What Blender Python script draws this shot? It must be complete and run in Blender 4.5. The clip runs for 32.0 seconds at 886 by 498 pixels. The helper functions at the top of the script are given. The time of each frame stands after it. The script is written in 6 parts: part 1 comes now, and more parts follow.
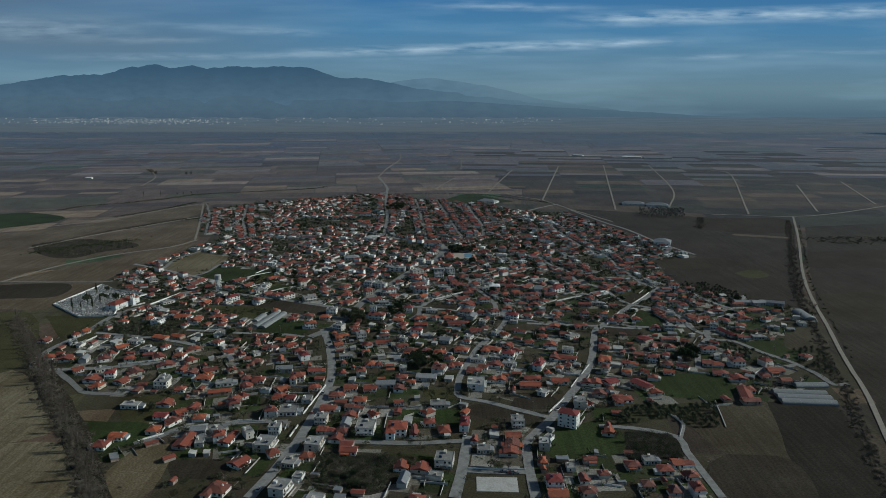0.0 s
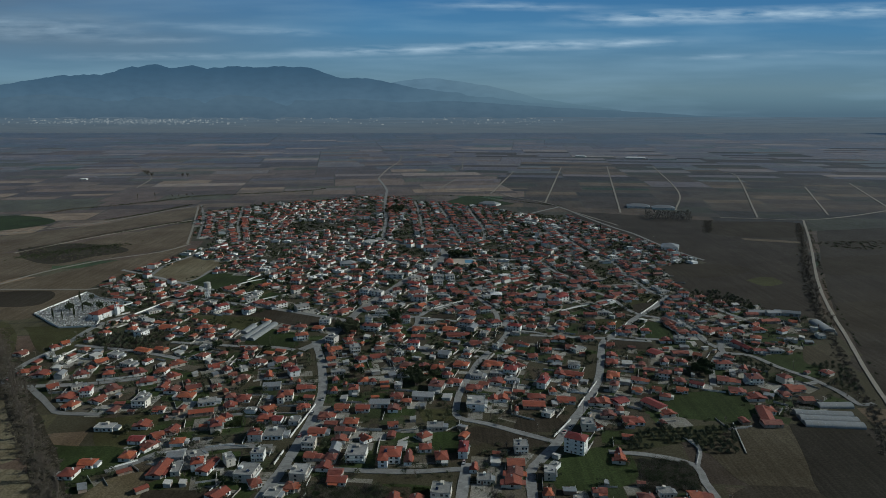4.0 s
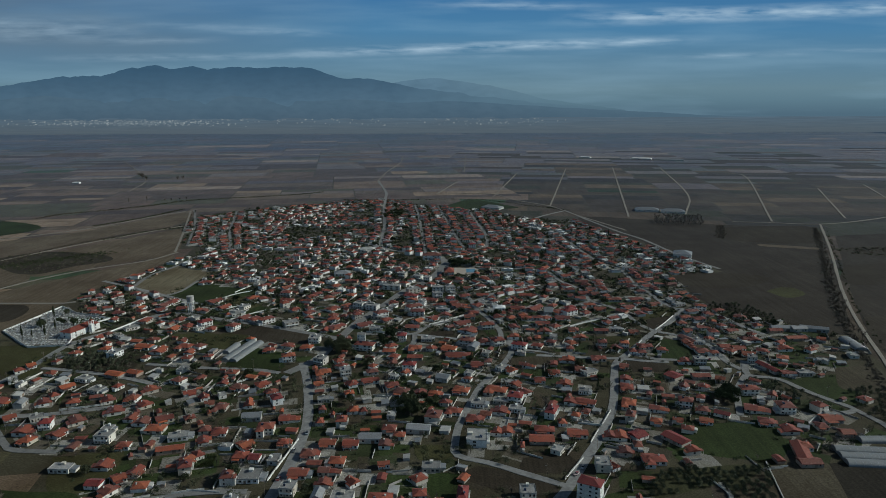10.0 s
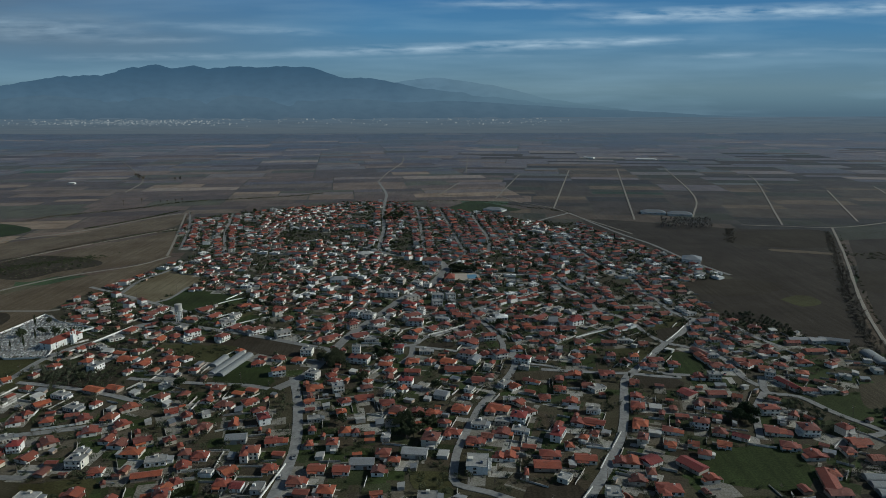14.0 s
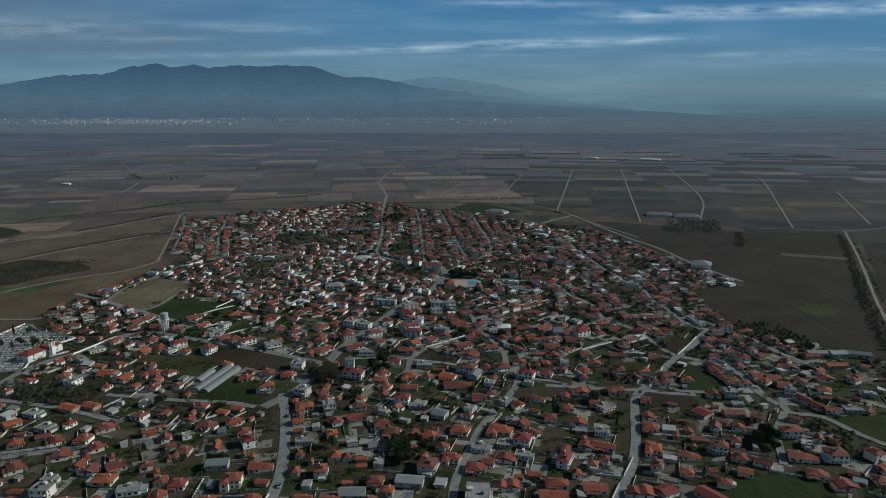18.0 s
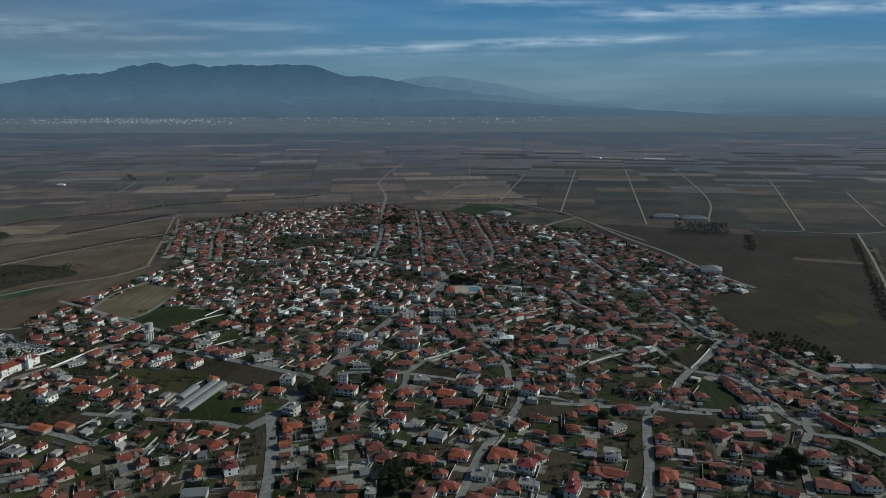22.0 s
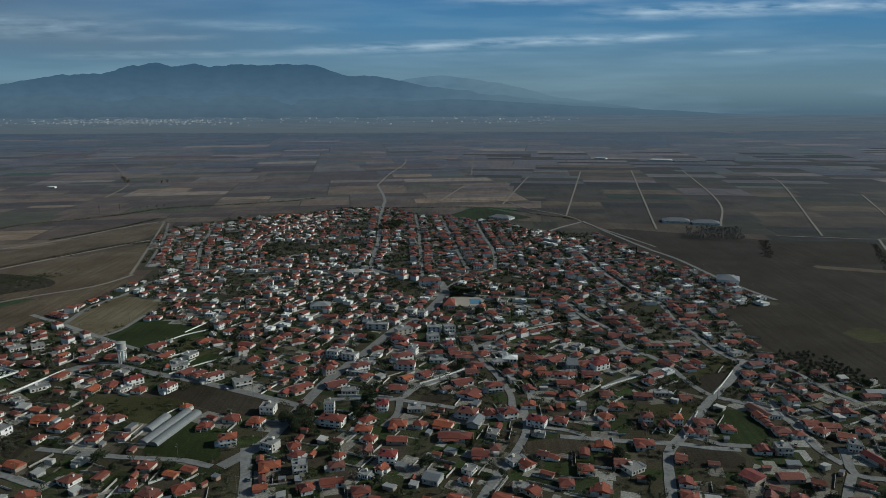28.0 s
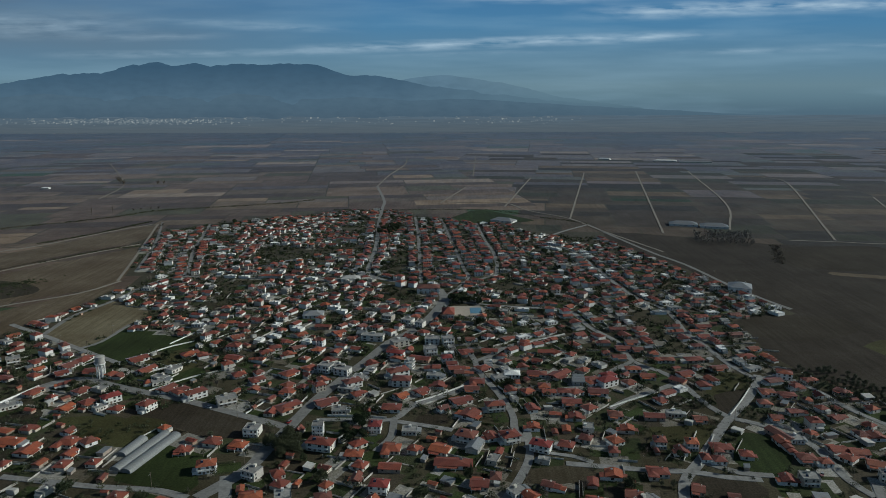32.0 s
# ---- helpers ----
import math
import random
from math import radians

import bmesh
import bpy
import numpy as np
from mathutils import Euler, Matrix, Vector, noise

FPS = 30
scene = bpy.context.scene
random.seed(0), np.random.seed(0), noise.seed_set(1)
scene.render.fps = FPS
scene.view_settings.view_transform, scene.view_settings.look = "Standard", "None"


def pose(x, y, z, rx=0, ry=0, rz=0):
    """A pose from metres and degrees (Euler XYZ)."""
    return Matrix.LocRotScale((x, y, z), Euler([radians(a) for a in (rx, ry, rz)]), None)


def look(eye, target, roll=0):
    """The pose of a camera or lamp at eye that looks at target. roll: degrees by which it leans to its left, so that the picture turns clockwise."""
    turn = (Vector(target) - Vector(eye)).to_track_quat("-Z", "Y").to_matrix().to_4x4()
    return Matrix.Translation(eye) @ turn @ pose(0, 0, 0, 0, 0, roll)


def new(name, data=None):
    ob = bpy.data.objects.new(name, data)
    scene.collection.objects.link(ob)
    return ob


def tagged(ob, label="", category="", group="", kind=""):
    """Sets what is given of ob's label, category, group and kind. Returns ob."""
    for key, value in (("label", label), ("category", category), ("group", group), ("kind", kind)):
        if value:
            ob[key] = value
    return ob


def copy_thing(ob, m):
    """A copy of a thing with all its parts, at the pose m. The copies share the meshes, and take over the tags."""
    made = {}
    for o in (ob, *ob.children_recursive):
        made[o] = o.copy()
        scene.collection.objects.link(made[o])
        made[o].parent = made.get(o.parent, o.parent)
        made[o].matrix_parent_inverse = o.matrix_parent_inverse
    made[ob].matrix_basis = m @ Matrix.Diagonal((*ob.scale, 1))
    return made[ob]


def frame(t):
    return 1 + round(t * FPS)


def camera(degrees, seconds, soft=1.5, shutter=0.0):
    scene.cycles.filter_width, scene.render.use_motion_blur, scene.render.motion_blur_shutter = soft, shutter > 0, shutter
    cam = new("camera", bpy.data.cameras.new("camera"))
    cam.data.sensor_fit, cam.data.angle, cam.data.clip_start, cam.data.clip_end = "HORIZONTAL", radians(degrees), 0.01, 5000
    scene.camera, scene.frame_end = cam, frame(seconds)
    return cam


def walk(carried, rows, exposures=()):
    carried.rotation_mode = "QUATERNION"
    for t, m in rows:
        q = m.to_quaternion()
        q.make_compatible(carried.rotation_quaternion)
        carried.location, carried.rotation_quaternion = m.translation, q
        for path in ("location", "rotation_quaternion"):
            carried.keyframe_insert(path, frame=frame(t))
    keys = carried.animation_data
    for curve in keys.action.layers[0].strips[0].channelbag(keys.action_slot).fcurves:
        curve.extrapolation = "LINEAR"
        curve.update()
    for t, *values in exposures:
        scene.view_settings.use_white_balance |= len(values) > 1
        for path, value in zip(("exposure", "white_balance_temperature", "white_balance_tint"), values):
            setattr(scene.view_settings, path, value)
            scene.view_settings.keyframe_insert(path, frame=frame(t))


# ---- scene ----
EXPOSURE = -0.68
cam = camera(66.22, 32.0, soft=0.6)

# seconds, eye x, y, z, yaw, pitch, roll
ROUTE = (
    (0, 0, 0, 200.01, -0, -12.36, 0.018),
    (3.5, 2.22, 28.27, 199.67, 0.129, -12.343, 0.037),
    (7, 4.48, 56.16, 199.79, 0.289, -12.343, -0.09),
    (10.5, 6.43, 83.84, 199.4, 0.445, -12.32, -0.184),
    (14.5, 8.48, 114.11, 199.11, 0.638, -12.343, -0.119),
    (18, 10.14, 141.32, 198.8, 0.778, -12.387, -0.093),
    (21.5, 11.88, 168.59, 198.32, 0.928, -12.446, -0.136),
    (25.5, 13.44, 200.32, 197.79, 1.059, -12.45, -0.2),
    (28.5, 15.7, 223.9, 197.49, 1.236, -12.459, -0.248),
    (32, 17.8, 251.24, 197.23, 1.406, -12.473, -0.215),
)
walk(cam, [(t, pose(x, y, z, 90 + pitch, 0, yaw) @ pose(0, 0, 0, 0, 0, roll)) for t, x, y, z, yaw, pitch, roll in ROUTE],
     exposures=[(0.0, EXPOSURE, 5910, -0.5), (32.0, EXPOSURE, 6000, -0.5)])


# ---- world, sun ----
AIR = 1.45 * 2 ** -EXPOSURE
SUN_ELEVATION, SUN_AZIMUTH = radians(28.5), radians(82)     # azimuth clockwise from +y
world = bpy.data.worlds.new("sky")
scene.world = world
world.use_nodes = True
_n, _l = world.node_tree.nodes, world.node_tree.links
_sky = _n.new("ShaderNodeTexSky")
_sky.sky_type, _sky.sun_disc = "NISHITA", False
_sky.sun_elevation, _sky.sun_rotation = SUN_ELEVATION, SUN_AZIMUTH
_n["Background"].inputs["Strength"].default_value = 0.062
_l.new(_sky.outputs[0], _n["Background"].inputs["Color"])

sun_data = bpy.data.lights.new("sun", "SUN")
sun_data.energy, sun_data.angle, sun_data.color = 5.0, radians(0.6), (1.0, 0.95, 0.86)
sun_way = Vector((math.sin(SUN_AZIMUTH) * math.cos(SUN_ELEVATION), math.cos(SUN_AZIMUTH) * math.cos(SUN_ELEVATION), math.sin(SUN_ELEVATION)))
sun = new("sun", sun_data)
sun.matrix_world = look((sun_way * 900)[:], (0, 0, 0))


# ---- materials ----
def nodes_of(name):
    m = bpy.data.materials.new(name)
    m.use_nodes = True
    t = m.node_tree
    return m, t, t.nodes["Principled BSDF"]


def ramp(t, source, stops, constant=False):
    r = t.nodes.new("ShaderNodeValToRGB")
    if constant:
        r.color_ramp.interpolation = "CONSTANT"
    while len(r.color_ramp.elements) < len(stops):
        r.color_ramp.elements.new(0.5)
    for e, (p, c) in zip(r.color_ramp.elements, stops):
        e.position, e.color = p, (*c, 1)
    t.links.new(source, r.inputs[0])
    return r.outputs[0]


def grain(t, scale, detail=4, stretch=None, turn=0.0):
    g = t.nodes.new("ShaderNodeNewGeometry")
    n = t.nodes.new("ShaderNodeTexNoise")
    n.inputs["Scale"].default_value, n.inputs["Detail"].default_value = scale, detail
    v = g.outputs["Position"]
    if stretch:
        mp = t.nodes.new("ShaderNodeMapping")
        mp.inputs["Scale"].default_value, mp.inputs["Rotation"].default_value = stretch, (0, 0, turn)
        t.links.new(v, mp.inputs[0])
        v = mp.outputs[0]
    t.links.new(v, n.inputs["Vector"])
    return n.outputs["Fac"]


def blend(t, fac, a, b, mode="MIX"):
    m = t.nodes.new("ShaderNodeMix")
    m.data_type, m.blend_type = "RGBA", mode
    for s, v in ((m.inputs[0], fac), (m.inputs[6], a), (m.inputs[7], b)):
        if isinstance(v, (int, float)):
            s.default_value = v
        elif isinstance(v, tuple):
            s.default_value = (*v, 1)
        else:
            t.links.new(v, s)
    return m.outputs[2]


def stretch_range(t, fac, a, b, lo=0.0, hi=1.0):
    m = t.nodes.new("ShaderNodeMapRange")
    for i, v in zip((1, 2, 3, 4), (a, b, lo, hi)):
        m.inputs[i].default_value = v
    t.links.new(fac, m.inputs[0])
    return m.outputs[0]


def bump(t, p, height, strength, distance):
    b = t.nodes.new("ShaderNodeBump")
    b.inputs["Strength"].default_value, b.inputs["Distance"].default_value = strength, distance
    t.links.new(height, b.inputs["Height"])
    t.links.new(b.outputs[0], p.inputs["Normal"])


def painted(name, stops, rough=0.85, stain=(0.25, 0.22, 0.18), dirt=0.35, fine=1.2, metal=0.0, sheen=0.0, per="object", relief=0.3):
    """A surface whose tone differs from piece to piece, with stains and grain."""
    m, t, p = nodes_of(name)
    if per == "object":
        r = t.nodes.new("ShaderNodeObjectInfo").outputs["Random"]
    else:
        r = t.nodes.new("ShaderNodeNewGeometry").outputs["Random Per Island"]
    base = ramp(t, r, stops)
    big = stretch_range(t, grain(t, 0.22), 0.45, 0.75)
    small = grain(t, fine, 6)
    c = blend(t, stretch_range(t, big, 0, 1, 0, dirt), base, stain)
    c = blend(t, stretch_range(t, small, 0.3, 0.7, 0, 0.35), c, stain, "MULTIPLY")
    t.links.new(c, p.inputs["Base Color"])
    p.inputs["Roughness"].default_value, p.inputs["Metallic"].default_value = rough, metal
    if sheen:
        air_sheen(p, sheen)
    bump(t, p, small, relief, 0.05)
    return m


# Stands in for aerial haze: a bluish sheen, strongest at grazing angles.
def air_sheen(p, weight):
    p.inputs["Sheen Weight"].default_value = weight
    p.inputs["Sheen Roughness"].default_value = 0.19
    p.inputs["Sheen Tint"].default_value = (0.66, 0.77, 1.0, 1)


def roof_tiles(name, stops, per="object", sheen=0.04):
    m, t, p = nodes_of(name)
    r = t.nodes.new("ShaderNodeObjectInfo").outputs["Random"] if per == "object" else t.nodes.new("ShaderNodeNewGeometry").outputs["Random Per Island"]
    base = ramp(t, r, stops)
    worn = stretch_range(t, grain(t, 0.35), 0.42, 0.72, 0, 0.4)
    c = blend(t, worn, base, (0.12, 0.055, 0.042))
    fleck = stretch_range(t, grain(t, 2.6, 6), 0.35, 0.7, 0, 0.5)
    c = blend(t, fleck, c, (0.45, 0.3, 0.24), "MULTIPLY")
    t.links.new(c, p.inputs["Base Color"])
    p.inputs["Roughness"].default_value = 0.8
    air_sheen(p, sheen)
    tex = t.nodes.new("ShaderNodeTexCoord")
    w = t.nodes.new("ShaderNodeTexWave")
    w.inputs["Scale"].default_value, w.inputs["Distortion"].default_value = 1.1, 0.3
    t.links.new(tex.outputs["Object"], w.inputs["Vector"])
    bump(t, p, w.outputs["Fac"], 0.5, 0.08)
    return m


def land(name, stops, rows=0.0, turn=0.0, per="object", sheen=0.12):
    """Soil or grass: patches, tufts and, where it is worked, furrows."""
    m, t, p = nodes_of(name)
    if per == "object":
        r = t.nodes.new("ShaderNodeObjectInfo").outputs["Random"]
    else:
        r = t.nodes.new("ShaderNodeNewGeometry").outputs["Random Per Island"]
    base = ramp(t, r, stops, per != "object")
    c = blend(t, stretch_range(t, grain(t, 0.02, 5), 0.35, 0.68, 0, 0.75), base, (0.5, 0.44, 0.36), "MULTIPLY")
    c = blend(t, stretch_range(t, grain(t, 0.15, 6), 0.4, 0.7, 0, 0.4), c, (0.62, 0.6, 0.4), "MULTIPLY")
    fine = grain(t, 0.9, 6)
    c = blend(t, stretch_range(t, fine, 0.35, 0.65, 0, 0.75), c, (0.40, 0.40, 0.36), "MULTIPLY")
    if rows:
        streak = grain(t, 1.0, 3, (rows, 0.012, 0.1), turn)
        c = blend(t, stretch_range(t, streak, 0.35, 0.65, 0, 0.6), c, (0.5, 0.47, 0.42), "MULTIPLY")
    t.links.new(c, p.inputs["Base Color"])
    p.inputs["Roughness"].default_value = 0.95
    p.inputs["Specular IOR Level"].default_value = 0.15
    air_sheen(p, sheen)
    bump(t, p, fine, 0.5, 0.3)
    return m


WALL_TONES = [(0, (0.84, 0.83, 0.80)), (0.2, (0.70, 0.66, 0.58)), (0.32, (0.50, 0.44, 0.36)), (0.42, (0.82, 0.81, 0.79)), (0.6, (0.40, 0.36, 0.31)), (0.7, (0.78, 0.75, 0.68)), (0.84, (0.52, 0.47, 0.41)), (0.9, (0.82, 0.81, 0.80)), (1, (0.84, 0.83, 0.82))]
WALL = painted("plaster", WALL_TONES, dirt=0.16)
WHITE = painted("whitewash", [(0, (0.86, 0.86, 0.84)), (1, (0.76, 0.75, 0.72))], dirt=0.14)
BARE = painted("bare_block", [(0, (0.36, 0.33, 0.29)), (0.5, (0.42, 0.27, 0.19)), (1, (0.34, 0.32, 0.30))], dirt=0.5)
SLAB = painted("weathered_roof_slab", [(0, (0.20, 0.195, 0.185)), (0.5, (0.30, 0.29, 0.275)), (0.8, (0.24, 0.235, 0.22)), (1, (0.40, 0.39, 0.375))], dirt=0.55, stain=(0.12, 0.115, 0.105), fine=0.8)
CONCRETE = painted("concrete", [(0, (0.40, 0.39, 0.37)), (1, (0.52, 0.51, 0.48))], dirt=0.5)
ROOF_TONES = [(0, (0.250, 0.060, 0.034)), (0.13, (0.165, 0.041, 0.028)), (0.26, (0.370, 0.100, 0.040)), (0.36, (0.130, 0.040, 0.030)), (0.5, (0.225, 0.052, 0.031)), (0.62, (0.150, 0.062, 0.046)), (0.74, (0.290, 0.072, 0.036)), (0.84, (0.185, 0.046, 0.032)), (0.92, (0.400, 0.112, 0.042)), (1, (0.115, 0.046, 0.036))]
ROOF_TONES = [(a, (r * 1.08, g * 1.02, b * 0.98)) for a, (r, g, b) in ROOF_TONES]
# Distance haze put into the far roofs' colour: same tones, less red, more blue.
HAZED_TONES = [(a, (r * 0.95, g * 1.0, b * 1.12)) for a, (r, g, b) in ROOF_TONES]
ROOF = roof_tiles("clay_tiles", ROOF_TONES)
# Far copies of plaster and tiles, with bluish sheen standing in for haze.
DISTANT_MATS = {"plaster": painted("plaster_far", [(0, (0.82, 0.81, 0.79)), (0.35, (0.55, 0.51, 0.45)), (0.5, (0.40, 0.36, 0.31)), (0.62, (0.74, 0.71, 0.66)), (1, (0.86, 0.85, 0.84))], dirt=0.14, per="island", sheen=0.12), "clay_tiles": roof_tiles("clay_tiles_far", HAZED_TONES, "island", 0.22)}
ROOF_RED = roof_tiles("red_tiles", [(0, (0.26, 0.035, 0.03)), (1, (0.19, 0.028, 0.026))])
METAL = painted("sheet_metal", [(0, (0.30, 0.315, 0.33)), (0.6, (0.21, 0.225, 0.24)), (1, (0.42, 0.42, 0.42))], rough=0.55, metal=0.3, dirt=0.4)
FRAME = painted("window_frame", [(0, (0.6, 0.58, 0.54)), (0.5, (0.2, 0.12, 0.07)), (1, (0.7, 0.7, 0.68))], dirt=0.1)
DOOR = painted("door_wood", [(0, (0.16, 0.09, 0.05)), (1, (0.3, 0.28, 0.25))], dirt=0.2)
m_, t_, PANE_ = nodes_of("pane")
PANE_.inputs["Base Color"].default_value, PANE_.inputs["Roughness"].default_value = (0.02, 0.025, 0.03, 1), 0.08
PANE = m_
ASPHALT = painted("worn_asphalt", [(0, (0.20, 0.195, 0.185)), (1, (0.27, 0.265, 0.255))], dirt=0.7, stain=(0.12, 0.115, 0.105), fine=0.6, sheen=0.05)
DIRT = painted("dirt_track", [(0, (0.25, 0.22, 0.18)), (1, (0.21, 0.19, 0.16))], dirt=0.5, fine=0.5, sheen=0.1)
GRASS = land("meadow_soil", [(0, (0.088, 0.079, 0.050)), (1, (0.088, 0.079, 0.050))], sheen=0.3)
FIELD_TONES = [(0, (0.232, 0.170, 0.122)), (0.12, (0.181, 0.134, 0.096)), (0.28, (0.282, 0.209, 0.147)), (0.40, (0.163, 0.121, 0.088)), (0.5, (0.250, 0.190, 0.131)), (0.62, (0.181, 0.154, 0.094)), (0.74, (0.368, 0.278, 0.190)), (0.81, (0.210, 0.154, 0.111)), (0.93, (0.141, 0.160, 0.079)), (0.95, (0.224, 0.173, 0.124))]
FIELD_TONES = [(a, (0.205 + (r * 0.95 - 0.21) * 1.55, 0.153 + (g * 0.93 - 0.155) * 1.55, 0.110 + (b * 0.94 - 0.108) * 1.55)) for a, (r, g, b) in FIELD_TONES]
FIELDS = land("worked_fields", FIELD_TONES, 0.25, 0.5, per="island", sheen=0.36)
# Haze painted into far and rim fields: more bluish sheen, flatter tones at the rim.
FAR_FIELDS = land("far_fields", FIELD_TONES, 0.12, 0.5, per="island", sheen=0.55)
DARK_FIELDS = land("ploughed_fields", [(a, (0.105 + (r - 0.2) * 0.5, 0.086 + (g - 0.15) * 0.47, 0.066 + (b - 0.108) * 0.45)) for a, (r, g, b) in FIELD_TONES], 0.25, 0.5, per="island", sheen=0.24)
RIM_FIELDS = land("haze_tinted_fields", [(a, (0.135 + (r - 0.2) * 0.5, 0.125 + (g - 0.15) * 0.48, 0.108 + (b - 0.108) * 0.4)) for a, (r, g, b) in FIELD_TONES], 0.12, 0.5, per="island", sheen=0.6)
LAND = {
    "green": land("young_crop", [(0, (0.042, 0.066, 0.018)), (1, (0.054, 0.076, 0.024))], 0.3, 0.3),
    "olive": land("rough_grass", [(0, (0.075, 0.075, 0.030)), (1, (0.090, 0.085, 0.038))]),
    "tan": land("stubble", [(0, (0.108, 0.092, 0.064)), (1, (0.118, 0.100, 0.069))], 0.5, 0.9, sheen=0.08),
    "stubble": land("pale_stubble", [(0, (0.215, 0.178, 0.118)), (1, (0.235, 0.195, 0.128))], 0.3, 1.2, sheen=0.2),
    "soil": land("pale_soil", [(0, (0.21, 0.165, 0.115)), (1, (0.19, 0.15, 0.105))], 0.3, 1.2, sheen=0.2),
    "brown": land("tilled_soil", [(0, (0.074, 0.061, 0.045)), (1, (0.064, 0.053, 0.039))], 0.5, 0.7, sheen=0.07),
    "dark": land("dark_soil", [(0, (0.042, 0.036, 0.027)), (1, (0.040, 0.034, 0.026))], 0.5, 0.5, sheen=0.02),
    "fallow": land("fallow_soil", [(0, (0.066, 0.054, 0.042)), (1, (0.060, 0.050, 0.040))], 0.3, 0.5, sheen=0.14),
    "straw": land("straw_stubble", [(0, (0.25, 0.215, 0.145)), (1, (0.275, 0.235, 0.16))], 0.3, 0.9, sheen=0.1),
    "scrub": land("scrub_floor", [(0, (0.060, 0.050, 0.034)), (1, (0.052, 0.046, 0.032))]),
    "orchard": land("orchard_floor", [(0, (0.075, 0.075, 0.035)), (1, (0.06, 0.062, 0.03))]),
    "cem": painted("cemetery_paving", [(0, (0.22, 0.21, 0.19)), (1, (0.22, 0.21, 0.19))], dirt=0.5),
    "plaza": painted("plaza_paving", [(0, (0.25, 0.24, 0.225)), (1, (0.27, 0.26, 0.245))], dirt=0.4),
    "pool": painted("court_paving", [(0, (0.42, 0.36, 0.30)), (1, (0.42, 0.36, 0.30))], dirt=0.3),
}
LEAF = painted("evergreen_leaf", [(0, (0.044, 0.060, 0.029)), (0.5, (0.060, 0.074, 0.037)), (1, (0.080, 0.086, 0.048))], rough=0.7, dirt=0.2, stain=(0.03, 0.03, 0.015))
OLIVE_LEAF = painted("olive_leaf", [(0, (0.085, 0.098, 0.060)), (1, (0.110, 0.120, 0.078))], rough=0.7, dirt=0.2, stain=(0.03, 0.03, 0.015))
TWIG = painted("bare_twig", [(0, (0.12, 0.10, 0.082)), (1, (0.165, 0.14, 0.118))], dirt=0.3)
PALE_TWIG = painted("pale_twig", [(0, (0.19, 0.175, 0.16)), (1, (0.23, 0.215, 0.195))], dirt=0.3)
BARK = painted("bark", [(0, (0.10, 0.08, 0.06)), (1, (0.14, 0.115, 0.09))], dirt=0.3)


for m_ in (LEAF, OLIVE_LEAF, TWIG, PALE_TWIG):
    m_.node_tree.nodes["Principled BSDF"].inputs["Specular IOR Level"].default_value = 0.1
STEEL = painted("galvanised_steel", [(0, (0.45, 0.46, 0.47)), (1, (0.5, 0.5, 0.5))], rough=0.4, metal=0.8, dirt=0.2)
SOLAR = nodes_of("solar_glass")[0]
SOLAR.node_tree.nodes["Principled BSDF"].inputs["Base Color"].default_value = (0.012, 0.018, 0.04, 1)
SOLAR.node_tree.nodes["Principled BSDF"].inputs["Roughness"].default_value = 0.12


# ---- mesh building ----
class Build:
    """Collects faces of one mesh."""

    def __init__(self):
        self.v, self.f, self.m = [], [], []

    def face(self, points, mat=0):
        n = len(self.v)
        self.v += [tuple(p) for p in points]
        self.f.append(tuple(range(n, n + len(points))))
        self.m.append(mat)
        return self

    def box(self, x0, y0, z0, x1, y1, z1, mat=0):
        n = len(self.v)
        self.v += [(x0, y0, z0), (x1, y0, z0), (x1, y1, z0), (x0, y1, z0), (x0, y0, z1), (x1, y0, z1), (x1, y1, z1), (x0, y1, z1)]
        self.f += [tuple(n + i for i in q) for q in ((3, 2, 1, 0), (4, 5, 6, 7), (0, 1, 5, 4), (1, 2, 6, 5), (2, 3, 7, 6), (3, 0, 4, 7))]
        self.m += [mat] * 6
        return self

    def tube(self, a, b, ra, rb, sides=6, mat=0):
        a, b = Vector(a), Vector(b)
        q = (b - a).to_track_quat("Z", "Y")
        n = len(self.v)
        for c, r in ((a, ra), (b, rb)):
            for k in range(sides):
                w = 2 * math.pi * k / sides
                self.v.append(tuple(c + q @ Vector((r * math.cos(w), r * math.sin(w), 0))))
        for k in range(sides):
            j = (k + 1) % sides
            self.f.append((n + k, n + j, n + sides + j, n + sides + k))
            self.m.append(mat)
        self.f += [tuple(n + k for k in reversed(range(sides))), tuple(n + sides + k for k in range(sides))]
        self.m += [mat, mat]
        return self

    def mesh(self, name, *mats):
        me = bpy.data.meshes.new(name)
        me.from_pydata(self.v, [], self.f)
        for m in mats:
            me.materials.append(m)
        if len(mats) > 1:
            me.polygons.foreach_set("material_index", self.m)
        me.update()
        return me


def leaf_mesh(name, centres, sizes, seed, *mats):
    """Many small tilted leaves or tufts, each a bent quad, at the centres given."""
    g = np.random.RandomState(seed)
    c, k = np.asarray(centres, float), np.asarray(sizes, float)
    n = len(c)
    q = g.normal(size=(n, 4))
    q /= np.linalg.norm(q, axis=1)[:, None]
    w, x, y, z = q.T
    rot = np.stack([1 - 2 * (y * y + z * z), 2 * (x * y - z * w), 2 * (x * z + y * w), 2 * (x * y + z * w), 1 - 2 * (x * x + z * z), 2 * (y * z - x * w),
                    2 * (x * z - y * w), 2 * (y * z + x * w), 1 - 2 * (x * x + y * y)], 1).reshape(n, 3, 3)
    shape = np.array(((-1, -0.6, 0), (0.2, -0.8, 0.3), (1, 0.1, 0), (0.1, 0.9, -0.3)))
    v = c[:, None, :] + np.einsum("nij,kj->nki", rot, shape) * k[:, None, None]
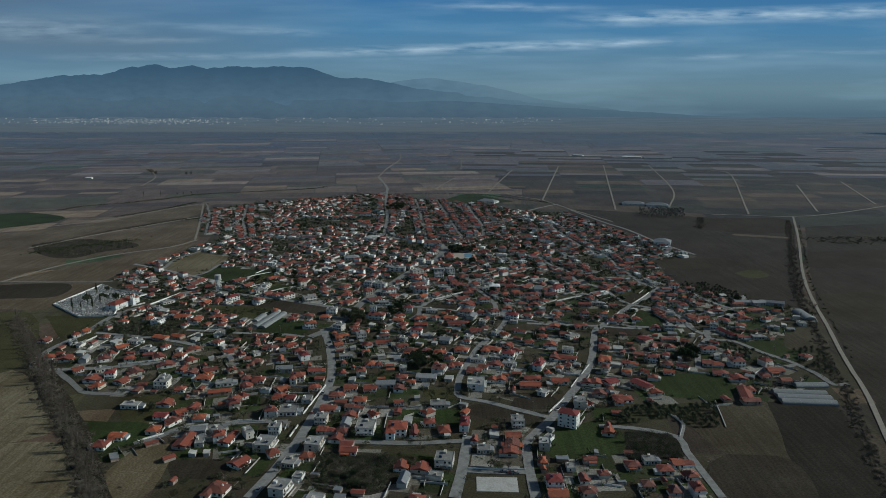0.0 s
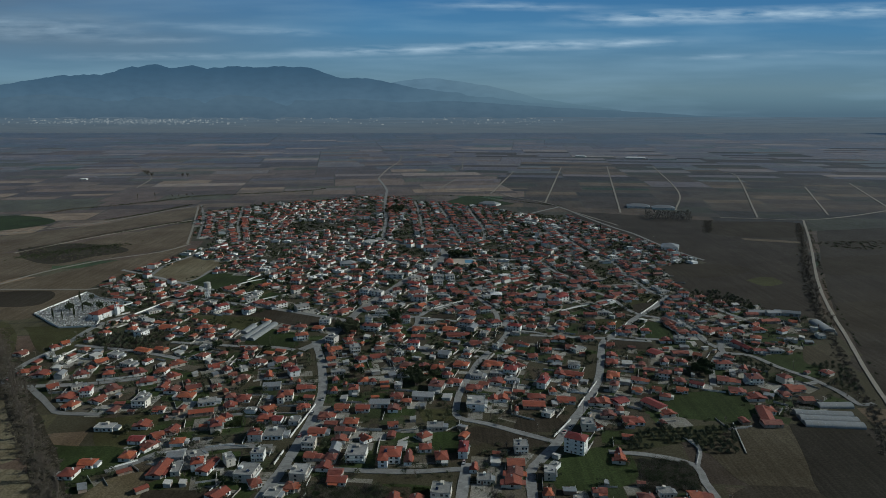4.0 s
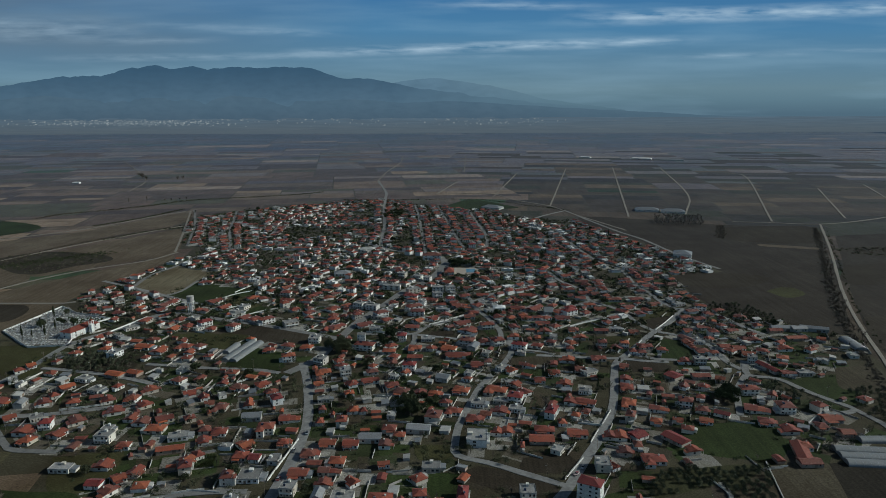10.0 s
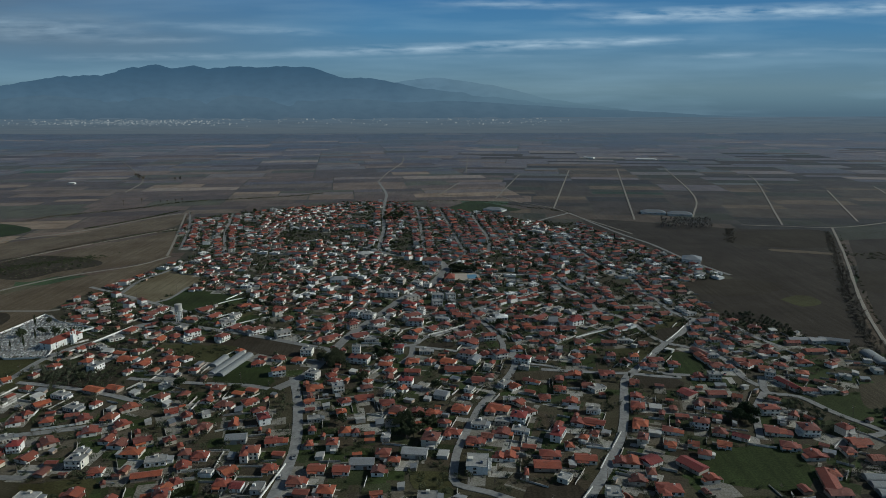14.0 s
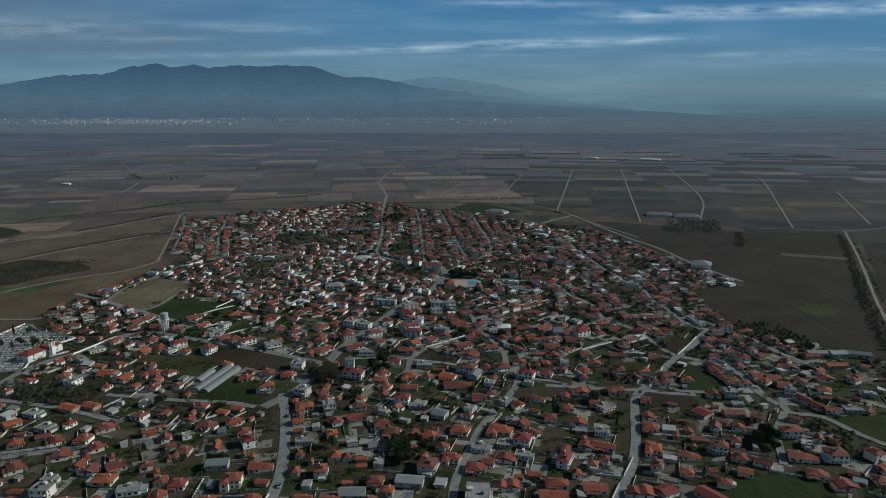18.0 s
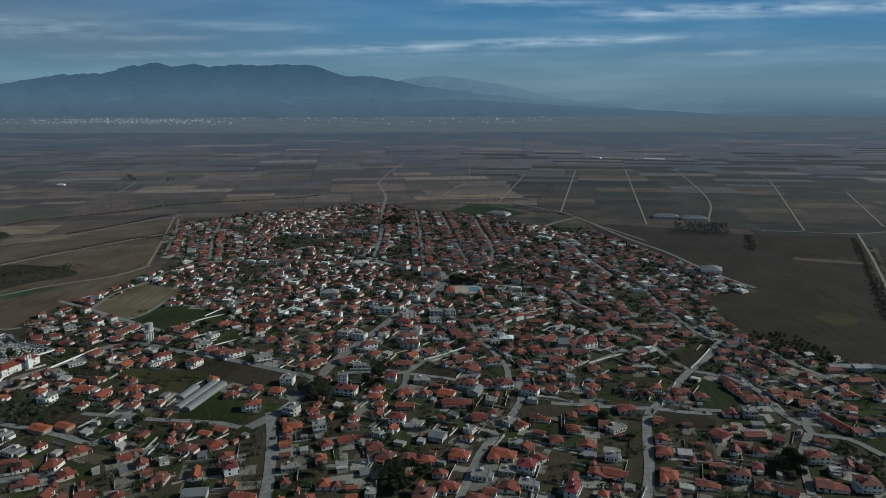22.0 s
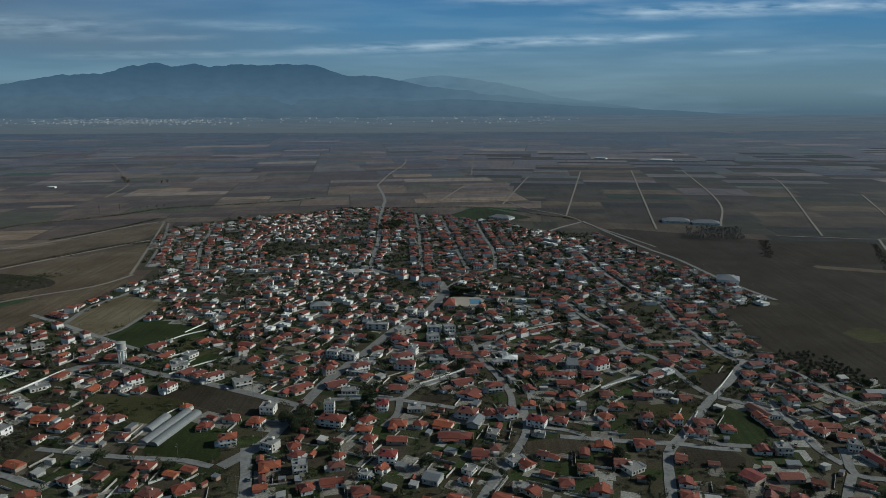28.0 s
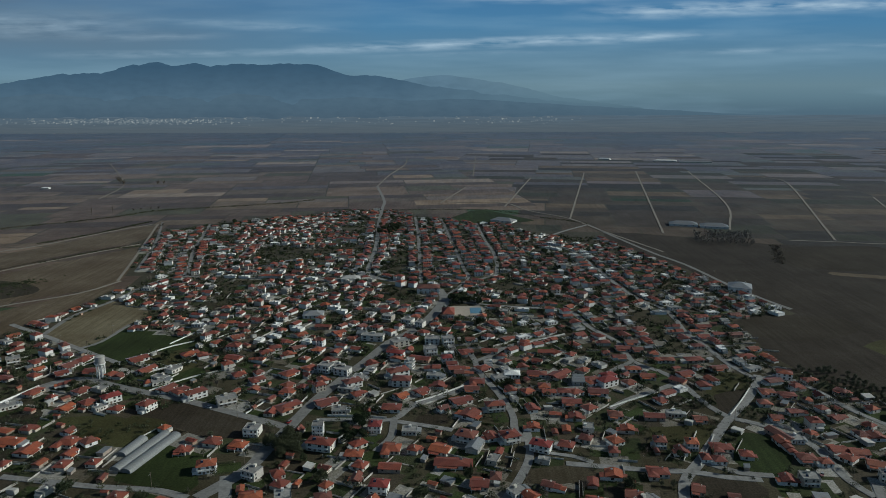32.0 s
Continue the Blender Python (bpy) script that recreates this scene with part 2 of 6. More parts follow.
    return quad_mesh(name, v.reshape(-1, 3), *mats)


def quad_mesh(name, v, *mats):
    me = bpy.data.meshes.new(name)
    n = len(v)
    me.vertices.add(n), me.loops.add(n), me.polygons.add(n // 4)
    me.vertices.foreach_set("co", np.asarray(v, np.float32).ravel())
    me.loops.foreach_set("vertex_index", np.arange(n, dtype=np.int32))
    me.polygons.foreach_set("loop_start", np.arange(0, n, 4, dtype=np.int32))
    for m in mats:
        me.materials.append(m)
    me.update(calc_edges=True)
    return me


def part(name, mesh, parent, m=None, label=""):
    ob = new(name, mesh)
    ob.parent = parent
    if m is not None:
        ob.matrix_basis = m
    return tagged(ob, label)


# ---- plan helpers ----
rng = random.Random(7)
VILLAGE, CLEAR, ROADS, TAKEN = [], [], [], []


BOXES = {}


def inside(x, y, poly):
    key = id(poly)
    if key not in BOXES:
        BOXES[key] = (min(p[0] for p in poly), max(p[0] for p in poly), min(p[1] for p in poly), max(p[1] for p in poly), poly)
    x0, x1, y0, y1, _ = BOXES[key]
    if not (x0 <= x <= x1 and y0 <= y <= y1):
        return False
    hit, j = False, len(poly) - 1
    for i in range(len(poly)):
        (xi, yi), (xj, yj) = poly[i], poly[j]
        if (yi > y) != (yj > y) and x < (xj - xi) * (y - yi) / (yj - yi) + xi:
            hit = not hit
        j = i
    return hit


def smooth_line(points, step):
    """A Catmull-Rom line through the points, with a knot every few metres."""
    p = [Vector((*q, 0)) for q in points]
    p = [p[0] * 2 - p[1]] + p + [p[-1] * 2 - p[-2]]
    out = []
    for i in range(1, len(p) - 2):
        a, b, c, d = p[i - 1:i + 3]
        n = max(1, round((c - b).length / step))
        for k in range(n):
            u = k / n
            out.append(0.5 * (2 * b + (c - a) * u + (2 * a - 5 * b + 4 * c - d) * u * u + (3 * b - a - 3 * c + d) * u ** 3))
    return out + [p[-2]]


LEVEL, PLOT, TOPS = [0.21], [0.09], []


def ribbon(line, w, z, height, wobble=0.0):
    b = Build()
    left, right = [], []
    for i, q in enumerate(line):
        d = (line[min(i + 1, len(line) - 1)] - line[max(i - 1, 0)]).normalized()
        n = Vector((-d.y, d.x, 0))
        ww = w / 2 + wobble * noise.noise(q * 0.05)
        left.append(q + n * ww)
        right.append(q - n * (w / 2 + wobble * noise.noise(q * 0.05 + Vector((9, 9, 9)))))
    up, low = Vector((0, 0, z)), Vector((0, 0, z - height))
    for i in range(len(line) - 1):
        l0, l1, r0, r1 = left[i], left[i + 1], right[i], right[i + 1]
        b.face((r0 + up, r1 + up, l1 + up, l0 + up))
        b.face((l0 + up, l1 + up, l1 + low, l0 + low))
        b.face((r1 + up, r0 + up, r0 + low, r1 + low))
    return b


def road(w, *points):
    LEVEL[0] += 0.004
    line = smooth_line(points, 7)
    ob = new("road", ribbon(line, w, LEVEL[0], 0.3, 0.5).mesh("road", ASPHALT))
    ROADS.append((w, np.array([q[:2] for q in line])))
    TOPS.append(LEVEL[0])
    return tagged(ob, "worn pale grey asphalt village street", "road", kind="structure")


def track(w, *points):
    LEVEL[0] += 0.004
    line = smooth_line(points, 18)
    ob = new("road", ribbon(line, w, LEVEL[0] + 0.1, 0.4, 0.5).mesh("road", DIRT))
    ROADS.append((w, np.array([q[:2] for q in line])))
    return tagged(ob, "pale unpaved farm track between the fields", "road", kind="structure")


def wall(tall, *points):
    """A whitewashed boundary wall with a coping."""
    line = smooth_line(points, 6)
    b = ribbon(line, 0.35, tall, tall + 0.3)
    ob = new("boundary_wall", b.mesh("boundary_wall", WHITE))
    part("coping", ribbon(line, 0.5, tall + 0.08, 0.08).mesh("coping", CONCRETE), ob)
    return tagged(ob, "white plastered boundary wall beside the street", "wall")


def village(_, *points):
    VILLAGE.append(points)


def clearing(kind, *points):
    """A plot kept free of houses, with its own ground cover."""
    CLEAR.append((kind, points))
    cx, cy = sum(p[0] for p in points) / len(points), sum(p[1] for p in points) / len(points)
    PLOT[0] += 0.0015
    b = Build()
    rim = smooth_line(list(points) + [points[0]], 9)[:-1]
    rim = [q + Vector((noise.noise(q * 0.04), noise.noise(q * 0.04 + Vector((5, 5, 0))), 0)) * 1.5 for q in rim]
    b.face([(q.x, q.y, PLOT[0]) for q in rim])
    words = {"green": "green field of young crop between the houses", "tan": "pale stubble field", "stubble": "pale fallow stubble field", "soil": "bare pale brown field", "brown": "bare tilled brown plot", "dark": "dark ploughed field", "fallow": "wide bare brown field", "straw": "pale straw-coloured stubble field", "olive": "rough grass plot between houses",
             "scrub": "overgrown plot with scrub", "orchard": "grassy orchard floor", "cem": "pale paving of the cemetery", "plaza": "paved village square", "pool": "paved sports court"}
    tagged(new("field" if kind not in ("cem", "plaza", "pool") else "pavement", b.mesh("field", LAND[kind])), words[kind], "field", kind="structure")


def road_gap(x, y):
    """The distance to the nearest road's edge, and that road's heading there."""
    if CACHE.get("n") != len(ROADS):
        ways = [np.arctan2(*np.gradient(p, axis=0).T[::-1]) for _, p in ROADS]
        CACHE.update(n=len(ROADS), p=np.concatenate([p for _, p in ROADS]), h=np.concatenate([np.full(len(p), w / 2) for w, p in ROADS]), a=np.concatenate(ways))
    d = np.hypot(CACHE["p"][:, 0] - x, CACHE["p"][:, 1] - y) - CACHE["h"]
    i = int(d.argmin())
    return float(d[i]), float(CACHE["a"][i])


CACHE = {}


# ---- ground, fields, roads ----
def height_at(y):
    """The plain is level; at its far rim it climbs to the foot of the mountains."""
    return max(0.0, (y - 4850) * 0.55)


g = Build()
ys = [-1500, 0, 300, 1000, 2000, 3000, 4000, 4850, 4855]
for j in range(len(ys) - 1):
    for i in range(-5, 5):
        g.face([(x * 1000, y, height_at(y)) for x, y in ((i, ys[j]), (i + 1, ys[j]), (i + 1, ys[j + 1]), (i, ys[j + 1]))])
tagged(new("ground", g.mesh("ground", GRASS)), "wide flat plain of grass and soil", "ground", kind="structure")

road(8.2, (-115, 557), (-99, 582), (-93, 605), (-87, 633), (-78, 673), (-65, 712), (-53, 745), (-40, 784), (-21, 817), (-7, 860), (2, 908), (-3, 946))
road(6.4, (-100, 314), (-91, 351), (-85, 396), (-82, 448), (-85, 489), (-95, 536), (-107, 578))
road(5.6, (-3, 946), (-40, 968), (-76, 991), (-89, 1022), (-93, 1095), (-98, 1182), (-111, 1313), (-124, 1483), (-132, 1590), (-172, 1813))
road(6.4, (-87, 633), (-110, 644), (-133, 655), (-165, 670), (-192, 680), (-227, 694), (-253, 705), (-272, 698), (-278, 684), (-284, 658))
road(5.6, (-272, 694), (-284, 665), (-311, 623), (-315, 567), (-322, 528), (-320, 503), (-314, 489), (-303, 483), (-293, 484), (-253, 489), (-214, 501), (-199, 508))
road(4.5, (-292, 482), (-275, 466), (-257, 448), (-248, 442), (-221, 440))
road(4.8, (-240, 733), (-291, 765), (-340, 797), (-373, 817), (-386, 825))
road(4.8, (-340, 797), (-343, 849), (-330, 898), (-324, 947), (-314, 982), (-293, 994), (-262, 997), (-217, 1000), (-172, 1001), (-117, 986), (-90, 972), (-57, 961))
road(3.6, (-291, 765), (-281, 782), (-278, 826))
road(3.6, (-471, 1342), (-411, 1180), (-380, 1077), (-362, 1014))
road(4.5, (-293, 994), (-316, 1063), (-341, 1144), (-370, 1264), (-386, 1322))
road(3.6, (-316, 1063), (-296, 1084))
road(4.5, (-263, 1094), (-269, 1162), (-262, 1221), (-254, 1288), (-237, 1312))
road(4.5, (-57, 1392), (-42, 1223), (-30, 1050), (-24, 968))
road(4.5, (-13, 1375), (8, 1183), (23, 1037), (29, 997), (24, 973), (5, 918))
road(4.5, (45, 1338), (54, 1203), (63, 1113), (62, 1024), (54, 998), (29, 980))
road(4.8, (2, 908), (22, 897), (66, 884), (98, 879), (123, 869), (133, 823), (148, 788), (151, 745), (165, 726), (174, 708), (180, 673), (187, 654), (196, 646))
road(4.5, (151, 745), (127, 722), (109, 702), (91, 692))
road(4.5, (170, 703), (149, 688), (130, 676), (116, 662))
road(4.8, (223, 1324), (249, 1204), (272, 1114), (292, 1053), (308, 965), (322, 912), (334, 878))
road(4.5, (223, 1324), (168, 1258), (127, 1192))
road(4.8, (121, 1176), (165, 1130), (180, 1038), (188, 968), (198, 910), (212, 882), (215, 856), (213, 810), (218, 776), (222, 740), (230, 713))
road(5.8, (235, 719), (218, 688), (182, 642), (152, 598), (136, 575), (126, 539), (116, 501), (98, 458), (83, 430), (70, 404), (56, 382), (50, 371), (48, 348), (48, 331), (48, 314))
road(4.8, (152, 598), (169, 586), (186, 583))
road(4.5, (229, 711), (251, 716), (264, 693), (270, 666), (281, 643))
road(4.8, (191, 649), (202, 643), (214, 630), (223, 616), (223, 580), (228, 564))
road(4.5, (77, 594), (88, 592), (118, 588), (143, 586), (161, 581), (178, 579))
road(4.8, (57, 618), (52, 632), (52, 652), (47, 677), (41, 696), (33, 721), (30, 743), (26, 761))
road(4.8, (59, 636), (57, 598), (42, 560), (29, 532), (20, 501), (13, 473), (10, 448), (12, 436), (29, 428), (51, 415), (71, 403))
road(3.6, (56, 613), (65, 606), (81, 602), (92, 595))
road(4.5, (30, 743), (43, 755), (60, 777), (108, 805))
road(4.8, (-72, 643), (-44, 645), (-24, 645), (-13, 664), (0, 674), (17, 691), (31, 712))
road(4.5, (-24, 643), (0, 636), (14, 631))
road(4.5, (-23, 643), (-23, 622), (-30, 605))
road(4.5, (-228, 575), (-178, 567), (-156, 565), (-137, 563), (-120, 557))
road(4.8, (-87, 376), (-71, 374), (-45, 372), (-15, 371), (15, 374))
road(6, (15, 380), (13, 361), (10, 337), (6, 314))
road(4.8, (11, 341), (30, 339), (48, 339))
road(4.5, (-184, 370), (-171, 381), (-164, 390), (-147, 392), (-123, 398), (-99, 399))
road(4.5, (-305, 567), (-272, 560), (-238, 550), (-204, 536))
road(4.5, (98, 393), (112, 391), (128, 387), (143, 378), (142, 361), (143, 337), (144, 314))
road(2.7, (151, 408), (152, 396), (144, 378))
road(4.8, (235, 575), (229, 553), (247, 546), (259, 520), (274, 495), (258, 490), (243, 484), (234, 473))
road(4.5, (274, 495), (280, 473), (281, 456), (292, 458))
road(4.5, (227, 553), (209, 526), (195, 487))
STREETS = list(ROADS)
village("v", (-441, 1251), (-382, 1322), (-263, 1400), (-176, 1461), (-103, 1461), (-28, 1376), (96, 1338), (122, 1252), (221, 1214), (276, 1031), (329, 875), (263, 818), (260, 726), (285, 692), (337, 652), (356, 624), (299, 553), (284, 466), (196, 423), (157, 421), (97, 389), (134, 361), (141, 314), (143, 278), (-100, 278), (-146, 314), (-149, 342), (-199, 350), (-181, 381), (-221, 438), (-279, 473), (-316, 501), (-322, 552), (-322, 671), (-382, 762), (-358, 848), (-324, 995), (-374, 1030))
clearing("green", (-289, 762), (-273, 821), (-208, 790), (-201, 766), (-230, 757), (-241, 733))
clearing("straw", (-342, 799), (-331, 900), (-280, 867), (-277, 829), (-292, 767))
clearing("olive", (-227, 748), (-201, 767), (-193, 757), (-178, 718), (-218, 730))
clearing("green", (-212, 705), (-193, 709), (-182, 728), (-169, 718), (-174, 702), (-204, 687))
clearing("green", (-167, 581), (-153, 621), (-136, 610), (-124, 582), (-122, 562), (-165, 572))
clearing("brown", (-188, 645), (-164, 668), (-103, 640), (-115, 620), (-146, 623), (-165, 634))
clearing("olive", (-238, 644), (-193, 648), (-161, 634), (-174, 599), (-199, 605))
clearing("cem", (-389, 651), (-377, 725), (-351, 703), (-311, 687), (-326, 661), (-312, 615), (-343, 611))
clearing("olive", (-377, 615), (-307, 615), (-307, 552), (-326, 552))
clearing("green", (-355, 692), (-316, 692), (-310, 671), (-328, 665))
clearing("scrub", (-301, 570), (-250, 618), (-275, 642), (-251, 651), (-236, 555))
clearing("green", (71, 389), (107, 400), (104, 361), (62, 355))
clearing("scrub", (114, 385), (140, 382), (138, 355), (106, 352))
clearing("green", (160, 473), (208, 479), (197, 434), (151, 439))
clearing("brown", (23, 425), (65, 408), (52, 393), (13, 412))
clearing("brown", (49, 434), (75, 437), (76, 419), (46, 419))
clearing("olive", (210, 729), (228, 713), (218, 694), (187, 684))
clearing("brown", (191, 684), (218, 694), (189, 655), (184, 655))
clearing("olive", (135, 638), (177, 639), (165, 615), (132, 614))
clearing("green", (186, 632), (200, 629), (207, 609), (190, 579), (178, 582), (171, 599))
clearing("brown", (146, 581), (172, 579), (174, 562), (131, 562))
clearing("tan", (57, 588), (88, 592), (92, 577), (53, 574))
clearing("brown", (-8, 651), (13, 652), (10, 639), (-11, 640))
clearing("green", (257, 546), (304, 553), (282, 501), (257, 526))
clearing("tan", (299, 567), (330, 570), (319, 533), (284, 529))
clearing("olive", (-14, 448), (6, 448), (8, 434), (-11, 431))
clearing("green", (-5, 416), (12, 416), (11, 393), (-3, 393))
clearing("olive", (-221, 434), (-182, 438), (-182, 400), (-202, 398))
clearing("green", (-229, 400), (-187, 396), (-180, 371), (-212, 367))
clearing("stubble", (-163, 371), (-156, 353), (-154, 314), (-184, 314), (-181, 361))
clearing("brown", (-156, 353), (-123, 351), (-121, 334), (-148, 334))
clearing("scrub", (-74, 361), (-27, 355), (-31, 320), (-66, 320))
clearing("orchard", (117, 419), (185, 425), (172, 391), (151, 393), (150, 406), (110, 393))
clearing("tan", (154, 396), (185, 425), (219, 428), (198, 352), (165, 358))
clearing("dark", (220, 428), (263, 425), (235, 326), (222, 305), (191, 314))
clearing("brown", (165, 358), (198, 352), (189, 305), (152, 305), (146, 342))
clearing("plaza", (-16, 814), (5, 929), (-5, 946), (11, 908), (5, 880))
clearing("pool", (7, 884), (40, 884), (40, 858), (7, 858))
clearing("soil", (-433, 636), (-386, 642), (-382, 762), (-357, 864), (-356, 954), (-404, 887), (-466, 794), (-493, 730))
clearing("soil", (-735, 1003), (-678, 1021), (-621, 1073), (-560, 1136), (-476, 1307), (-439, 1200), (-491, 1109), (-544, 1012), (-581, 930), (-649, 880))
clearing("soil", (-422, 1153), (-362, 982), (-385, 934), (-440, 884), (-479, 845), (-560, 908), (-526, 978), (-473, 1068))
clearing("soil", (-644, 873), (-572, 915), (-479, 841), (-490, 789), (-528, 709))
clearing("fallow", (333, 865), (285, 1031), (238, 1253), (460, 1172), (585, 1143), (506, 955), (393, 715), (346, 642), (303, 692), (268, 731), (270, 818))
clearing("fallow", (585, 1080), (736, 1111), (816, 1116), (290, 368), (286, 404), (318, 496), (358, 599), (404, 715))
clearing("straw", (-295, 367), (-230, 371), (-209, 342), (-181, 305), (-250, 305))
clearing("straw", (-375, 478), (-316, 478), (-242, 387), (-303, 378))
clearing("scrub", (-404, 604), (-360, 546), (-313, 485), (-287, 447), (-242, 390), (-214, 353), (-195, 324), (-178, 296), (-160, 300), (-182, 330), (-199, 357), (-226, 396), (-270, 452), (-296, 488), (-344, 552), (-390, 608))
clearing("olive", (-473, 615), (-394, 622), (-324, 495), (-379, 484))
clearing("green", (-856, 1175), (-796, 1206), (-742, 1218), (-660, 1170), (-656, 1119), (-705, 1063), (-754, 1030))
clearing("soil", (-717, 978), (-670, 1007), (-612, 1058), (-556, 1109), (-512, 1063), (-542, 1008), (-583, 934), (-653, 887))
clearing("scrub", (-582, 938), (-555, 970), (-514, 978), (-445, 954), (-427, 923), (-457, 894), (-484, 854), (-536, 880))
clearing("brown", (-532, 714), (-490, 725), (-417, 730), (-403, 681), (-455, 671), (-495, 661))
clearing("brown", (449, 1154), (585, 1155), (537, 1036), (453, 1032), (411, 1065))
clearing("soil", (447, 1023), (517, 996), (513, 984), (442, 1009))
clearing("brown", (264, 842), (306, 862), (372, 843), (350, 807), (302, 790), (267, 807))
clearing("olive", (345, 779), (369, 795), (381, 793), (381, 768), (355, 755))
clearing("scrub", (529, 992), (610, 1005), (751, 1023), (692, 940), (574, 944), (537, 963))
clearing("brown", (493, 896), (676, 917), (611, 825), (453, 807))
clearing("brown", (396, 692), (531, 710), (464, 616), (363, 607))
clearing("green", (5, 1392), (56, 1470), (121, 1392), (136, 1354), (34, 1338))
track(3.2, (-172, 1813), (-167, 2052), (-150, 2336), (-160, 2580))
track(3.2, (615, 1178), (531, 996), (431, 790), (384, 682), (347, 583), (314, 496), (298, 448), (271, 382), (243, 314))
track(3.2, (1018, 1403), (857, 1302), (712, 1215), (615, 1178), (547, 1190), (482, 1202))
track(3.0, (53, 2014), (74, 2624))
track(3.0, (102, 1508), (199, 1982))
track(3.2, (203, 1377), (356, 2103))
track(3.2, (322, 1253), (504, 2140))
track(3.2, (431, 1280), (528, 1558), (646, 2141))
track(3.2, (548, 1202), (788, 1861), (784, 1983))
track(3.2, (688, 1234), (853, 1633))
track(3.2, (851, 1324), (999, 1703))
track(3.0, (-18, 1557), (31, 1790))
track(3.2, (-712, 994), (-684, 1030), (-629, 1088), (-568, 1153), (-515, 1265), (-479, 1321))
track(3.0, (-512, 702), (-497, 737), (-475, 811), (-435, 874), (-380, 923), (-359, 974))
track(3.0, (-572, 915), (-535, 995), (-482, 1088), (-428, 1170))
track(4, (-535, 737), (-497, 737), (-383, 737), (-373, 742))
track(3.0, (-1105, 2412), (-921, 2099), (-774, 1828), (-716, 1607))
track(3.0, (-470, 1321), (-397, 1088), (-363, 974))
track(3.2, (285, 1126), (232, 1280), (203, 1377), (142, 1461), (99, 1557), (-5, 1557))


def farmland():
    """The patchwork of the plain, cut again and again into strips."""
    b, c, dark, rim = Build(), Build(), Build(), Build()

    def cut(x0, y0, x1, y1, turn, deep):
        w, h = x1 - x0, y1 - y0
        cx, cy = (x0 + x1) / 2, (y0 + y1) / 2
        wx, wy = cx * math.cos(turn) - cy * math.sin(turn), cx * math.sin(turn) + cy * math.cos(turn)
        size = 62 + max(0, wy - 900) * 0.014
        if max(w / 2.6, h) > size * rng.uniform(0.7, 1.6):
            u = rng.uniform(0.35, 0.65)
            if w / 2.6 > h:
                cut(x0, y0, x0 + w * u, y1, turn, deep + 1), cut(x0 + w * u, y0, x1, y1, turn, deep + 1)
            else:
                cut(x0, y0, x1, y0 + h * u, turn, deep + 1), cut(x0, y0 + h * u, x1, y1, turn, deep + 1)
            return
        e = 1.2
        q = []
        for x, y in ((x0 + e, y0 + e), (x1 - e, y0 + e), (x1 - e, y1 - e), (x0 + e, y1 - e)):
            q.append((x * math.cos(turn) - y * math.sin(turn), x * math.sin(turn) + y * math.cos(turn)))
        if any(p[1] < 150 for p in q) or wy > 4840:
            return
        q = [(px, min(py, 4842)) for px, py in q]
        hits = sum(inside(*p, VILLAGE[0]) for p in q + [(wx, wy)])
        if hits:
            if hits < 5 and deep < 16 and max(w, h) > 24:
                if w > h:
                    cut(x0, y0, cx, y1, turn, deep + 1), cut(cx, y0, x1, y1, turn, deep + 1)
                else:
                    cut(x0, y0, x1, cy, turn, deep + 1), cut(x0, cy, x1, y1, turn, deep + 1)
            return
        if (wx > EDGE(wy) + 150) if turn > 0 else (wx < EDGE(wy)):
            return
        # The farther a strip lies, the likelier it gets a material with painted haze.
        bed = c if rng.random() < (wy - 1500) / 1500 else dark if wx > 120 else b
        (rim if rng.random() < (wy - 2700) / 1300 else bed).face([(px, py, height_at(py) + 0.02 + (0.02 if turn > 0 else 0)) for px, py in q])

    for turn in (0.16, -0.12):
        cut(-5200, -600, 5200, 5800, turn, 0)
    return b, c, dark, rim


def EDGE(y):
    return -60 - 0.02 * y


for b_, m_, t_ in zip(farmland(), (FIELDS, FAR_FIELDS, DARK_FIELDS, RIM_FIELDS), ("patchwork of bare brown and fallow winter fields", "far hazy patchwork of winter fields", "dark ploughed winter fields", "fields tinted with bluish haze at the rim of the plain")):
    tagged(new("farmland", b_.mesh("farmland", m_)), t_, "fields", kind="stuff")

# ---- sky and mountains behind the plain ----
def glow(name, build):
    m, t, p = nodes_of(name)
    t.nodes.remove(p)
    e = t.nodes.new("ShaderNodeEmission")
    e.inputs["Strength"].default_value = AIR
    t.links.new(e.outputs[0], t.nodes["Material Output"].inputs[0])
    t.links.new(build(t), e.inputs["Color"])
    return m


def axis(t, which):
    s = t.nodes.new("ShaderNodeSeparateXYZ")
    t.links.new(t.nodes.new("ShaderNodeNewGeometry").outputs["Position"], s.inputs[0])
    return s.outputs[which]


# cirrus: from x to x, height, slope, half thickness, density
STREAKS = ((700, 4600, 806, 0.03, 66, 0.85), (900, 2500, 792, 0.03, 34, 0.5), (-300, 1250, 850, -0.02, 40, 0.6), (-1300, 1900, 570, 0.03, 46, 0.8), (-200, 1700, 600, 0.012, 22, 0.4), (-1800, -600, 677, -0.03, 32, 0.55), (-2600, -1450, 622, 0.01, 34, 0.4), (-2300, -1100, 720, -0.03, 34, 0.35),
           (1300, 2700, 505, 0.02, 26, 0.45), (2200, 3800, 540, 0.0, 22, 0.3), (-4000, -2000, 700, -0.02, 110, 0.4), (-3000, -600, 508, 0.005, 34, 0.35), (-700, 900, 500, 0.02, 22, 0.25))


def sums(t, kind, a, b):
    m = t.nodes.new("ShaderNodeMath")
    m.operation = kind
    for s, v in zip(m.inputs, (a, b)):
        if isinstance(v, (int, float)):
            s.default_value = v
        elif v is not None:
            t.links.new(v, s)
    return m.outputs[0]


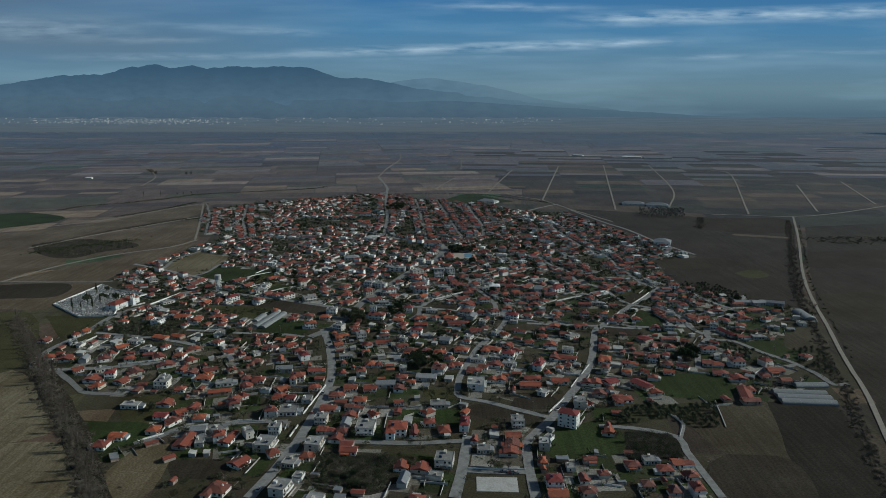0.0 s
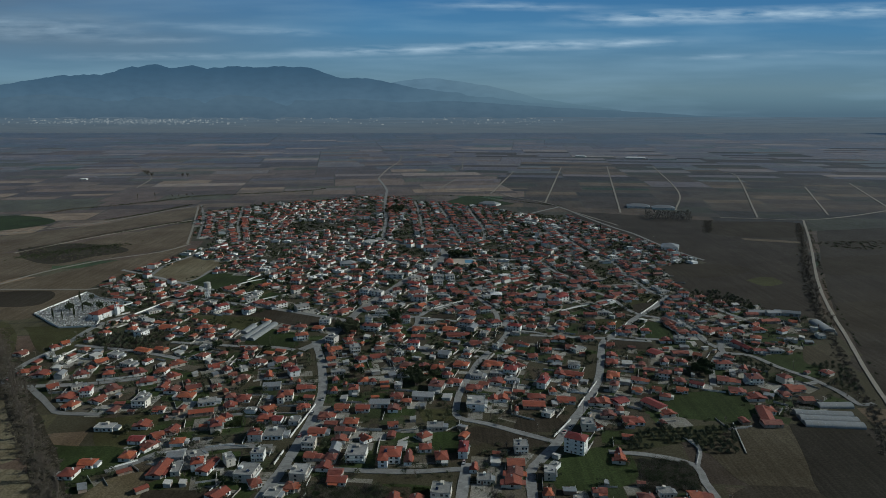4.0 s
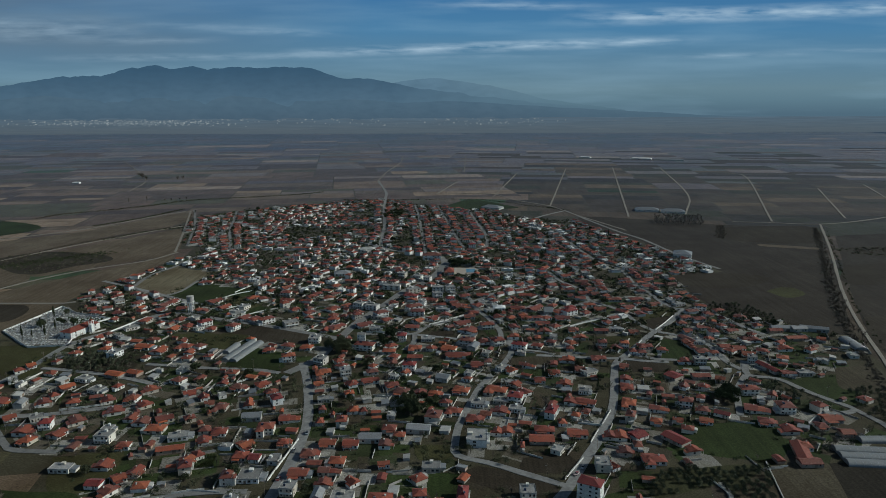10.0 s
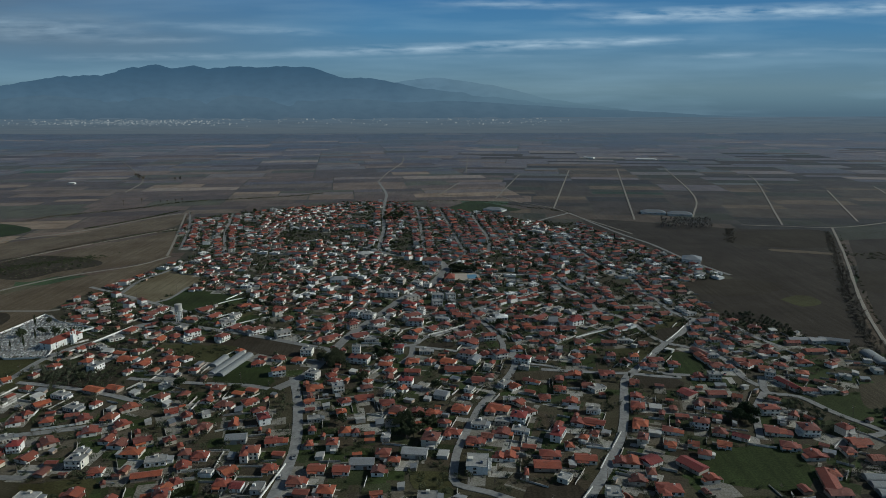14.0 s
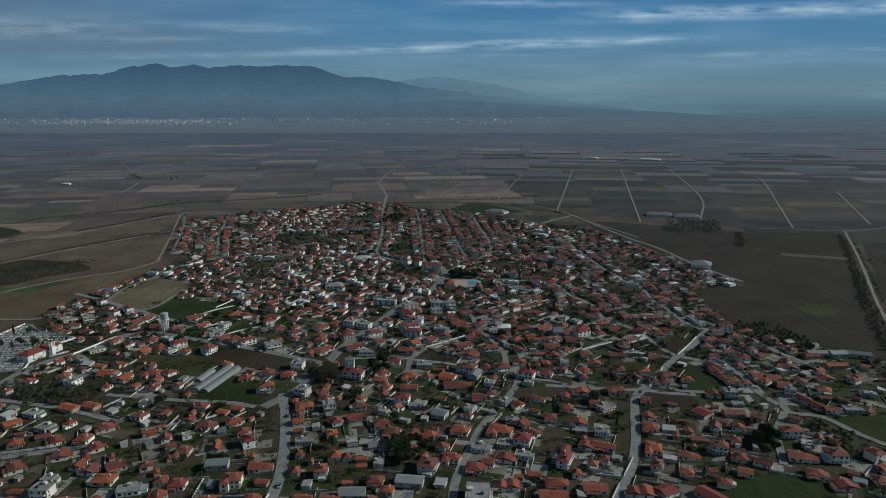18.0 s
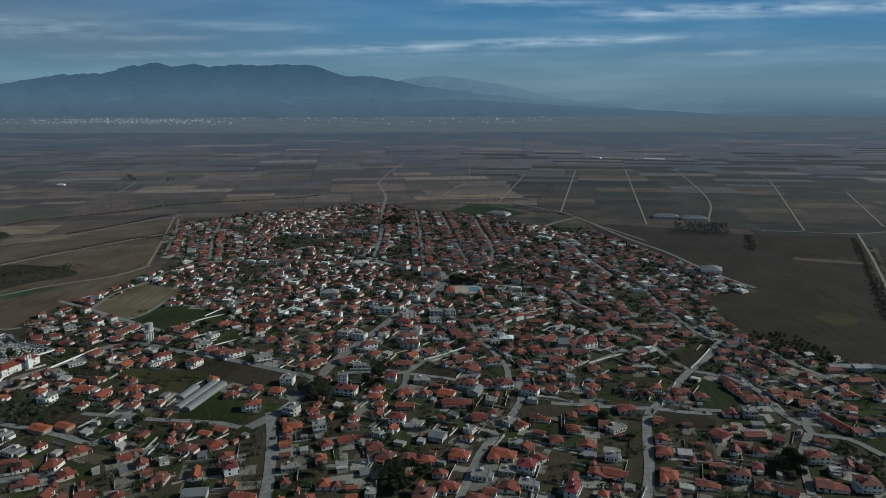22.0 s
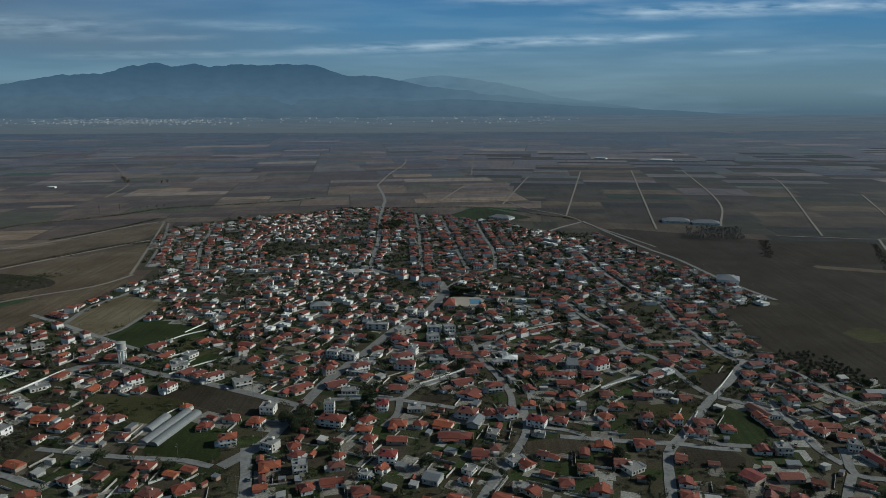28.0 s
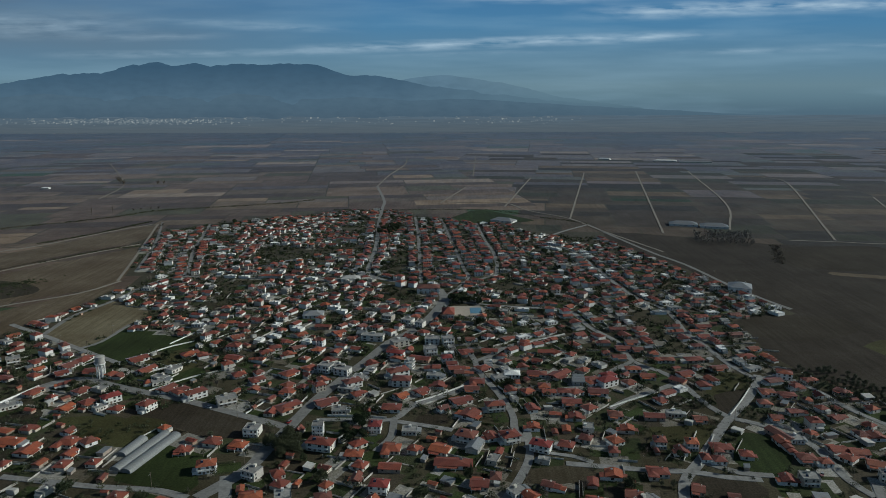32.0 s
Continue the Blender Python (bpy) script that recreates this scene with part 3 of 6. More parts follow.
def streak(t, thin, x0, x1, z0, slope, half, most):
    x, z = axis(t, 0), axis(t, 2)
    off = sums(t, "ABSOLUTE", sums(t, "SUBTRACT", sums(t, "SUBTRACT", z, z0), sums(t, "MULTIPLY", sums(t, "SUBTRACT", x, (x0 + x1) / 2), slope)), None)
    body = stretch_range(t, off, half, 0)
    ends = sums(t, "MULTIPLY", stretch_range(t, x, x0, x0 + 700), stretch_range(t, x, x1, x1 - 700))
    return sums(t, "MULTIPLY", sums(t, "MULTIPLY", body, ends), sums(t, "MULTIPLY", thin, most))


def sky_colour(t):
    up = stretch_range(t, axis(t, 2), 100, 1000)
    c = ramp(t, up, [(0.0, (0.062, 0.096, 0.128)), (0.11, (0.086, 0.132, 0.166)), (0.2, (0.102, 0.152, 0.186)), (0.42, (0.085, 0.150, 0.215)), (0.65, (0.060, 0.142, 0.245)), (1.0, (0.034, 0.104, 0.225))])
    c = blend(t, stretch_range(t, grain(t, 1.0, 6, (0.0006, 0.0004, 0.006)), 0.45, 0.75, 0, 0.3), c, (0.23, 0.32, 0.40))
    side = sums(t, "MULTIPLY", stretch_range(t, axis(t, 0), -500, -2500), stretch_range(t, axis(t, 2), 380, 620))
    c = blend(t, sums(t, "MULTIPLY", side, stretch_range(t, grain(t, 1.0, 6, (0.0007, 0.0004, 0.004)), 0.3, 0.7, 0.45, 0.85)), c, (0.092, 0.118, 0.152))
    thin = stretch_range(t, grain(t, 1.0, 12, (0.0034, 0.0004, 0.022), 0.0), 0.34, 0.70)
    for x0, x1, z0, slope, half, most in STREAKS:
        c = blend(t, streak(t, thin, x0, x1, z0, slope, half, most), c, (0.33, 0.39, 0.46))
    return c


SKY = glow("sky_backdrop", sky_colour)
s = Build()
corners = [(-4700, 5085), (4700, 5085), (4700, -1450), (-4700, -1450)]
for i in range(4):
    (xa, ya), (xb, yb) = corners[i], corners[(i + 1) % 4]
    s.face([(xa, ya, -5), (xb, yb, -5), (xb, yb, 1150), (xa, ya, 1150)])
tagged(new("backdrop", s.mesh("backdrop", SKY)), "hazy blue winter sky with thin streaks of cloud", "sky", kind="structure")


def ridge_mesh(profile, near, far, base, rough, seed):
    """A range of hills: from its crest down to its foot in folds."""
    b = Build()
    xs = np.arange(profile[0][0], profile[-1][0] + 1, 11.0)
    hs = np.interp(xs, [p[0] for p in profile], [p[1] for p in profile])
    k = np.ones(3) / 3
    hs = np.convolve(np.pad(hs, 1, mode="edge"), k, "valid")
    n, grid = 12, []
    for x, h in zip(xs, hs):
        h += rough * noise.fractal(Vector((x * 0.007, seed, 0)), 0.9, 2.0, 6)
        row = []
        for j in range(n + 1):
            u = j / n
            fold = noise.fractal(Vector((x * 0.006, seed + u * 1.5, 3)), 1.0, 2.0, 4)
            z = base + (h - base) * u ** 0.9 + (h - base) * 0.10 * fold * math.sin(math.pi * u)
            row.append((x, near + (far - near) * u + 30 * fold * (1 - u), z))
        grid.append(row)
    for a, c in zip(grid, grid[1:]):
        for j in range(n):
            b.face((a[j], c[j], c[j + 1], a[j + 1]))
    return b


# Aerial haze painted as glow: bluish by height, fading sideways into the sky colour.
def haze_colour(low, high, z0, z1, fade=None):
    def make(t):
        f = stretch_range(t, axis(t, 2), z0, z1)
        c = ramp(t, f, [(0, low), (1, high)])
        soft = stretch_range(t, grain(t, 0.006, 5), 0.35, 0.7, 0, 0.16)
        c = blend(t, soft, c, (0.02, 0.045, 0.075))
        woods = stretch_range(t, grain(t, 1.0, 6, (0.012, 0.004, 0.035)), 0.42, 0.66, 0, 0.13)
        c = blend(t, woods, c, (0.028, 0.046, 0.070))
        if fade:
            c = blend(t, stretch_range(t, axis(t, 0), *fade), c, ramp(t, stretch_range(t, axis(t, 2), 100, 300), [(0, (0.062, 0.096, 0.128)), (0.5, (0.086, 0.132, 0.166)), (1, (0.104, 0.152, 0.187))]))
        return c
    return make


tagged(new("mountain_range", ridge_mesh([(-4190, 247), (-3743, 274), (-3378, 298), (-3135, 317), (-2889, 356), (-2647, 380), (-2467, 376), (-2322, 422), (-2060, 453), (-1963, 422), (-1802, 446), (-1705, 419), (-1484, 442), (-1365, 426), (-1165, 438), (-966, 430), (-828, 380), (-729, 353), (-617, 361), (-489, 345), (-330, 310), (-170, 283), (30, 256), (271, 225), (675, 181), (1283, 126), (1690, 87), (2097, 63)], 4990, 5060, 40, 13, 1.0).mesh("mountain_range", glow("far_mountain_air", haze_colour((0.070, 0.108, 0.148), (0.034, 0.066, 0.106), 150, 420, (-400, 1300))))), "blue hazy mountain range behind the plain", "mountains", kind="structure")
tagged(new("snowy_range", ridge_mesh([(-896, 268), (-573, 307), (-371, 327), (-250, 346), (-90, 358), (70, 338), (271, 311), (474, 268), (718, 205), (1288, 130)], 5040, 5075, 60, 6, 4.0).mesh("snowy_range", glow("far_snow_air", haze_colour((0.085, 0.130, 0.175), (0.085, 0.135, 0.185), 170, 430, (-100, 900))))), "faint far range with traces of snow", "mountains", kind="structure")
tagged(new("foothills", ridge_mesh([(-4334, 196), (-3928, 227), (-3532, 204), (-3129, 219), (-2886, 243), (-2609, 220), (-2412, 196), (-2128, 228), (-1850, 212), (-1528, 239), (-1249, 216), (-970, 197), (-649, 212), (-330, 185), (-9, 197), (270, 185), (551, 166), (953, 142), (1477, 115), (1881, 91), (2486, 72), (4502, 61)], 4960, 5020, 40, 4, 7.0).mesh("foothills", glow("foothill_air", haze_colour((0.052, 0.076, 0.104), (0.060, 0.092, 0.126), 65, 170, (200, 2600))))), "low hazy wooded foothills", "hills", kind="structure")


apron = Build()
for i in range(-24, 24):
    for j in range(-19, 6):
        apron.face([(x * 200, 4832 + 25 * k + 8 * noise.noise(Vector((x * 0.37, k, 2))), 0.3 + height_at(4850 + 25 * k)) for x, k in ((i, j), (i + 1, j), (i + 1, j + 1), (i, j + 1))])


# The rim's bluish haze is painted in as glow, over unlit ground.
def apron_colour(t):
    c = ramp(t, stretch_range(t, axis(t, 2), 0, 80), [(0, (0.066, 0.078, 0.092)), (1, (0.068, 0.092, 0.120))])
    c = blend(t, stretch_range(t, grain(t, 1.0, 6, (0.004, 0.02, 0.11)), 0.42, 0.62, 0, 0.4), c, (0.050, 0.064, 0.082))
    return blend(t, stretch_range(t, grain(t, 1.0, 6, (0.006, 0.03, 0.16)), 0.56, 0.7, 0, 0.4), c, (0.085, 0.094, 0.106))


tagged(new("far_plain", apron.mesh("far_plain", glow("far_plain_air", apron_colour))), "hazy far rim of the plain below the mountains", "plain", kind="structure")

# ---- houses ----
def window_mesh():
    b = Build()
    b.box(-0.75, -0.06, 0, 0.75, 0.1, 1.5, 0)
    b.box(-0.68, -0.075, 0.07, -0.03, -0.055, 1.43, 1)
    b.box(0.03, -0.075, 0.07, 0.68, -0.055, 1.43, 1)
    b.box(-0.85, -0.16, -0.08, 0.85, 0.1, 0.0, 0)
    return b.mesh("window", FRAME, PANE)


WINDOW = window_mesh()
DOOR_MESH = Build().box(-0.5, -0.07, 0, 0.5, 0.1, 2.1).box(-0.62, -0.05, 0, -0.5, 0.1, 2.2).box(0.5, -0.05, 0, 0.62, 0.1, 2.2).box(-0.62, -0.05, 2.1, 0.62, 0.1, 2.2).mesh("door", DOOR)
CHIMNEY = Build().box(-0.35, -0.35, -1.2, 0.35, 0.35, 1.1).box(-0.45, -0.45, 1.1, 0.45, 0.45, 1.2).box(-0.3, -0.3, 1.2, 0.3, 0.3, 1.35).mesh("chimney", WALL)


POST = Build().box(-0.12, -0.12, -0.3, 0.12, 0.12, 2.35).mesh("porch_post", WHITE)


def hip_roof(w, d, z, rise, e=0.55, gable=False, b=None):
    b = b or Build()
    x, y, r = w / 2 + e, d / 2 + e, max(0.0, (w - d) / 2)
    if gable:
        r = x
    zt = z + rise
    lo = [(-x, -y, z), (x, -y, z), (x, y, z), (-x, y, z)]
    a, c = (-r, 0, zt), (r, 0, zt)
    b.face((lo[0], lo[1], c, a)), b.face((lo[2], lo[3], a, c))
    b.face((lo[1], lo[2], c)), b.face((lo[3], lo[0], a))
    t = 0.22
    dn = [(p[0], p[1], z - t) for p in lo]
    for i in range(4):
        j = (i + 1) % 4
        b.face((dn[i], dn[j], lo[j], lo[i]))
    b.face(dn[::-1])
    return b


def lean_to(x0, y0, x1, y1, high, low, side):
    """A thin sloping roof that falls towards +x, -x, +y or -y."""
    z = {"+x": (high, low, low, high), "-x": (low, high, high, low), "+y": (high, high, low, low), "-y": (low, low, high, high)}[side]
    p = [(x0, y0, z[0]), (x1, y0, z[1]), (x1, y1, z[2]), (x0, y1, z[3])]
    q = [(x, y, k - 0.14) for x, y, k in p]
    b = Build().face(p).face(q[::-1])
    for i in range(4):
        j = (i + 1) % 4
        b.face((q[i], q[j], p[j], p[i]))
    return b


def house_type(kind, w, d, floors, roof, wall_mat=None, roof_mat=None, full=True, balcony=False, wing=False, annex="", row=False):
    """One kind of house, as walls with its roof, openings, lean-tos and chimney."""
    h = 0.3 + 2.7 * floors
    b = Build().box(-w / 2, -d / 2, -0.4, w / 2, d / 2, h)
    rm = roof_mat or ROOF
    extra = []
    if roof == "gable":
        rise = d / 2 * 0.42
        for sx in (-1, 1):
            b.face([(sx * w / 2, -d / 2, h), (sx * w / 2, d / 2, h), (sx * w / 2, 0, h + rise)])
    if wing:
        b.box(-w / 2, -d / 2 - 3.6, -0.4, -w / 2 + w * 0.45, -d / 2 + 0.2, h - 0.02)
    if "s" in annex:
        b.box(w / 2 - 0.1, -d * 0.28, -0.4, w / 2 + 3.0, d * 0.36, 2.25)
        extra.append(("annex_roof", lean_to(w / 2 - 0.02, -d * 0.28 - 0.3, w / 2 + 3.35, d * 0.36 + 0.3, 2.85, 2.3, "+x"), rm if roof == "hip" else METAL))
    if "r" in annex:
        b.box(-w * 0.46, d / 2 - 0.1, -0.4, w * 0.12, d / 2 + 2.6, 2.2)
        extra.append(("annex_roof", lean_to(-w * 0.46 - 0.3, d / 2 - 0.02, w * 0.12 + 0.3, d / 2 + 2.95, 2.85, 2.25, "+y"), rm))
    if "w" in annex:
        b.box(-w / 2 - 2.6, -d * 0.4, -0.4, -w / 2 + 0.1, d * 0.1, 2.2)
        extra.append(("annex_roof", lean_to(-w / 2 - 2.9, -d * 0.4 - 0.3, -w / 2 + 0.02, d * 0.1 + 0.3, 2.8, 2.3, "-x"), CONCRETE))
    if row:
        b.box(w / 2 - 0.05, -d * 0.38, -0.4, w / 2 + 5.5, d * 0.40, h * 0.84)
        b.box(w / 2 + 5.45, -d * 0.30, -0.4, w / 2 + 9.5, d * 0.36, h * 0.68)
        for x0, x1, dd, hh, mm in ((w / 2, w / 2 + 5.5, d * 0.78, h * 0.84, rm), (w / 2 + 5.5, w / 2 + 9.5, d * 0.66, h * 0.68, rm)):
            g = hip_roof(x1 - x0, dd, hh, dd / 2 * 0.4, 0.3, True)
            for sx in (-1, 1):
                g.face([(sx * (x1 - x0) / 2, -dd / 2, hh), (sx * (x1 - x0) / 2, dd / 2, hh), (sx * (x1 - x0) / 2, 0, hh + dd / 2 * 0.4)])
            g.v = [(p[0] + (x0 + x1) / 2, p[1] + d * 0.02, p[2]) for p in g.v]
            extra.append(("low_roof", g, mm))
    ob = new(kind, b.mesh(kind, wall_mat or WALL))
    for name, bb, mm in extra:
        part(name, bb.mesh(name, mm), ob)
    if "p" in annex:
        part("porch_roof", lean_to(-w * 0.44, -d / 2 - 2.5, w * 0.12, -d / 2 + 0.02, 2.75, 2.35, "-y").mesh("porch_roof", rm), ob)
        for x in (-w * 0.4, w * 0.07) if full else ():
            part("porch_post", POST, ob, pose(x, -d / 2 - 2.3, 0))
    if full and kind == "house" and floors == 2:
        hb = Build().tube((-0.7, 0, 1.15), (0.7, 0, 1.15), 0.28, 0.28, 8)
        heater = part("water_heater", hb.mesh("water_heater", STEEL), ob, pose(-w * 0.2, -d * 0.12, h + (d * 0.14 if roof == "hip" else 0.2)), "white roof tank with a solar panel")
        part("panel", Build().face([(-0.9, -1.5, 0.2), (0.9, -1.5, 0.2), (0.9, -0.2, 1.0), (-0.9, -0.2, 1.0)]).box(-0.8, -0.25, 0, -0.7, -0.15, 1.0).box(0.7, -0.25, 0, 0.8, -0.15, 1.0).mesh("panel", SOLAR), heater)
    if roof in ("hip", "gable"):
        rb = hip_roof(w, d, h, d / 2 * (0.42 if roof == "gable" else 0.4), 0.45, gable=roof == "gable")
        if wing:
            ww, dd = w * 0.45, 7.2
            wb = hip_roof(dd, ww, h + 0.03, ww / 2 * 0.4, 0.45)
            cx, cy = -w / 2 + ww / 2, -d / 2 - 3.6 + dd / 2
            n = len(rb.v)
            rb.v += [(cx + p[1], cy - p[0], p[2]) for p in wb.v]
            rb.f += [tuple(i + n for i in f) for f in wb.f]
            rb.m += wb.m
        part("roof", rb.mesh("roof", rm), ob)
    elif roof == "flat":
        o, t = 0.15, 0.15
        rb = Build().box(-w / 2 - o, -d / 2 - o, h, w / 2 + o, d / 2 + o, h + 0.2)
        part("roof", rb.mesh("roof", roof_mat or SLAB), ob)
        x, y = w / 2 + o, d / 2 + o
        rim = Build()
        for q in ((-x, -y, x, -y + t), (-x, y - t, x, y), (-x, -y + t, -x + t, y - t), (x - t, -y + t, x, y - t)):
            rim.box(q[0], q[1], h + 0.2, q[2], q[3], h + 0.5)
        for sx in (-0.4, 0.05, 0.4):
            for sy in (-0.42, 0.42):
                rim.box(sx * w - 0.12, sy * d - 0.12, h + 0.2, sx * w + 0.12, sy * d + 0.12, h + 0.95)
        part("parapet", rim.mesh("parapet", CONCRETE), ob)
        part("stair_house", Build().box(-0.9, d / 2 - 2.8, h + 0.2, 1.0, d / 2 - 0.7, h + 1.7).box(-1.05, d / 2 - 2.95, h + 1.7, 1.15, d / 2 - 0.55, h + 1.8).mesh("stair_house", WALL), ob)
    else:
        part("roof", lean_to(-w / 2 - 0.3, -d / 2 - 0.3, w / 2 + 0.3, d / 2 + 0.3, h + d * 0.16, h, "-y").mesh("roof", roof_mat or METAL), ob)
    if kind in ("shed", "barn"):
        part("door", DOOR_MESH, ob, Matrix.Translation((w * 0.15, -d / 2, 0.0)) @ Matrix.Diagonal((2.2, 1, 1.15, 1)))
        if kind == "barn":
            for x in (-w * 0.3, w * 0.35):
                part("window", WINDOW, ob, Matrix.Translation((x, -d / 2, 1.4)))
        return ob
    places = []
    for f in range(int(floors)):
        z = 1.0 + 2.7 * f
        if full:
            fx = [x * w for x in (-0.33, 0.08, 0.34)] if w > 10 else [-0.27 * w, 0.27 * w]
            places += [(x, -d / 2, z, 0) for x in fx if not (wing and x < -0.1 * w)]
            if wing:
                places.append((-w / 2 + w * 0.22, -d / 2 - 3.6, z, 0))
            places += [(w / 2, -0.28 * d, z, 90)]
            places += [(-w / 2, 0.1 * d, z, -90)]
        else:
            places += [(x * w, -d / 2, z, 0) for x in (-0.33, 0.0, 0.33)] + [(w / 2, -0.28 * d, z, 90)]
    for x, y, z, a in places:
        part("window", WINDOW, ob, pose(x, y, z, 0, 0, a))
    if full:
        part("door", DOOR_MESH, ob, pose(-0.12 * w, -d / 2, 0.15))
        if roof != "flat":
            part("chimney", CHIMNEY, ob, pose(w * 0.22, d * 0.12, h + (d / 2 * 0.24 if roof in ("hip", "gable") else 0.5)))
    if balcony:
        for f in range(1, int(floors) + (1 if roof == "hip" else 0)):
            z = 0.3 + 2.7 * f - 0.1
            if f == floors:
                break
            bal = Build().box(-w * 0.42, -d / 2 - 1.5, z - 0.15, w * 0.42, -d / 2, z)
            part("balcony", bal.mesh("balcony", WHITE), ob)
            rail = Build().box(-w * 0.42, -d / 2 - 1.5, z, w * 0.42, -d / 2 - 1.38, z + 0.95).box(-w * 0.42, -d / 2 - 1.38, z, -w * 0.42 + 0.12, -d / 2, z + 0.95).box(w * 0.42 - 0.12, -d / 2 - 1.38, z, w * 0.42, -d / 2, z + 0.95)
            part("railing", rail.mesh("railing", WHITE), ob)
    return ob


TYPES, SIZES, DISTANT = {}, {}, []
NEAR_TO = 655      # farther houses are joined, past the three hundred nearest


def stock(key, kind, label, w, d, *more, **extra):
    ob = house_type(kind, w, d, *more, **extra)
    tagged(ob, label, kind.replace("_", " "), group="houses of the village" if "house" in kind else "sheds of the village")
    ob.matrix_basis = pose(0, -900 - 30 * len(TYPES), 0)
    TYPES[key], SIZES[key] = ob, (w, d)


for key, full in (("", True), ("_far", False)):
    stock("hip1" + key, "house", "single-storey house with a hipped orange clay-tile roof", 11, 9.5, 1, "hip", full=full, annex="pr")
    stock("hipb1" + key, "house", "hipped orange-roofed house with a lean-to at its side", 11, 9, 1, "hip", full=full, annex="sp")
    stock("hip2" + key, "house", "two-storey house with hipped orange tile roof", 12, 10, 2, "hip", full=full, balcony=full, annex="w")
    stock("red2" + key, "house", "two-storey white house with a dark red roof", 12, 10, 2, "hip", WHITE, ROOF_RED, full=full, balcony=full)
    stock("gable1" + key, "house", "low house with a gabled orange tile roof", 12, 8, 1, "gable", full=full, annex="rp")
    stock("gableb1" + key, "house", "low white gabled house with a sheet-metal lean-to", 11, 7.5, 1, "gable", WHITE, full=full, annex="sp")
    stock("row1" + key, "house", "row of low tile roofs stepping down along a yard", 9, 7.5, 1, "gable", full=full, row=True)
    stock("ell1" + key, "house", "L-shaped low house with orange tile roof", 12, 8, 1, "hip", full=full, wing=True, annex="r")
    stock("ell2" + key, "house", "L-shaped two-storey house with orange tile roof", 12, 9, 2, "hip", full=full, wing=True)
    stock("pyr1" + key, "house", "small square house with a pyramid tile roof", 9, 8.6, 1, "hip", full=full, annex="w")
    stock("flat1" + key, "house", "flat-roofed single-storey concrete house", 11, 9, 1, "flat", full=full, annex="s")
    stock("terrace1" + key, "house", "low white house with a whitewashed roof terrace", 10, 8, 1, "flat", WHITE, WHITE, full=full, annex="s")
    stock("flat2" + key, "house", "flat-roofed two-storey house with balcony", 12, 10, 2, "flat", full=full, balcony=full)
stock("flat3", "house", "three-storey flat-roofed white building", 13, 11, 3, "flat", WHITE, balcony=True)
stock("hip4", "house", "four-storey apartment house with dark red hipped roof", 15, 12, 4, "hip", WHITE, ROOF_RED, balcony=True)
stock("barn", "barn", "long low barn with gabled clay-tile roof", 20, 8, 1, "gable", BARE)
stock("redbarn", "barn", "long barn with a dark red roof", 20, 8, 1, "gable", WALL, ROOF_RED)
stock("metalbarn", "barn", "storage hall with grey sheet-metal roof", 18, 9, 1.3, "gable", CONCRETE, METAL)
stock("shed", "shed", "small lean-to shed with grey sheet-metal roof", 6, 4, 0.7, "mono", BARE)
stock("tileshed", "shed", "small outbuilding with a clay-tile roof", 7, 4.5, 0.75, "gable", BARE)
stock("slabshed", "shed", "low flat-roofed concrete outbuilding in a yard", 6, 5, 0.8, "mono", CONCRETE, CONCRETE)


def put(key, x, y, turn, w, d, tall=1.0, align=True):
    """A house of that kind and size; it lies along the nearest street, its ridge along its longer side."""
    if align:
        if abs(turn) <= 26:
            way = (math.degrees(road_gap(x, y)[1]) + 45) % 90 - 45
            turn = way if abs(way) <= 24 else -0.3 * turn
        far = "_far" if key.endswith("_far") else ""
        mix = int(abs(x) * 7.3 + y * 3.1) % 8
        if key == "hip1" + far:
            key = ("hip1", "gable1", "hipb1", "gableb1", "hip1", "hipb1", "pyr1", "gable1")[mix] + far
            if max(w, d) > 10.5 and mix in (2, 5):
                key = "ell1" + far
        elif key == "barn" and mix < 4:
            key = "row1"
        if w < 0.86 * d or (mix % 2 and w < 1.15 * d and key[:3] in ("hip", "gab")):
            w, d, turn = d, w, turn + 90
        w, d, tall = 0.88 * w, 0.86 * d, 0.84 * tall
    base = SIZES[key]
    TAKEN.append((x, y, math.hypot(w, d) / 2))
    if key.startswith("row1"):
        w = max(0.5 * w, 6.0)
        x, y = x - math.cos(radians(turn)) * w * 0.5, y - math.sin(radians(turn)) * w * 0.5
    m = pose(x, y, 0, 0, 0, turn) @ Matrix.Diagonal((w / base[0], d / base[1], tall, 1))
    if y > NEAR_TO:
        DISTANT.append((key, m))
    else:
        copy_thing(TYPES[key], m)


def free(x, y, r, gap=1.5):
    if not inside(x, y, VILLAGE[0]) or any(inside(x, y, p) for _, p in CLEAR):
        return False
    q = taken()
    return bool(((q[:, 0] - x) ** 2 + (q[:, 1] - y) ** 2 > (r + q[:, 2] + gap) ** 2).all())


def taken():
    if SPOTS.get("n") != len(TAKEN):
        SPOTS.update(n=len(TAKEN), p=np.array(TAKEN))
    return SPOTS["p"]


SPOTS = {}


# ---- landmarks ----
PLASTIC = painted("greenhouse_film", [(0, (0.215, 0.225, 0.228)), (1, (0.25, 0.258, 0.26))], rough=0.55, dirt=0.25, relief=0.1)
MARBLE = painted("grave_marble", [(0, (0.62, 0.62, 0.61)), (0.5, (0.45, 0.45, 0.44)), (0.75, (0.25, 0.24, 0.23)), (1, (0.7, 0.7, 0.68))], rough=0.4, per="island", dirt=0.2)
BLUE = painted("blue_court_paint", [(0, (0.10, 0.24, 0.36)), (1, (0.10, 0.24, 0.36))], dirt=0.2)
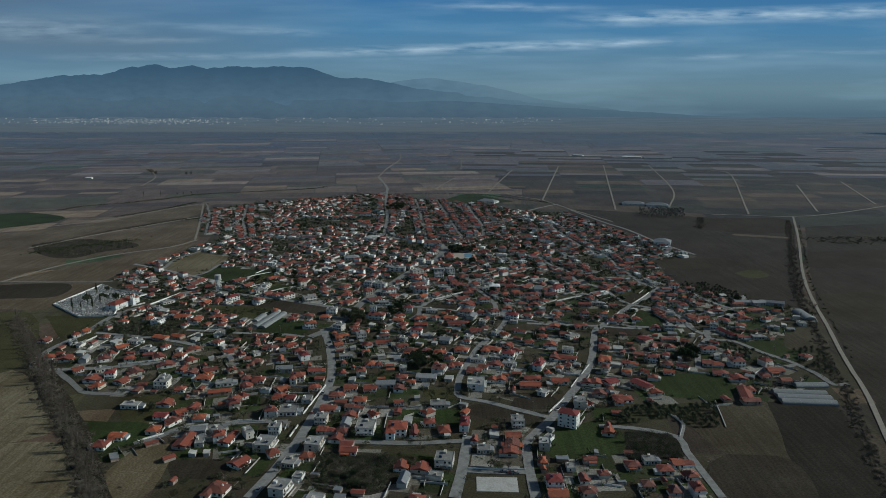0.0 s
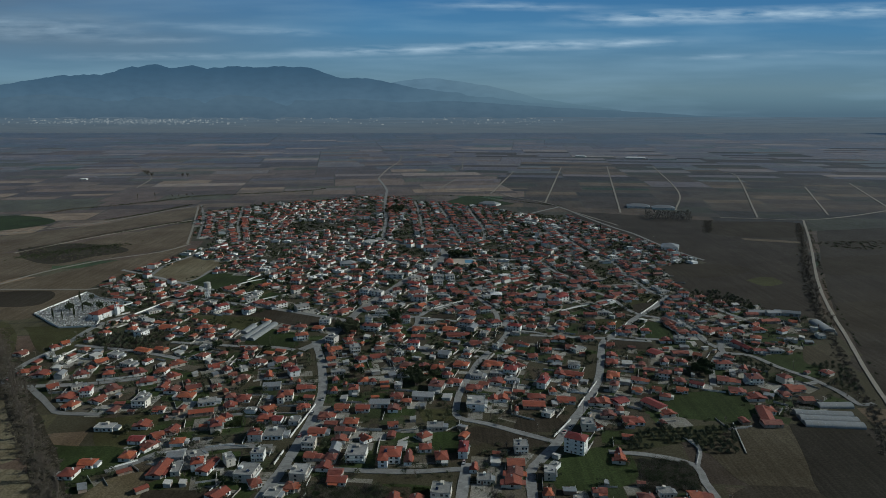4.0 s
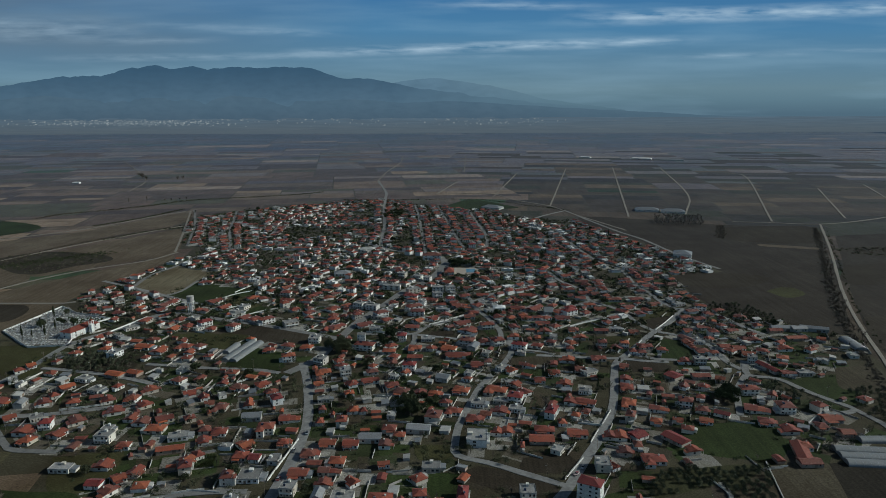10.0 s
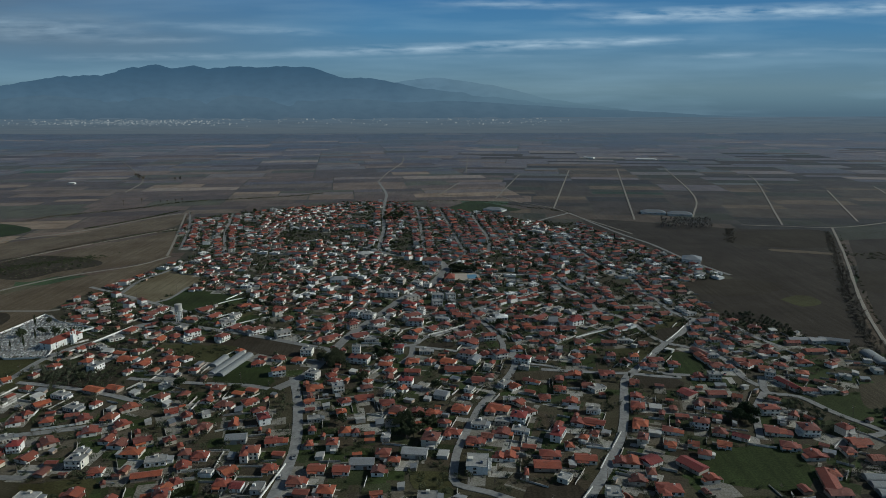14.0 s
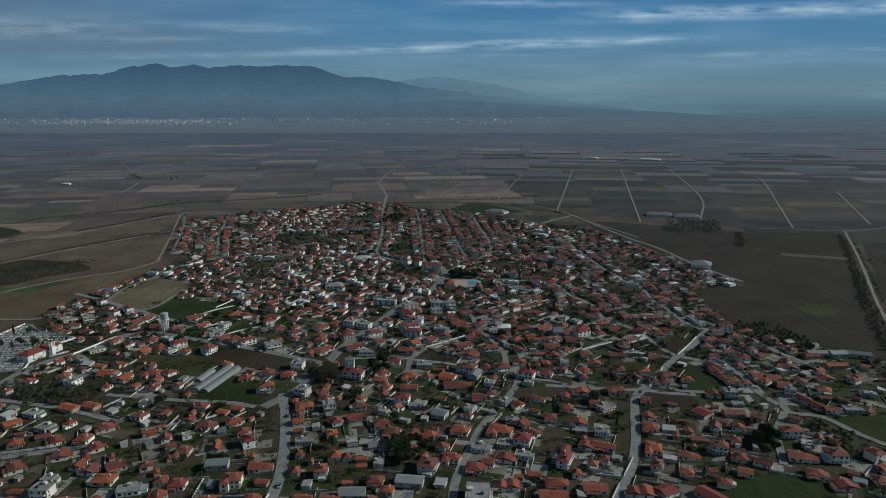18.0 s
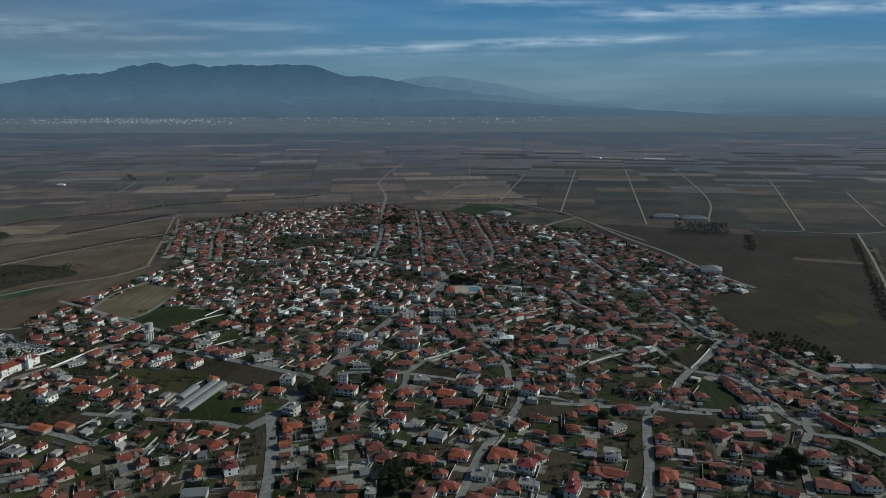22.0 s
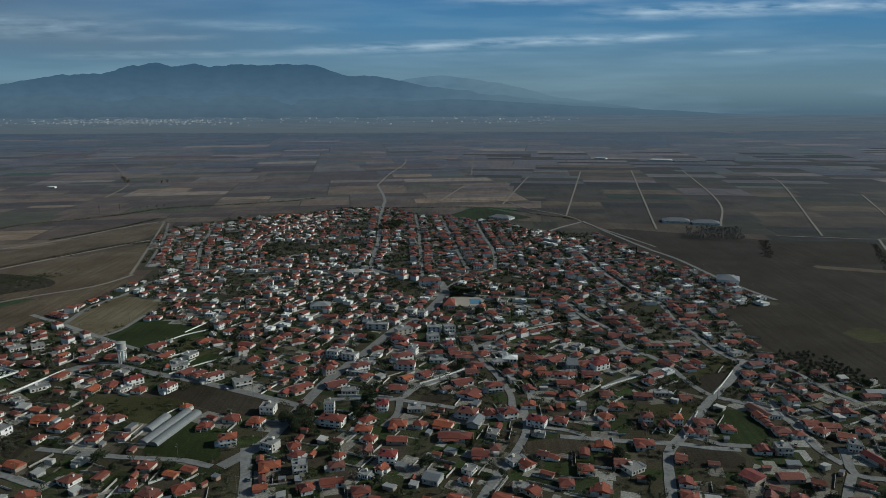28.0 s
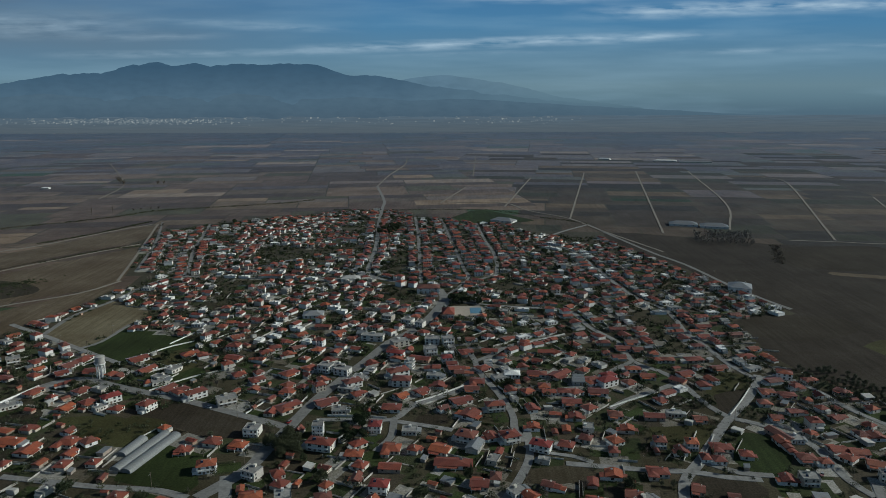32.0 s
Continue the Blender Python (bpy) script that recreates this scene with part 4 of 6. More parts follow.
TIMBER = painted("weathered_timber", [(0, (0.16, 0.12, 0.09)), (1, (0.2, 0.16, 0.12))], dirt=0.3)
REED = painted("dry_reed", [(0, (0.105, 0.087, 0.062)), (1, (0.085, 0.072, 0.052))], dirt=0.4)


def water_tower(x, y):
    ob = new("water_tower", None)
    n = 8
    for k in range(n):
        a = 2 * math.pi * k / n
        part("leg", Build().box(-0.28, -0.28, -0.3, 0.28, 0.28, 11).mesh("leg", WHITE), ob, pose(2.9 * math.cos(a), 2.9 * math.sin(a), 0, 0, 0, math.degrees(a)))
    for z in (3, 6, 9):
        ring = Build()
        for k in range(n):
            a, c = 2 * math.pi * k / n, 2 * math.pi * (k + 1) / n
            ring.tube((2.9 * math.cos(a), 2.9 * math.sin(a), z), (2.9 * math.cos(c), 2.9 * math.sin(c), z), 0.25, 0.25, 4)
        part("ring_beam", ring.mesh("ring_beam", WHITE), ob)
    part("tank", Build().tube((0, 0, 11), (0, 0, 16.2), 3.3, 3.3, 24).mesh("tank", CONCRETE), ob, label="grey concrete cylindrical tank")
    part("gallery", Build().tube((0, 0, 10.7), (0, 0, 11), 3.9, 3.9, 24).mesh("gallery", WHITE), ob)
    part("cap", Build().tube((0, 0, 16.2), (0, 0, 17), 3.5, 0.6, 24).mesh("cap", CONCRETE), ob)
    part("stair_shaft", Build().tube((0, 0, -0.2), (0, 0, 10.8), 0.8, 0.8, 12).mesh("stair_shaft", WHITE), ob)
    ob.matrix_basis = pose(x, y, 0)
    TAKEN.append((x, y, 5))
    tagged(ob, "white concrete water tower on eight legs", "water tower")


def tunnel(x, y, turn, length, width, height=2.7):
    """A plastic greenhouse; x, y is the middle."""
    ob = new("greenhouse", None)
    n = 14
    arc = [(-math.cos(math.pi * k / n) * width / 2, (math.sin(math.pi * k / n) ** 0.8) * height) for k in range(n + 1)]
    b = Build()
    for (u0, z0), (u1, z1) in zip(arc, arc[1:]):
        b.face([(-length / 2, u0, z0), (length / 2, u0, z0), (length / 2, u1, z1), (-length / 2, u1, z1)])
    part("cover", b.mesh("cover", PLASTIC), ob)
    for s in (-1, 1):
        part("end_wall", Build().face([(s * length / 2, u, z) for u, z in arc]).mesh("end_wall", PLASTIC), ob)
    rib = Build()
    for (u0, z0), (u1, z1) in zip(arc[::2], arc[2::2]):
        rib.tube((0, u0 * 1.004, z0 * 1.006 + 0.02), (0, u1 * 1.004, z1 * 1.006 + 0.02), 0.07, 0.07, 4)
    me = rib.mesh("rib", STEEL)
    k = max(3, round(length / 4))
    for i in range(k + 1):
        part("rib", me, ob, pose(-length / 2 + length * i / k, 0, 0))
    ob.matrix_basis = pose(x, y, 0, 0, 0, turn)
    TAKEN.append((x, y, width / 2 + 1))
    for i in range(-int(length / 2) + 3, int(length / 2), 6):
        TAKEN.append((x + i * math.cos(radians(turn)), y + i * math.sin(radians(turn)), width / 2))
    return tagged(ob, "long greenhouse tunnel with translucent white film", "greenhouse", group="greenhouse tunnels")


def tunnels_between(a, b, width, count, gap=0.2):
    """Tunnels side by side from the line's start to its end; further ones lie to its left."""
    a, b = Vector((*a, 0)), Vector((*b, 0))
    d = (b - a).normalized()
    n = Vector((-d.y, d.x, 0))
    for i in range(count):
        c = (a + b) / 2 + n * (i * (width + gap))
        tunnel(c.x, c.y, math.degrees(math.atan2(d.y, d.x)), (b - a).length, width)


water_tower(*(-242.5, 708.3))
tunnels_between((-162.6, 579.7), (-152.2, 622.2), 6.8, 2)
tunnels_between((-173.7, 597.3), (-169.8, 617.0), 6.5, 1)
tunnels_between((229.2, 427.8), (264.8, 424.4), 7.4, 3)
tunnels_between((251.6, 453.9), (274.3, 454.0), 7.2, 1)
tunnels_between((343.7, 631.0), (342.7, 604.2), 11, 1)


def hall(x, y, turn, w, d, floors, roof_mat, label, belfry=False):
    """A long public building with arched bays, and a belfry where it is a church."""
    ob = house_type("hall", w, d, floors, "hip", WHITE, roof_mat)
    for i in range(int(w // 4)):
        part("pilaster", Build().box(-0.25, -0.2, 0, 0.25, 0.2, 2.7 * floors).mesh("pilaster", WHITE), ob, pose(-w / 2 + 2 + 4 * i, -d / 2 - 0.1, 0.1))
    if belfry:
        t = Build().box(-1.6, -1.6, -0.2, 1.6, 1.6, 8)
        for sx in (-1, 1):
            for sy in (-1, 1):
                t.box(sx * 1.3 - 0.3, sy * 1.3 - 0.3, 8, sx * 1.3 + 0.3, sy * 1.3 + 0.3, 11)
        t.box(-1.8, -1.8, 11, 1.8, 1.8, 11.4)
        part("belfry", t.mesh("belfry", WHITE), ob, pose(w * 0.12, -d / 2 - 3, 0))
        part("belfry_roof", Build().tube((0, 0, 11.4), (0, 0, 13.2), 2.2, 0.1, 4).mesh("belfry_roof", roof_mat), ob, pose(w * 0.12, -d / 2 - 3, 0, 0, 0, 45))
    ob.matrix_basis = pose(x, y, 0, 0, 0, turn)
    for i in range(-int(w / 2) + 4, int(w / 2), 7):
        TAKEN.append((x + i * math.cos(radians(turn)), y + i * math.sin(radians(turn)), d * 0.6))
    return tagged(ob, label, "hall")


def hall_on(a, b, d, floors, mat, label, belfry=False):
    dx, dy = b[0] - a[0], b[1] - a[1]
    w = math.hypot(dx, dy)
    hall((a[0] + b[0]) / 2 - dy / w * d / 2, (a[1] + b[1]) / 2 + dx / w * d / 2, math.degrees(math.atan2(dy, dx)), w, d, floors, mat, label, belfry)


hall_on((-317.5, 631.4), (-307.6, 661.5), 12, 2, ROOF, "white cemetery church with orange roof and belfry", True)
hall_on((-25.9, 928.2), (-2.5, 928.4), 14, 2, ROOF, "large white school building with orange tile roof")
hall_on((-112.2, 971.7), (-92.7, 971.8), 13, 1.4, CONCRETE, "square hall with a pale flat roof")
hall_on((2.1, 846.1), (13.2, 846.3), 20, 1.5, ROOF, "large orange-roofed hall beside the square")
hall_on((50.5, 710.5), (61.5, 710.0), 9, 1, WHITE, "low hall with a bright white roof")
hall_on((-126.0, 844.0), (-108.0, 846.0), 14, 1, METAL, "long low shop with a pale sheet roof")
hall_on((297.8, 940.2), (318.9, 932.0), 22, 1.6, METAL, "blue-grey sheet-metal warehouse at the edge of the fields")
hall_on((349.7, 1314.5), (390.7, 1305.0), 22, 1, METAL, "long grey stock barn among the fields")
hall_on((391.8, 1295.5), (431.7, 1286.3), 22, 1, METAL, "long grey stock barn among the fields")
hall_on((69.0, 1354.1), (101.8, 1333.5), 20, 1, METAL, "pale farm shed on the green field")
hall_on((638.3, 2442.4), (702.1, 2418.4), 16, 1, WHITE, "far white farm shed on the plain")
hall_on((705.2, 2394.6), (796.7, 2371.6), 16, 1, METAL, "far grey farm shed on the plain")
hall_on((474.4, 2517.5), (506.7, 2491.9), 12, 1, WHITE, "far white farm shed on the plain")
hall_on((-929.6, 1760.6), (-912.0, 1760.7), 9, 1, WHITE, "lone white farm building on the plain")


def cemetery():
    """Rows of marble graves, each a slab with its headstone."""
    r = random.Random(5)
    poly = next(p for k, p in CLEAR if k == "cem")
    xs, ys = [p[0] for p in poly], [p[1] for p in poly]
    b = Build()
    y = min(ys)
    while y < max(ys):
        x = min(xs)
        while x < max(xs):
            if inside(x, y, poly) and all((x - a) ** 2 + (y - c) ** 2 > d * d for a, c, d in TAKEN) and r.random() < 0.88:
                w, h, v = r.uniform(0.8, 1.6), r.uniform(0.4, 0.8), y + r.uniform(-0.8, 0.8)
                b.box(x - w / 2, v - 1.1, -0.05, x + w / 2, v + 1.1, h)
                b.box(x - w / 2, v + 0.9, h, x + w / 2, v + 1.1, h + r.uniform(0.5, 1.3))
            x += r.uniform(1.7, 3.4)
        y += r.uniform(3.6, 5.2)
    tagged(new("graves", b.mesh("graves", MARBLE)), "rows of white marble graves in the cemetery", "graves", kind="stuff")
    for i in range(len(poly)):
        p, q = poly[i], poly[(i + 1) % len(poly)]
        wall(1.5, p, ((p[0] + q[0]) / 2, (p[1] + q[1]) / 2), q)


cemetery()


def court():
    ob = tagged(new("pavement", Build().box(-5.5, -9, 0.05, 5.5, 9, 0.28).mesh("pavement", BLUE)), "blue painted sports court in the village", "court", kind="structure")
    ob.matrix_basis = pose(33.6, 871.0, 0, 0, 0, 1)
    slab = tagged(new("pavement", Build().box(-11, -7, 0.0, 11, 7, 0.3).mesh("pavement", CONCRETE)), "bare concrete playground slab", "court", kind="structure")
    slab.matrix_basis = pose(*(28.9, 326.5), 0, 0, 0, -2)
    TAKEN.append((*(28.9, 326.5), 17))
    TAKEN.append((*(24.5, 872.8), 20))


court()

put("metalbarn", 302.1, 653.8, 0, 23.6, 8)
put("metalbarn", 328.8, 652.0, 0, 24.6, 8)
put("flat2", -92.7, 577.4, -7, 9.9, 9)
put("hip2", -119.4, 583.2, 0, 11.5, 9)
put("hip2", -62.1, 608.4, 0, 17.1, 10)
put("hip1", -142.4, 528.5, 0, 10.4, 9)
put("hip1", -126.9, 532.8, 32, 9.9, 9)
put("red2", -109.8, 506.0, 27, 8.1, 10)
put("ell1", -144.1, 495.7, 12, 9.0, 10)
put("gable1", -127.0, 501.6, 0, 4.9, 12)
put("metalbarn", -119.7, 481.6, 7, 13.6, 9)
put("barn", -95.0, 479.5, 7, 14.3, 10)
put("ell2", -105.8, 464.2, 0, 10.9, 10)
put("hip1", -133.9, 461.6, 5, 9.6, 9)
put("hip1", -143.9, 464.4, 7, 6.8, 8)
put("gable1", -112.9, 445.4, 45, 9.2, 9)
put("hip1", -112.4, 433.0, 9, 8.9, 9)
put("redbarn", -103.7, 430.7, 6, 7.0, 8)
put("ell2", -112.4, 408.6, 0, 6.8, 10)
put("flat1", -101.1, 411.8, 8, 13.3, 12)
put("hip1", -91.5, 448.6, 23, 7.5, 8)
put("flat1", -92.2, 429.2, 22, 7.1, 9)
put("hip1", -74.0, 435.6, 4, 9.5, 9)
put("hip1", -75.4, 414.5, 13, 11.4, 9)
put("flat2", -77.1, 398.0, -4, 8.6, 9)
put("hip1", -56.2, 427.1, 12, 9.6, 9)
put("barn", -58.7, 416.7, 23, 9.7, 7)
put("gable1", -65.2, 447.8, 4, 10.4, 8)
put("gable1", -51.3, 447.1, 4, 10.1, 8)
put("metalbarn", -40.7, 453.8, 3, 14.7, 9)
put("hip1", -31.1, 446.5, 22, 7.8, 8)
put("hip2", -60.8, 473.6, 0, 7.5, 10)
put("hip1", -74.8, 475.5, 11, 4.3, 8)
put("hip1", -76.9, 493.3, 23, 4.6, 7)
put("flat1", -78.2, 508.4, 18, 9.3, 7)
put("hip1", -55.7, 492.2, 8, 6.7, 9)
put("hip1", -49.2, 490.7, 13, 4.1, 6)
put("pyr1", -50.6, 556.4, 14, 9.4, 8)
put("gable1", -50.3, 539.8, 9, 13.9, 7)
put("hip1", -87.1, 555.5, 21, 12.8, 9)
put("gable1", -86.3, 533.6, 15, 8.1, 6)
put("hip1", -79.1, 577.7, 30, 7.5, 8)
put("flat2", -70.4, 554.5, 14, 9.3, 9)
put("hip1", -33.9, 531.9, 17, 10.8, 8)
put("hip1", -26.2, 520.5, 22, 10.8, 10)
put("hip1", -13.2, 518.3, 7, 8.7, 8)
put("hip1", -3.2, 517.3, 7, 8.7, 8)
put("flat2", -47.6, 386.1, 3, 12.7, 14)
put("ell2", -28.2, 385.0, -7, 13.5, 13)
put("gable1", -17.6, 383.4, 15, 4.1, 14)
put("hip1", -8.6, 394.9, 8, 7.8, 8)
put("hip1", 0.8, 384.7, 4, 8.1, 11)
put("barn", -71.2, 384.7, -7, 12.1, 8)
put("hip1", -61.9, 383.3, 8, 7.4, 8)
put("metalbarn", -60.8, 392.6, 20, 6.5, 10)
put("hip1", -59.6, 404.7, 10, 7.3, 7)
put("gable1", -44.9, 406.1, 43, 5.3, 8)
put("flat2", -75.8, 365.6, 11, 10.2, 12)
put("hip1", -63.6, 374.0, 0, 6.8, 8)
put("barn", -56.7, 366.3, 0, 8.6, 9)
put("flat2", -103.5, 385.1, 24, 7.9, 8)
put("flat2", -104.6, 365.7, 12, 11.9, 14)
put("flat2", -118.6, 379.6, 34, 5.7, 9)
put("hip1", -137.1, 434.1, 40, 5.4, 8)
put("flat1", -3.2, 421.5, 0, 11.5, 9)
put("metalbarn", -12.0, 465.6, -5, 16.3, 9)
put("flat2", 23.4, 452.4, 6, 13.7, 16)
put("hip2", -3.1, 480.3, 5, 10.9, 12)
put("hip1", 22.4, 479.8, 5, 9.9, 9)
put("hip1", 10.2, 490.3, 19, 10.7, 8)
put("gable1", 30.6, 485.4, 13, 7.7, 7)
put("red2", 13.5, 391.2, 20, 6.3, 14)
put("gable1", 19.1, 372.7, 0, 3.7, 8)
put("flat2", 47.0, 394.4, 0, 8.9, 10)
put("hip4", 79.1, 394.4, -27, 13.5, 9.5)
put("flat2", 59.6, 366.0, -8, 7.1, 9)
put("barn", 42.4, 377.5, 6, 11.0, 9)
put("hip1", 41.1, 367.5, 6, 9.0, 10)
put("barn", 62.0, 452.6, 11, 16.4, 10)
put("hip1", 49.7, 444.9, 15, 2.9, 8)
put("hip1", 65.3, 464.4, 14, 13.1, 8)
put("hip1", 42.3, 462.7, 13, 7.0, 8)
put("hip1", 36.2, 461.8, 8, 5.7, 7)
put("red2", 73.2, 487.1, 13, 7.4, 14)
put("hip1", 77.6, 474.5, 9, 5.2, 7)
put("hip1", 88.5, 504.9, 12, 8.9, 8)
put("hip1", 98.6, 503.9, 15, 14.2, 8)
put("gable1", 84.7, 459.9, 17, 13.5, 8)
put("shed", 76.4, 455.0, 10, 4.3, 6)
put("red2", 52.0, 509.6, 15, 10.7, 11)
put("hip1", 59.1, 519.9, 32, 7.5, 9)
put("flat1", 50.5, 494.1, 23, 9.3, 8)
put("hip1", 40.5, 490.8, 23, 9.2, 9)
put("hip1", 39.9, 523.6, 4, 16.0, 10)
put("hip1", 15.3, 523.0, 0, 12.3, 10)
put("metalbarn", 2.6, 544.4, 26, 10.1, 10)
put("flat1", 26.5, 502.6, 22, 10.0, 10)
put("gable1", 54.2, 533.2, 46, 7.2, 8)
put("flat1", 48.2, 537.0, 21, 9.0, 7)
put("pyr1", 37.3, 576.7, 21, 6.7, 9)
put("hip1", 28.6, 569.8, 19, 10.7, 9)
put("barn", -19.8, 585.5, 11, 13.5, 8)
put("red2", -23.2, 565.2, 26, 10.8, 9)
put("gable1", -36.4, 574.4, 26, 5.6, 10)
put("hip2", 22.3, 619.1, 12, 13.1, 11)
put("metalbarn", 27.0, 608.9, 18, 8.8, 14)
put("hip2", 47.6, 619.1, 14, 11.8, 11)
put("gable1", 36.7, 621.0, 20, 8.2, 9)
put("hip1", 7.1, 605.2, 26, 12.3, 10)
put("hip1", 14.7, 590.1, 7, 22.6, 9)
put("barn", 66.7, 568.5, 0, 13.0, 7)
put("gable1", 53.8, 559.5, 40, 7.2, 8)
put("flat1", 47.7, 563.9, 35, 10.1, 8)
put("hip1", 100.1, 580.1, 21, 10.1, 9)
put("hip1", 124.2, 583.1, 11, 12.7, 8)
put("hip1", 89.8, 534.7, 22, 8.4, 9)
put("hip1", 72.5, 540.5, 14, 8.8, 8)
put("flat1", 111.0, 556.2, 31, 11.1, 9)
put("hip1", 85.0, 554.8, 21, 9.6, 8)
put("hip1", 106.1, 560.8, 21, 9.8, 8)
put("hip1", 132.0, 527.9, 12, 9.9, 11)
put("hip1", 127.1, 502.6, 11, 10.1, 11)
put("hip2", 122.5, 481.0, 0, 6.5, 10)
put("hip1", 134.9, 542.8, 16, 7.8, 8)
put("gable1", 140.1, 566.5, 19, 7.4, 8)
put("gable1", 110.0, 457.1, 22, 8.2, 10)
put("hip1", 103.9, 457.2, 13, 6.7, 8)
put("flat2", 91.6, 422.5, 17, 8.9, 11)
put("gable1", 97.8, 422.0, 28, 4.1, 7)
put("hip1", 108.5, 438.4, 16, 7.4, 8)
put("redbarn", 120.8, 458.1, 30, 10.8, 10)
put("redbarn", 142.3, 453.5, -56, 17.1, 10)
put("gable1", 147.7, 439.9, -10, 8.0, 7)
put("ell1", 122.0, 429.4, 5, 14.4, 9)
put("hip1", 117.4, 445.7, 22, 5.7, 8)
put("barn", 144.4, 493.6, 0, 13.5, 8)
put("hip2", 164.6, 501.7, 10, 10.6, 9)
put("hip1", 172.8, 492.5, -22, 7.0, 9)
put("redbarn", 182.8, 486.2, -34, 10.7, 6)
put("hip2", 214.8, 520.9, 0, 13.4, 9)
put("barn", 208.3, 493.4, -6, 17.2, 11)
put("hip2", 226.7, 493.9, 9, 11.7, 12)
put("hip1", 206.0, 475.7, -14, 10.0, 9)
put("hip1", 215.6, 465.0, -9, 9.9, 10)
put("barn", 207.9, 426.3, -5, 13.6, 8)
put("barn", 209.3, 437.8, -103, 24.1, 9)
put("hip1", 213.9, 444.8, 9, 9.5, 9)
put("hip2", 248.9, 494.3, 12, 8.6, 9)
put("hip1", 249.2, 479.4, -11, 13.4, 9)
put("hip1", 237.4, 469.5, 6, 7.5, 8)
put("barn", 248.1, 460.8, 0, 9.0, 8)
put("barn", 258.1, 553.6, 0, 11.7, 8)
put("flat1", 270.0, 553.7, 0, 10.9, 8)
put("redbarn", 248.1, 564.2, -71, 22.3, 7)
put("gable1", 245.6, 592.6, 13, 11.3, 8)
put("hip1", 232.7, 608.7, 8, 9.9, 8)
put("hip1", 242.7, 605.2, 0, 11.5, 8)
put("flat2", 200.6, 576.1, 0, 10.0, 9)
put("gable1", 190.2, 577.1, 17, 8.2, 9)
put("barn", 191.3, 547.7, 0, 14.5, 8)
put("redbarn", 171.8, 548.4, -54, 10.9, 12)
put("hip1", 154.9, 598.6, 13, 5.9, 8)
put("hip1", 168.0, 610.0, 6, 13.4, 8)
put("barn", 208.1, 626.1, -70, 18.5, 8)
put("flat1", 215.4, 621.3, 19, 8.5, 9)
put("gable1", 103.0, 389.5, 0, 3.5, 7)
put("hip1", 101.9, 382.4, 5, 6.5, 8)
put("hip1", -336.2, 544.9, 25, 7.8, 9)
put("hip1", -317.6, 558.6, 43, 6.8, 8)
put("gable1", -314.1, 568.4, 43, 7.0, 8)
put("flat1", -310.6, 540.5, 37, 7.2, 9)
put("hip1", -311.3, 506.4, 15, 7.2, 9)
put("hip1", -296.2, 503.1, 10, 10.5, 10)
put("gable1", -306.1, 513.4, 18, 6.2, 7)
put("metalbarn", -280.7, 501.1, 16, 6.8, 10)
put("hip1", -266.3, 503.1, 30, 7.4, 9)
put("hip1", -265.7, 514.0, 45, 5.5, 8)
put("hip1", -264.5, 528.6, 49, 10.9, 8)
put("flat1", -260.0, 543.4, 23, 11.2, 9)
put("barn", -241.1, 551.2, 14, 14.4, 9)
put("barn", -227.9, 554.2, 17, 11.8, 8)
put("hip1", -247.0, 503.9, 22, 7.6, 9)
put("flat1", -240.8, 524.2, 22, 10.9, 10)
put("hip1", -224.9, 507.5, 32, 7.1, 10)
put("hip1", -212.4, 490.7, 22, 9.6, 10)
put("hip1", -209.3, 509.8, 24, 9.3, 10)
put("hip1", -202.8, 524.2, 40, 9.4, 9)
put("hip1", -196.8, 499.7, 44, 8.0, 9)
put("hip1", -230.4, 477.2, 39, 8.0, 12)
put("gable1", -275.0, 480.5, 38, 8.3, 7)
put("flat1", -257.8, 481.1, 34, 9.1, 8)
put("red2", -245.4, 470.0, 11, 8.2, 9)
put("gable1", -231.9, 459.4, 73, 9.8, 8)
put("hip1", -255.4, 463.0, 8, 11.2, 10)
put("hip1", -245.8, 451.1, 19, 9.1, 9)
put("hip1", -196.2, 480.4, 16, 6.1, 9)
put("hip1", -187.2, 475.3, 12, 8.2, 9)
put("hip1", -174.6, 465.7, 8, 12.2, 10)
put("gable1", -174.8, 479.2, 31, 11.5, 8)
put("flat2", -200.4, 453.4, 12, 10.9, 9)
put("flat1", -204.5, 466.1, 19, 7.5, 7)
put("flat1", -157.1, 456.4, 24, 13.1, 9)
put("barn", -155.7, 440.7, -5, 17.3, 7)
put("flat1", -207.7, 419.8, 6, 13.1, 8)
put("hip1", -185.6, 422.7, 4, 9.0, 9)
put("redbarn", -181.4, 403.9, 11, 9.1, 8)
put("hip1", -164.5, 415.7, 16, 7.0, 10)
put("gable1", -170.8, 409.0, 41, 7.5, 8)
put("gable1", -171.0, 397.0, 62, 8.5, 8)
put("hip2", -138.7, 419.1, 14, 7.8, 10)
put("gable1", -140.9, 428.4, 71, 7.1, 8)
put("hip1", -178.2, 384.8, 12, 8.1, 9)
put("gable1", -153.4, 370.9, 7, 7.7, 18)
put("metalbarn", -150.2, 384.2, 6, 10.4, 8)
put("flat1", -144.6, 371.2, 20, 5.7, 12)
put("hip2", -134.6, 374.8, 8, 7.6, 9)
put("flat1", -138.6, 385.0, 48, 8.7, 9)
put("barn", -128.4, 374.6, 79, 17.9, 8)
put("hip1", -196.7, 376.8, 12, 9.7, 8)
put("hip1", -201.5, 366.2, 12, 9.1, 10)
put("hip1", -174.3, 682.9, 52, 12.7, 8)
put("hip2", -160.7, 675.5, 44, 15.5, 9)
put("flat2", -136.4, 666.3, 29, 14.5, 10)
put("gable1", -102.7, 650.6, 24, 5.4, 8)
put("hip1", -93.9, 659.6, 45, 19.2, 9)
